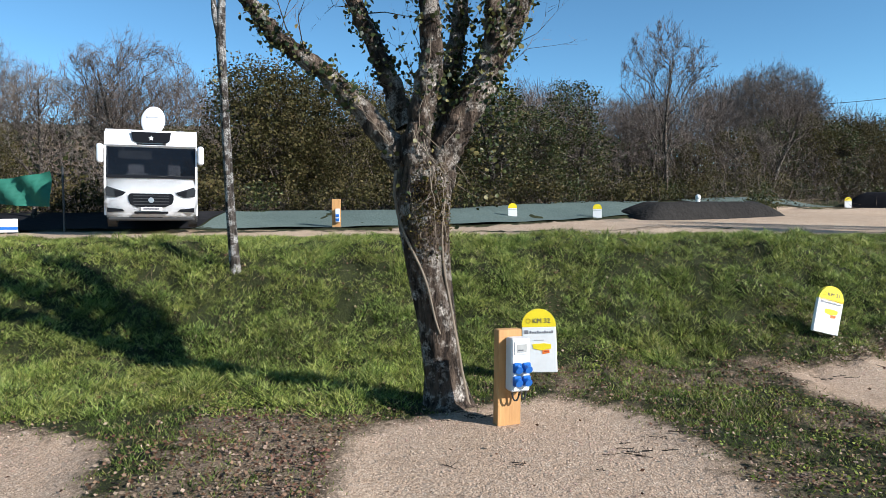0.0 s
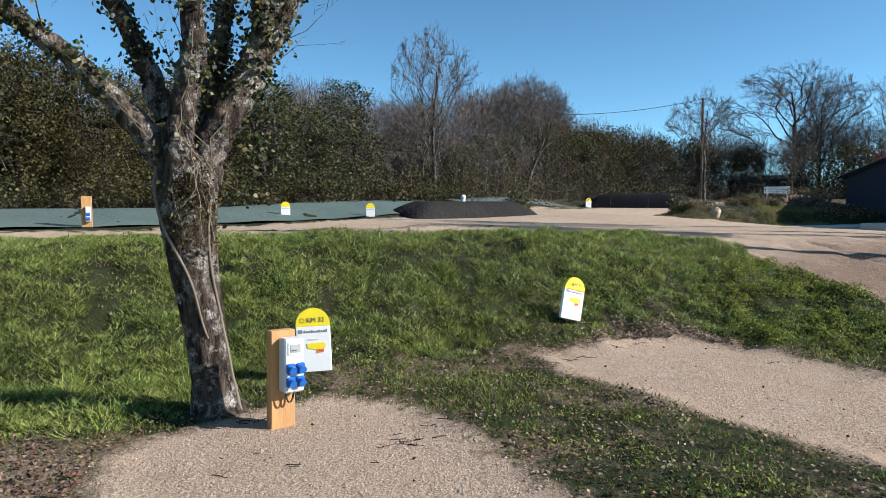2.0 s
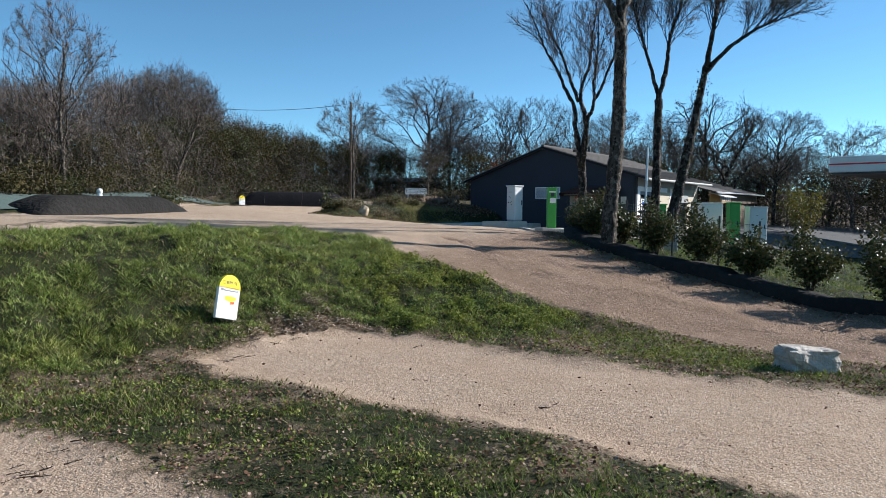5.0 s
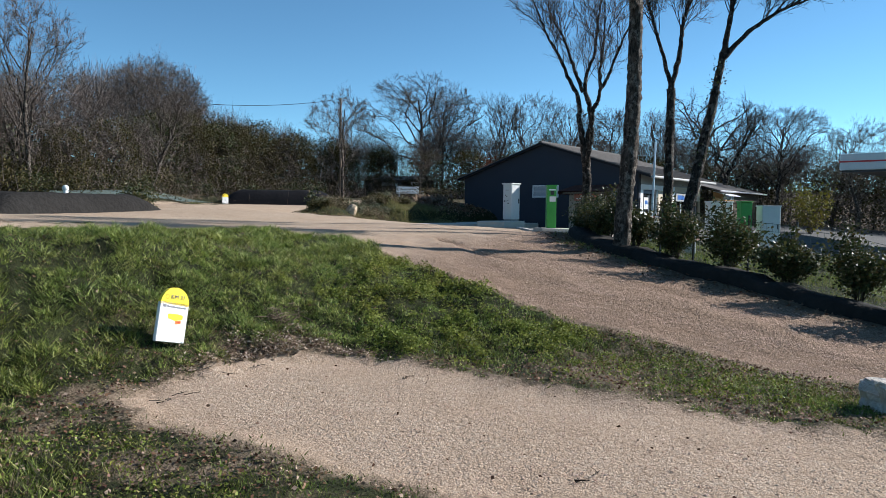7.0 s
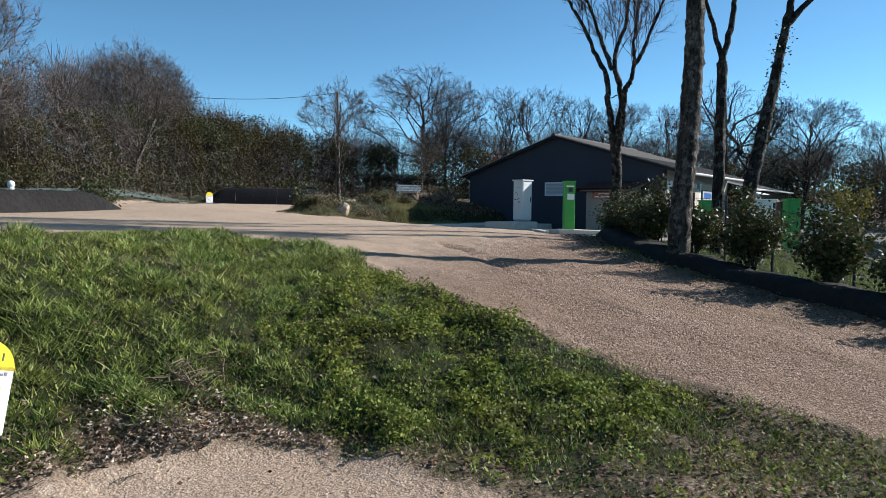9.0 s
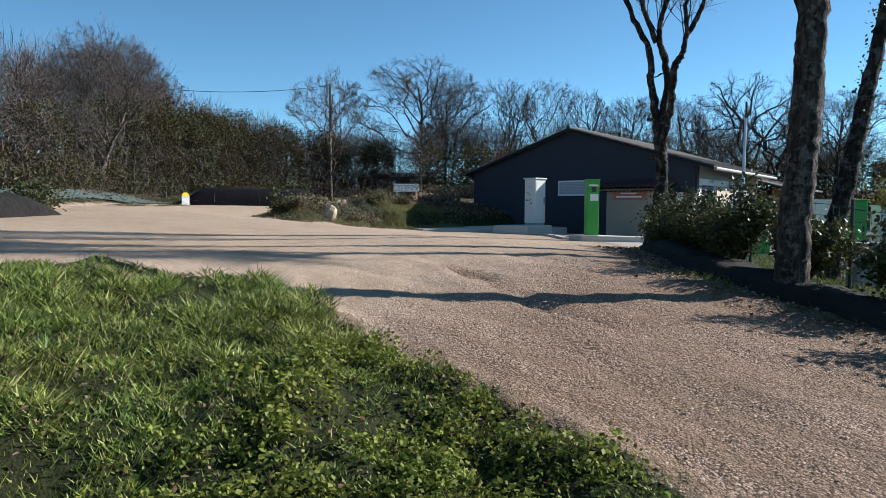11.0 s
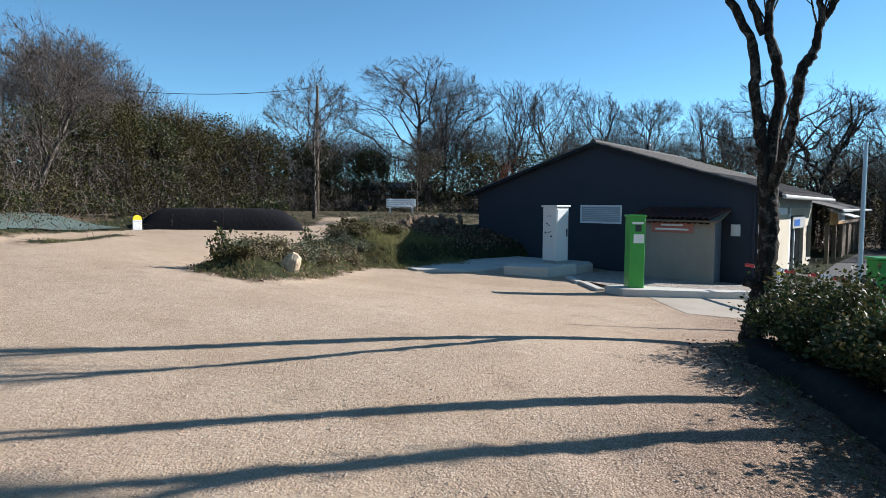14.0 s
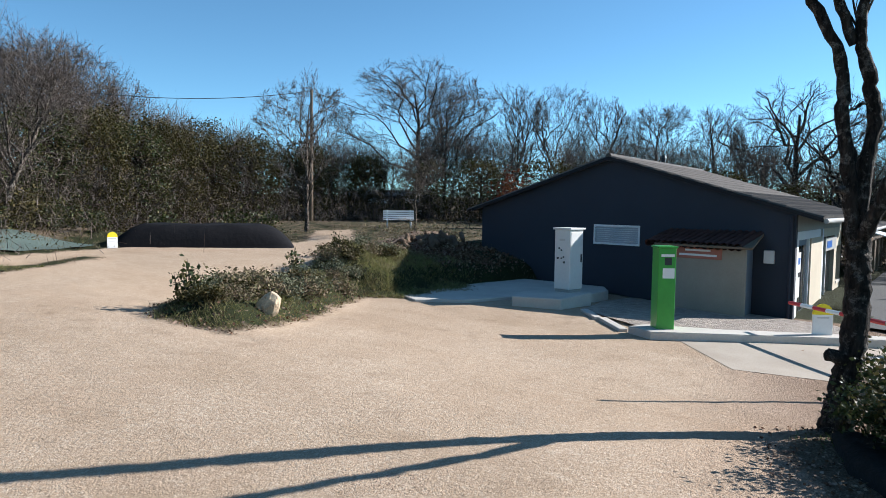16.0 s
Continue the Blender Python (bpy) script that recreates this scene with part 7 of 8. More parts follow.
        v.co = Vector((v.co.x * 3.2, v.co.y * 1.5, v.co.z * 1.05)) * (1 + 1.5 * d + 0.05 * noise.noise(v.co * 11))
    ob = part("earth_bank", bm, "soil_bank", None, "", True)
    ob.matrix_world = pose(33.4, 33.6, height(33.4, 33.6) - 0.4, 0, 0, 15)
    tagged(ob, "bare reddish earth bank with dry weeds", "bank", kind="structure")


island()


# ---------------------------------------------------------------- geotextile on the far bank, and a dark sheet for shade
def sheet(name, line, depth_m, material, label, wave=0.012):
    """Fabric, or a dark sheet for shade, laid over the rising bank behind a line of points."""
    ln = along(line, 0.35)
    n = max(3, int(depth_m / 0.3))
    back = shifted(ln, -depth_m)
    v, f = [], []
    for p, q in zip(ln, back):
        for k in range(n + 1):
            u = k / n
            x, y = p[0] + (q[0] - p[0]) * u, p[1] + (q[1] - p[1]) * u
            v.append((x, y, float(land(x, y)) + 0.085 + wave * math.sin(2.1 * x + 3.3 * y) + wave * 0.7 * math.sin(7 * u + 1.1 * x)))
    for i in range(len(ln) - 1):
        for k in range(n):
            a = i * (n + 1) + k
            f.append([a, a + n + 1, a + n + 2, a + 1])
    ob = from_arrays(name, np.array(v), np.array(f), material, smooth=True)
    tagged(ob, label, "ground fabric", kind="structure")


# near-black sheet added to paint the shade behind the motorhome
sheet("fabric_strip", [(-24, 20.3), (-15, 20.4), (-7.3, 20.5)], 5.0, "dark_tarp_or_shade", "dark sheet standing in for shade on the bank behind the motorhome")
sheet("fabric_strip", [(-7.2, 20.5), (-3, 20.6), (3, 22.9), (8, 26.0), (11, 29)], 5.0, "tarp", "green-grey geotextile laid over the planted bank")
sheet("fabric_strip", [(13, 31.8), (18.5, 37.8), (22.8, 40.8)], 4.0, "tarp", "green-grey geotextile laid over the planted bank")


def mound(x, y, lx, ly, h, turn, material, label, seed):
    bm = bmesh.new()
    bmesh.ops.create_grid(bm, x_segments=40, y_segments=24, size=1)
    for v in bm.verts:
        u, w = v.co.x, v.co.y
        d = max(0.0, 1 - abs(u) ** 5) * max(0.0, 1 - abs(w) ** 4)
        v.co = Vector((u * lx, w * ly, h * min(1.0, 1.12 * d) ** 0.9 - 0.12 + 0.06 * noise.noise(Vector((u * 4, w * 3, seed))) * d))
    ob = part("mound", bm, material, None, "", True)
    ob.matrix_world = pose(x, y, height(x, y), 0, 0, turn)
    tagged(ob, label, "mound", kind="structure")


mound(9.7, 26.6, 3.6, 1.3, 0.72, 24, "berm_cloth", "long mound covered in dark fabric behind the yard", 1.0)
mound(27.1, 40.2, 3.7, 1.7, 1.0, -32, "dark_tarp_or_shade", "long mound covered in dark fabric beside the path", 4.0)


# ---------------------------------------------------------------- bench, lamp, boxes
def bench():
    e = empty("bench", pose(39.4, 41.3, height(39.4, 41.3), 0, 0, -40))
    e.scale = (1.1, 1.1, 1.1)
    for k in range(4):
        part("seat_slat", bx(-0.8, -0.2 + k * 0.11, 0.42, 0.8, -0.11 + k * 0.11, 0.45, bevel=0.006), "white", e)
    for k in range(4):
        part("back_slat", bx(-0.8, 0.24 + k * 0.02, 0.5 + k * 0.11, 0.8, 0.27 + k * 0.02, 0.59 + k * 0.11, bevel=0.006), "white", e)
    for x in (-0.6, 0.6):
        part("leg", bx(x - 0.04, -0.2, -0.03, x + 0.04, 0.24, 0.42, bevel=0.01), "white", e)
        part("back_post", bx(x - 0.03, 0.27, 0.3, x + 0.03, 0.33, 0.95, bevel=0.01), "white", e)
    tagged(e, "white slatted park bench on the grass", "bench")


def cabinet(name, x, y, w, d, h, mat, label, turn=-46, plinth=0.1):
    e = empty(name, pose(x, y, height(x, y), 0, 0, turn))
    part("plinth", bx(-w / 2 + 0.03, -d / 2 + 0.03, -0.1, w / 2 - 0.03, d / 2 - 0.03, plinth), "concrete", e)
    part("body", bx(-w / 2, -d / 2, plinth, w / 2, d / 2, h, bevel=0.015), mat, e)
    part("cap", bx(-w / 2 - 0.03, -d / 2 - 0.03, h, w / 2 + 0.03, d / 2 + 0.03, h + 0.05, bevel=0.012), mat, e)
    part("door_panel", bx(-w / 2 + 0.05, -d / 2 - 0.012, plinth + 0.08, w / 2 - 0.05, -d / 2 - 0.001, h - 0.08, bevel=0.003), mat, e)
    part("handle", bx(w / 2 - 0.14, -d / 2 - 0.04, h * 0.5, w / 2 - 0.1, -d / 2 - 0.013, h * 0.5 + 0.18, bevel=0.004), "dark_metal", e)
    tagged(e, label, "cabinet")


bench()
cabinet("service_cabinet", 31.45, 13.7, 0.95, 0.6, 1.75, "cabinet", "large pale grey service cabinet behind the fence")
cabinet("green_column", 30.6, 12.3, 0.45, 0.42, 1.85, "green_box", "bright green service column behind the fence")
cabinet("service_cabinet", 31.3, 11.6, 0.75, 0.55, 1.8, "cabinet", "pale grey service cabinet with a black handle")
cabinet("meter_box", 18.85, 9.4, 0.42, 0.3, 0.75, "grey_sheet", "small grey meter box in the verge")
cabinet("green_column", 26.85, 13.78, 0.42, 0.36, 1.5, "green_box", "bright green barrier column with a small notice")


def barrier():
    e = empty("barrier", pose(26.9, 14.05, 0.5, 0, 0, 52))
    part("pivot", bx(-0.1, -0.1, 0.9, 0.1, 0.1, 1.25, bevel=0.02), "dark_metal", e)
    part("post", bx(-0.07, -0.07, -0.2, 0.07, 0.07, 0.9, bevel=0.01), "steel", e)
    d = Vector((1, 0, 0))
    for k in range(10):
        bm = bmesh.new()
        cyl(bm, d * (0.1 + 0.42 * k) + Vector((0, 0, 1.08)), d * (0.1 + 0.42 * (k + 1)) + Vector((0, 0, 1.08)), 0.045, n=8)
        part("arm_band", bm, "red" if k % 2 else "white", e)
    tagged(e, "entry barrier with a red and white banded arm", "barrier")
    p = empty("lamp_post", pose(25.85, 13.95, height(25.85, 13.95), 0, 0, 0))
    bm = bmesh.new()
    cyl(bm, (0, 0, -0.1), (0.28, 0.05, 3.75), 0.052, 0.036, n=12)
    part("pole", bm, "steel", p)
    part("base_plate", bx(-0.15, -0.15, -0.05, 0.15, 0.15, 0.03, bevel=0.01), "steel", p)
    tagged(p, "plain galvanised pole beside the barrier", "pole")


barrier()


def background():
    e = empty("notice_board", pose(-12.0, 19.4, height(-12.0, 19.4), 0, 0, 25))
    part("panel", bx(-0.3, -0.02, 0.05, 0.3, 0.02, 0.42, bevel=0.01), "white", e)
    part("stripe", bx(-0.2, -0.026, 0.12, 0.3, -0.021, 0.2), "socket_blue", e)
    part("stake", bx(-0.03, 0.021, -0.15, 0.03, 0.05, 0.35), "old_wood", e)
    tagged(e, "small white board with a blue band beside the motorhome", "sign")
    # fuel canopy
    e = empty("fuel_canopy", pose(45.2, 7.4, height(45, 8), 0, 0, -6))
    part("roof", bx(-3.2, -5, 4.3, 4.5, 4.2, 5.15, bevel=0.03), "cabinet", e, "broad white canopy")
    part("stripe", bx(-3.215, -5.015, 4.7, 4.515, 4.215, 4.78), "red", e)
    part("soffit", bx(-3.1, -4.9, 4.2, 4.4, 4.1, 4.3), "dark_metal", e, "dark underside")
    for x in (0.5, 3):
        for y in (-3.5, 0.0):
            part("column", bx(x - 0.15, y - 0.15, -0.3, x + 0.15, y + 0.15, 4.3), "steel", e)
    tagged(e, "white fuel station canopy with a red stripe", "canopy")
    # power line
    e = empty("power_line")
    bm = bmesh.new()
    cyl(bm, (40.6, 51.2, 2), (40.6, 51.2, 11.3), 0.13, 0.09, n=8)
    part("pole", bm, "old_wood", e)
    t = Tubes()
    for a, b in (((40.6, 51.2, 11.2), (19, 58, 11.0)), ((40.6, 51.2, 11.2), (66, 44, 8.5))):
        u = np.linspace(0, 1, 24)[:, None]
        p = np.array(a) * (1 - u) + np.array(b) * u
        p[:, 2] -= 1.2 * 4 * u[:, 0] * (1 - u[:, 0])
        t.add(p, np.full(24, 0.02), 4)
    t.made("cable", "rubber", e)
    tagged(e, "wooden power pole with sagging cables before the wood", "power line")
    # green netting beside the motorhome
    nx, nz = 30, 8
    v, f = [], []
    for i in range(nx):
        for k in range(nz):
            u, w = i / (nx - 1), k / (nz - 1)
            x = -16.0 + 5.0 * u
            v.append((x, 19.9 + 0.12 * math.sin(7 * x + 5 * w) + 0.05 * math.sin(17 * x - 6 * w), 2.35 + (0.4 + 0.6 * u ** 2) * w + 0.08 * math.sin(5 * u) - 0.12 * u))
    for i in range(nx - 1):
        for k in range(nz - 1):
            f.append([i * nz + k, (i + 1) * nz + k, (i + 1) * nz + k + 1, i * nz + k + 1])
    e = empty("windbreak")
    from_arrays("netting", np.array(v), np.array(f), "net", e, True)
    for x, h in ((-15.6, 1.0), (-13, 1.2), (-10.65, 1.75)):
        bm = bmesh.new()
        cyl(bm, (x, 19.92, 1.3), (x, 19.92, 1.7 + h * 0.9), 0.03, n=8)
        part("stake", bm, "dark_metal", e)
    tagged(e, "green netting windbreak slung between stakes", "windbreak")
    # bollard behind the dark mound
    e = empty("stone_bollard", pose(10.6, 29.2, height(10.6, 29.2), 0, 0, 0))
    bm = bmesh.new()
    cyl(bm, (0, 0, -0.05), (0, 0, 0.6), 0.14, 0.09, n=12)
    part("stem", bm, "white_sign", e)
    bm = bmesh.new()
    bmesh.ops.create_uvsphere(bm, u_segments=12, v_segments=8, radius=0.12, matrix=Matrix.Translation((0, 0, 0.68)))
    part("knob", bm, "white_sign", e, "", True)
    tagged(e, "pale stone bollard with a ball top", "bollard")
    # low open shed under the trees
    e = empty("shed", pose(49.2, 52.8, height(49.2, 52.8) - 0.05, 0, 0, -44))
    part("roof", prism([(-1.6, 1.75), (1.6, 2.25), (1.6, 2.33), (-1.6, 1.83)], 7.0, "x", -3.5), "dark_metal", e, "dark sheet roof")
    for x in (-3.3, -1.1, 1.1, 3.3):
        for y, h in ((-1.4, 1.78), (1.4, 2.2)):
            part("post", bx(x - 0.06, y - 0.06, -0.15, x + 0.06, y + 0.06, h), "old_wood", e)
    part("back_wall", bx(-3.4, 1.3, 0.0, 3.4, 1.36, 2.1), "barge", e)
    for x, w, z in ((-1.6, 1.5, 1.25), (1.2, 1.0, 1.3), (1.7, 0.8, 0.4)):
        part("panel", bx(x, -1.5, z, x + w, -1.46, z + 0.34, bevel=0.008), "mh_white", e, "white panel leaning under the roof")
    tagged(e, "low dark open shed with white panels under the trees", "shed")


background()


# ---------------------------------------------------------------- grass, litter, stones
def scatter(rng, n, x0, x1, y0, y1):
    x, y = x0 + (x1 - x0) * rng.random(n), y0 + (y1 - y0) * rng.random(n)
    return x, y, inside_gravel(x, y), bareness(x, y)


def surface(x, y, d):
    soft = 1 - sst(0, 0.4, d)
    return land(x, y) + soft * (ripple(x, y) + hummocks(x, y)) + 0.035 * (1 - sst(-0.1, 0.25, d))


def blades(name, x, y, z, tall, wide, material, label, rng, lean=1.0, out=0.0):
    n = len(x)
    a = rng.random(n) * 6.283
    side = np.stack([np.cos(a), np.sin(a), np.zeros(n)], 1)
    b = rng.random(n) * 6.283
    l = lean * (0.3 + rng.random(n))
    tip = np.stack([np.cos(b) * l, np.sin(b) * l, np.ones(n)], 1)
    tip[:, :2] += out
    tip *= tall[:, None]
    p = np.stack([x, y, z - 0.01], 1)
    w = wide[:, None] * side
    v = np.stack([p - w, p + w, p + tip], 1).reshape(-1, 3)
    ob = from_arrays(name, v, np.arange(3 * n).reshape(-1, 3), material)
    tagged(ob, label, "grass", kind="stuff")


def lawns():
    rng = np.random.default_rng(19)
    # lush grass of the bank in tufts
    def tufted(n, box_, keep_bare, per, tall, name, mat, label, spread=0.07, wide=0.006):
        x, y, d, b = scatter(rng, n, *box_)
        patch = 0.5 + 0.5 * np.sin(1.7 * x + 0.6 * y) * np.sin(1.1 * y - 0.8 * x + 2)
        chance = np.clip(keep_bare(b), 0, 1) * (0.45 + 0.55 * patch)
        ok = (d < -0.06) & (rng.random(n) < chance)
        x, y, d, patch = x[ok], y[ok], d[ok], patch[ok]
        ok = rng.random(len(x)) > 0.86 * litter_zone(x, y) + 0.45 * weed_zone(x, y)
        x, y, d, patch = x[ok], y[ok], d[ok], patch[ok]
        x, y = np.repeat(x, per) + rng.normal(size=len(x) * per) * spread, np.repeat(y, per) + rng.normal(size=len(y) * per) * spread
        ds = np.repeat(d, per)
        t = tall * (0.45 + 0.75 * rng.random(len(x))) * (0.6 + 0.6 * np.repeat(patch, per)) * (0.45 + 0.55 * sst(0, 1.2, -ds))
        blades(name, x, y, surface(x, y, ds), t, wide * (0.7 + 0.6 * rng.random(len(x))), mat, label, rng)

    # tussocks: blades that lean out from a common root
    n = 6000
    x, y = -9 + 19.6 * rng.random(n), 6.3 + 8.5 * rng.random(n)
    d, b = inside_gravel(x, y), bareness(x, y)
    foot = 8.3 - 4.3 * sst(5.5, 12.5, x)
    ok = (d < -0.1) & (rng.random(n) < 1.05 - 0.75 * b - 0.55 * litter_zone(x, y) - 0.5 * weed_zone(x, y)) & (y > foot + 0.25 + 0.3 * np.sin(1.9 * x) - 1.9 * (1 - sst(-1.2, 0.6, x)))
    x, y = x[ok], y[ok]
    size = 0.45 + 1.15 * rng.random(len(x)) ** 1.9
    right = sst(6.0, 8.0, x) * (1 - sst(9.5, 11, y))
    size = size * (1 - 0.45 * right)
    per = (70 * size ** 1.2).astype(int) + 8
    X, Y, S = np.repeat(x, per), np.repeat(y, per), np.repeat(size, per)
    m = len(X)
    a, r = rng.random(m) * 6.283, 0.13 * np.sqrt(rng.random(m)) * S
    X, Y = X + np.cos(a) * r, Y + np.sin(a) * r
    t = S * (0.024 + 0.052 * rng.random(m)) * (1 - 0.55 * sst(12.3, 13.6, Y))
    blades("bank_grass", X, Y, surface(X, Y, inside_gravel(X, Y)) + 0.075 * S * (1 - (r / (0.13 * S)) ** 2) * (1 - 0.8 * sst(12.3, 13.6, Y)), t, 0.0036 + 0.0034 * rng.random(m), "grass", "lush green winter grass tussocks on the bank", rng, 1.2, np.stack([np.cos(a), np.sin(a)], 1) * (0.3 + 7 * r / S)[:, None])
    tufted(6500, (-9, 10.4, 6.4, 14.9), lambda b: 1.15 - b * 1.0, 14, 0.085, "bank_grass", "grass", "short green grass between the tussocks")
    tufted(5000, (-30, -9, 7, 15), lambda b: 1.1 - b, 9, 0.16, "bank_grass", "grass", "lush green winter grass on the bank", 0.1, 0.007)
    tufted(17000, (-7, 10.4, 1.5, 9.5), lambda b: 1.05 - b * 0.7, 14, 0.075, "short_grass", "turf", "sparse short grass between the pads")
    tufted(3200, (-7, 10.4, 6.5, 14.5), lambda b: 0.3 + b, 6, 0.13, "dry_grass", "straw", "dry straw-coloured grass along the bank's foot")
    tufted(7000, (14.8, 33, 0, 16), lambda b: 1.1 - 0.6 * b, 11, 0.15, "verge_grass", "turf", "green grass of the verge behind the wall", 0.08, 0.006)
    tufted(5000, (17.5, 40, 22.8, 44), lambda b: 0.6 + 0.2 * b, 8, 0.2, "dry_grass", "straw", "dry straw-coloured grass on the rough ground", 0.1, 0.008)
    tufted(7500, (17.5, 31, 22.8, 34), lambda b: 1.0 - 0.2 * b, 9, 0.2, "island_grass", "island", "rough grass on the planted island", 0.08, 0.007)
    tufted(2600, (25.0, 29.6, 27.4, 33), lambda b: 1.1 - 0.2 * b, 10, 0.16, "island_grass", "island", "rough grass and dead stalks on the cut bank beside the slab", 0.07, 0.009)
    tufted(5000, (5.2, 10.4, 3.0, 12), lambda b: 1.0 - 0.5 * b, 14, 0.075, "bank_grass", "grass", "short yellow-green grass on the slope beside the ramp")
    # broad-leaved weeds
    x, y, d, b = scatter(rng, 22000, -6, 10.4, 2, 11.8)
    ok = (d < -0.15 - 0.5 * rng.random(len(x))) & ((np.sin(2.3 * x) * np.sin(1.9 * y + 1) > 0.5) & (rng.random(len(x)) < 0.6) | (x > 1.6) & (y > 2.5) & (y < 8.2) & (rng.random(len(x)) < 0.55 * sst(-0.1, 0.6, np.sin(3.1 * x + 1.4 * np.sin(2.2 * y)) * np.sin(2.7 * y + 1.3 * np.sin(2.4 * x) + 0.5))) | (x > 6.0) & (y > 3.5) & (rng.random(len(x)) < 0.5 + 0.6 * np.sin(1.6 * x + 1.2 * np.sin(1.4 * y)) * np.sin(1.9 * y + 0.9 * np.sin(1.2 * x)))) & (b < 0.75) & (weed_zone(x, y) < 0.3) & (rng.random(len(x)) < 1 - 0.75 * sst(8.4, 9.2, y) * (x < 8))
    x, y, d = x[ok], y[ok], d[ok]
    x, y, d = np.repeat(x, 7), np.repeat(y, 7), np.repeat(d, 7)
    x, y = x + rng.normal(size=len(x)) * 0.06, y + rng.normal(size=len(x)) * 0.06
    M["weed"] = islands("weed_leaves", ((0.06, 0.09, 0.016), (0.14, 0.19, 0.03), (0.27, 0.32, 0.06), (0.27, 0.20, 0.08)), 0.6, 0.3, 0.2)
    ob = leaf_cloud("weeds", np.column_stack([x, y, surface(x, y, d) + 0.01 + 0.06 * rng.random(len(x))]), 0.03, "weed", None, rng, long=1.5, flat=0.7)
    tagged(ob, "low broad-leaved weeds in the sparse turf", "weeds", kind="stuff")
    # leafy mounds of weeds on the slope beside the ramp
    x, y, d, b = scatter(rng, 2600, 6.8, 10.5, 5.6, 11.4)
    ok = (d < -0.22) & (rng.random(len(x)) < 0.75 * weed_zone(x, y) * (0.5 + 0.5 * sst(7.2, 8.6, y)) * (0.1 + 0.9 * sst(-0.35, 0.3, np.sin(2.7 * x + 1.0 + 1.3 * np.sin(2.2 * y)) * np.sin(3.1 * y + 1.2 * np.sin(1.9 * x)))))
    x, y, d = x[ok], y[ok], d[ok]
    size = 0.05 + 0.14 * rng.random(len(x)) ** 1.6
    per = (3300 * size ** 2).astype(int) + 8
    X, Y, Dd, S = np.repeat(x, per), np.repeat(y, per), np.repeat(d, per), np.repeat(size, per)
    m = len(X)
    a, r = rng.random(m) * 6.283, np.sqrt(rng.random(m))
    up = S * 0.95 * (1 - r ** 2) * (0.55 + 0.45 * rng.random(m)) + 0.012
    X, Y = X + S * r * np.cos(a), Y + S * r * np.sin(a)
    M["mound_weed"] = islands("mound_weed_leaves", ((0.06, 0.085, 0.016), (0.15, 0.185, 0.028), (0.25, 0.3, 0.05), (0.31, 0.33, 0.08)), 0.6, 0.3, 0.2)
    ob = leaf_cloud("weeds", np.column_stack([X, Y, surface(X, Y, Dd) + up]), 0.031, "mound_weed", None, rng, long=1.35, flat=0.8)
    tagged(ob, "leafy green weeds in low mounds on the slope", "weeds", kind="stuff")
    # dense curled leaves and stalks at the foot of the bank
    x, y, d, b = scatter(rng, 34000, 3.2, 7.8, 7.8, 10.1)
    ok = (d < -0.03) & (rng.random(len(x)) < 0.9 * litter_zone(x, y) * (0.45 + 0.55 * sst(-0.5, 0.4, np.sin(4.3 * x + np.sin(3 * y)) * np.sin(3.7 * y + np.sin(4 * x)))))
    x, y, d = x[ok], y[ok], d[ok]
    lump = 0.05 * (0.5 + 0.5 * np.sin(9 * x + 2 * np.sin(5 * y)) * np.sin(8 * y + 1.5 * np.sin(6 * x)))
    ob = leaf_cloud("fallen_leaves", np.column_stack([x, y, surface(x, y, d) + 0.006 + lump + 0.025 * rng.random(len(x))]), 0.038, "pale_litter", None, rng, long=2.0, curl=0.9, flat=0.5)
    tagged(ob, "thick band of curled brown dead leaves at the foot of the bank", "leaf litter", kind="stuff")
    pick = rng.random(len(x)) < 0.16
    x, y, d, lump = x[pick], y[pick], d[pick], lump[pick]
    blades("dry_stalks", x, y, surface(x, y, d) + lump + 0.012, 0.05 + 0.06 * rng.random(len(x)), 0.0035 + 0.002 * rng.random(len(x)), "straw", "dry stalks lying among the dead leaves", rng, 2.4)
    # fallen leaves
    x, y, d, b = scatter(rng, 190000, -7, 11, 1.5, 12.5)
    ok = (d < 0.12) & (d < -0.12) & (rng.random(len(x)) < 0.10 + 0.85 * b ** 1.5) | (d > -0.12) & (x < 9) & (rng.random(len(x)) < 0.006)
    x, y, d = x[ok], y[ok], d[ok]
    ob = leaf_cloud("fallen_leaves", np.column_stack([x, y, surface(x, y, d) + 0.012 + 0.02 * rng.random(len(x))]), 0.034, "litter", None, rng, long=1.4, flat=0.35)
    tagged(ob, "brown fallen leaves and litter on the soil", "leaf litter", kind="stuff")
    # leaves at the berm's foot, spread thickly to paint dappled shade as well
    x, y, d, b = scatter(rng, 26000, 13.0, 23, 2.0, 16)
    ok = (d < 0.35) & (d > -1.0) & (rng.random(len(x)) < 0.9 - 0.7 * sst(-0.2, 0.35, d))
    x, y, d = x[ok], y[ok], d[ok]
    ob = leaf_cloud("fallen_leaves", np.column_stack([x, y, surface(x, y, d) + 0.012 + 0.02 * rng.random(len(x))]), 0.05, "litter", None, rng, long=1.5, flat=0.3)
    tagged(ob, "brown fallen leaves along the foot of the berm, also darkening it as dappled shade", "leaf litter", kind="stuff")
    x, y, d, b = scatter(rng, 16000, 17.4, 31, 22.6, 32.5)
    ok = (d < 0.1) & (d > -1.1) & (rng.random(len(x)) < 0.8 - 0.6 * sst(0.4, 1.0, -d))
    x, y, d = x[ok], y[ok], d[ok]
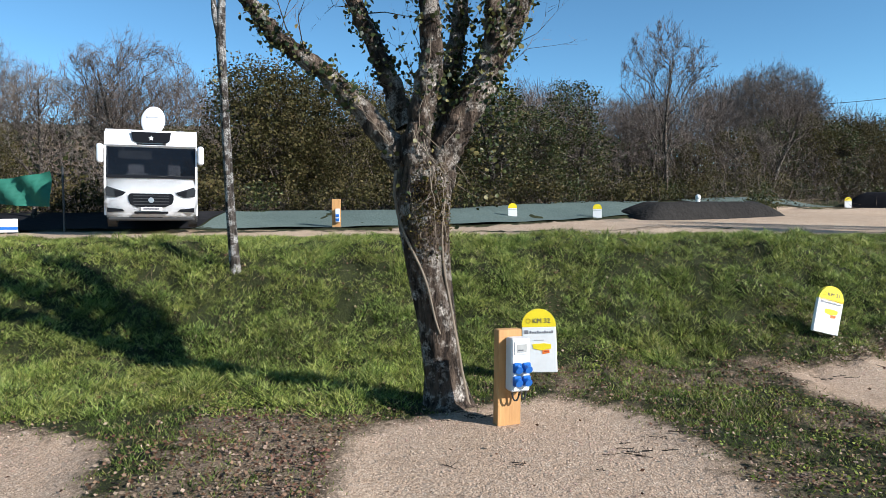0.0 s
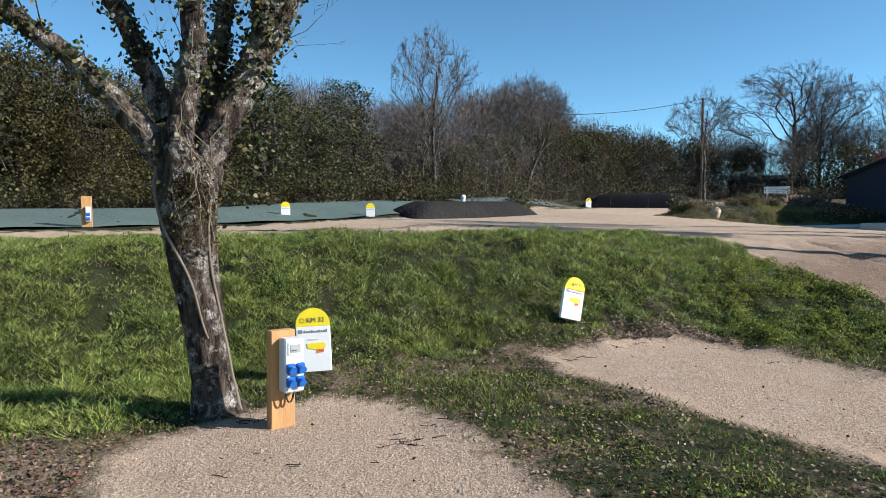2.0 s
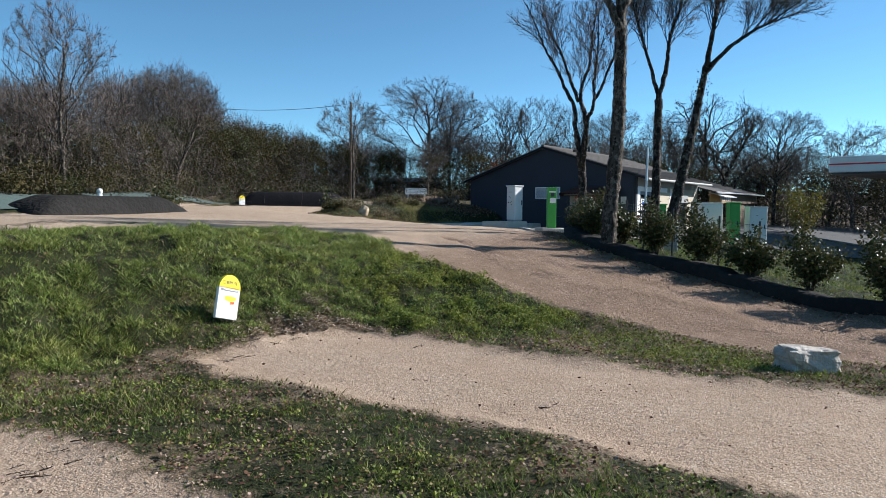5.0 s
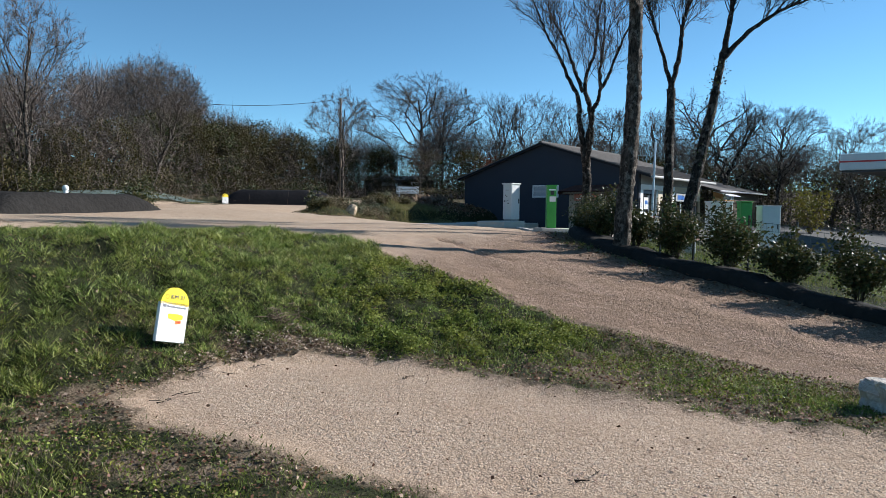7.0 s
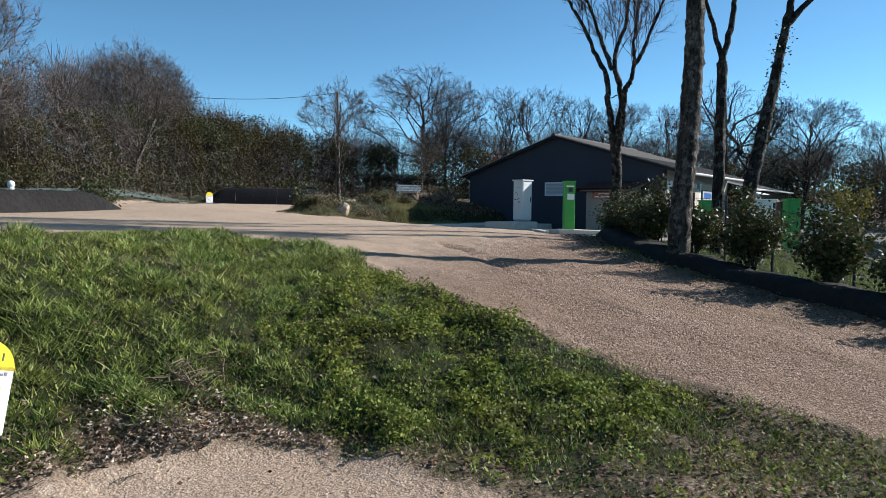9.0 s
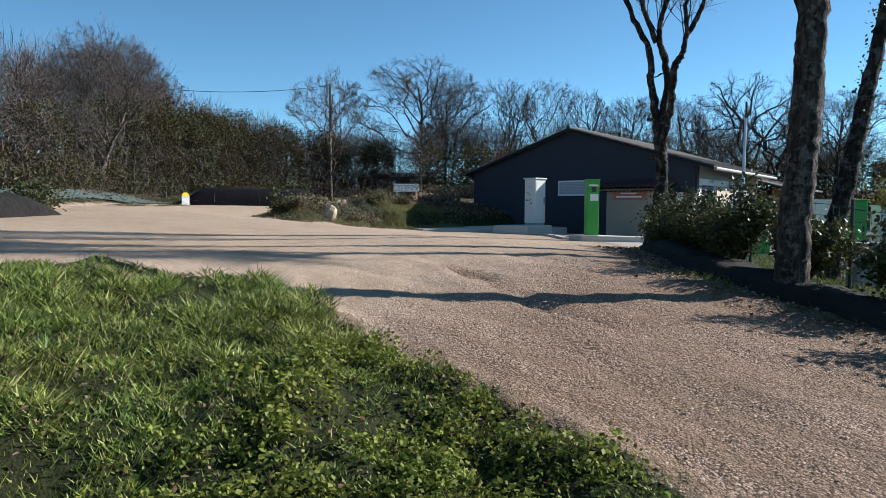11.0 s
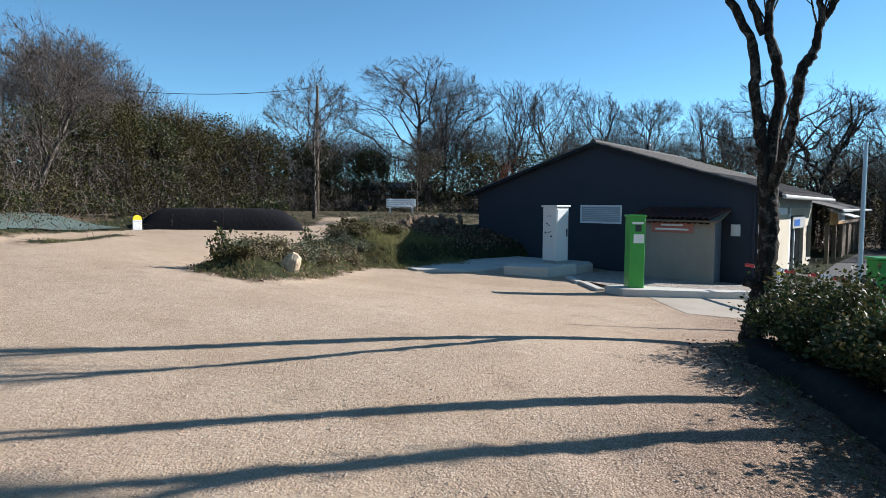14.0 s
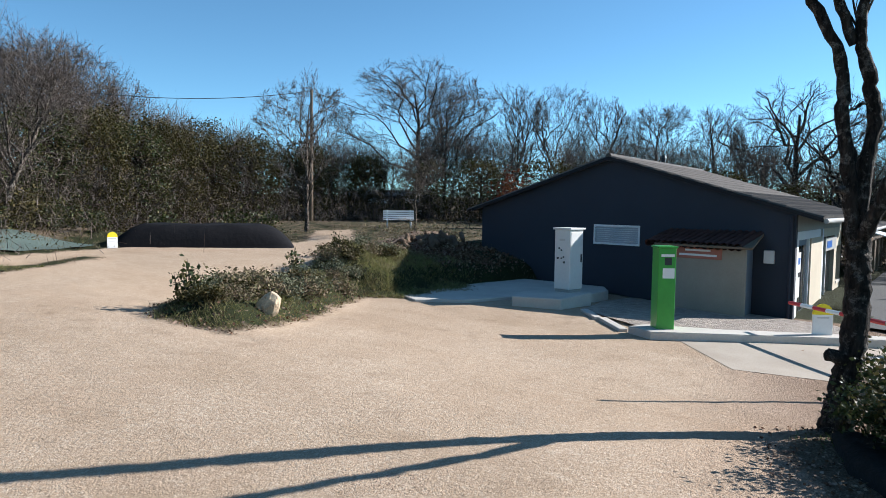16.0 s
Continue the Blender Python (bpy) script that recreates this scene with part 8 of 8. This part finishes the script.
    ob = leaf_cloud("fallen_leaves", np.column_stack([x, y, surface(x, y, d) + 0.015 + 0.03 * rng.random(len(x))]), 0.06, "litter", None, rng, long=1.5, flat=0.4)
    tagged(ob, "brown leaf mulch round the rim of the planted island", "leaf litter", kind="stuff")
    # loose stones
    x, y, d, b = scatter(rng, 90000, -4, 16.5, 2.0, 17)
    ok = (d > -0.15) & (rng.random(len(x)) < 0.75)
    x, y, d = x[ok], y[ok], d[ok]
    n = len(x)
    s = 0.005 + 0.008 * rng.random(n) ** 2.5
    octa = np.array([(1, 0, 0), (0, 1, 0), (-1, 0, 0), (0, -1, 0), (0, 0, 0.8), (0, 0, -0.4)])
    jit = 1 + 0.5 * (rng.random((n, 6, 1)) - 0.5)
    a = rng.random(n) * 6.283
    ca, sa = np.cos(a)[:, None], np.sin(a)[:, None]
    v = octa[None] * jit * s[:, None, None] * np.stack([0.8 + 0.8 * rng.random(n), np.ones(n), np.ones(n)], 1)[:, None, :]
    vx, vy = v[:, :, 0] * ca - v[:, :, 1] * sa, v[:, :, 0] * sa + v[:, :, 1] * ca
    v = np.stack([vx, vy, v[:, :, 2]], -1) + np.column_stack([x, y, surface(x, y, d) + 0.003])[:, None, :]
    f = np.array([(0, 1, 4), (1, 2, 4), (2, 3, 4), (3, 0, 4)])
    ob = from_arrays("loose_gravel", v.reshape(-1, 3), (np.arange(n)[:, None, None] * 6 + f[None]).reshape(-1, 3), "stones")
    tagged(ob, "loose buff and grey gravel stones", "gravel", kind="stuff")


def twigs():
    """Dry twigs blown onto the pads and a bundle of them at the bank's foot."""
    rng = np.random.default_rng(27)
    tb = Tubes()

    def stick(x, y, a, L, r):
        n = 6
        p = np.stack([x + np.cos(a) * L * np.linspace(-0.5, 0.5, n), y + np.sin(a) * L * np.linspace(-0.5, 0.5, n)], 1) + rng.normal(size=(n, 2)) * L * 0.03
        z = np.array([float(surface(np.array([q[0]]), np.array([q[1]]), inside_gravel(np.array([q[0]]), np.array([q[1]])))[0]) for q in p])
        tb.add(np.column_stack([p, z + r + 0.02 * rng.random()]), np.linspace(r, r * 0.5, n), 4)
        for _ in range(3):
            k = rng.integers(1, n - 1)
            e = p[k] + rng.normal(size=2) * L * 0.15
            tb.add([(p[k][0], p[k][1], z[k] + r), (e[0], e[1], z[k] + 0.01 + 0.04 * rng.random())], (r * 0.6, r * 0.3), 3)
    for x, y, n, s in ((1.36, 5.62, 7, 0.22), (0.27, 6.66, 7, 0.25), (1.75, 5.97, 5, 0.2), (0.89, 5.29, 4, 0.4), (6.7, 7.07, 3, 0.06), (4.36, 8.03, 8, 0.25), (5.6, 4.03, 3, 0.08), (-2.0, 5.0, 6, 0.5), (5.5, 8.6, 14, 0.4), (6.6, 8.9, 12, 0.4)):
        for _ in range(n):
            stick(x + rng.normal() * s, y + rng.normal() * s * 0.3, 0.35 * rng.normal() - 0.2, 0.06 + 0.12 * rng.random(), 0.003 + 0.003 * rng.random())
    ob = tb.made("fallen_twigs", "bark_dark")
    tagged(ob, "dark dry twigs scattered on gravel and soil", "twigs", kind="stuff")
    t2 = Tubes()
    for _ in range(46):
        c = np.array([6.6 + 0.13 * rng.normal(), 9.31 + 0.1 * rng.normal(), 0.0])
        c[2] = float(land(c[0], c[1])) + 0.06 + 0.1 * rng.random()
        d = rng.normal(size=3) * [1, 1, 0.45]
        d *= (0.09 + 0.09 * rng.random()) / np.linalg.norm(d)
        t2.add([c - d, c + rng.normal(size=3) * 0.025, c + d], (0.004, 0.006, 0.003), 4)
    ob = t2.made("brush_pile", "old_wood")
    tagged(ob, "small bundle of pale dry twigs on the bank", "twigs", kind="stuff")


lawns()
twigs()
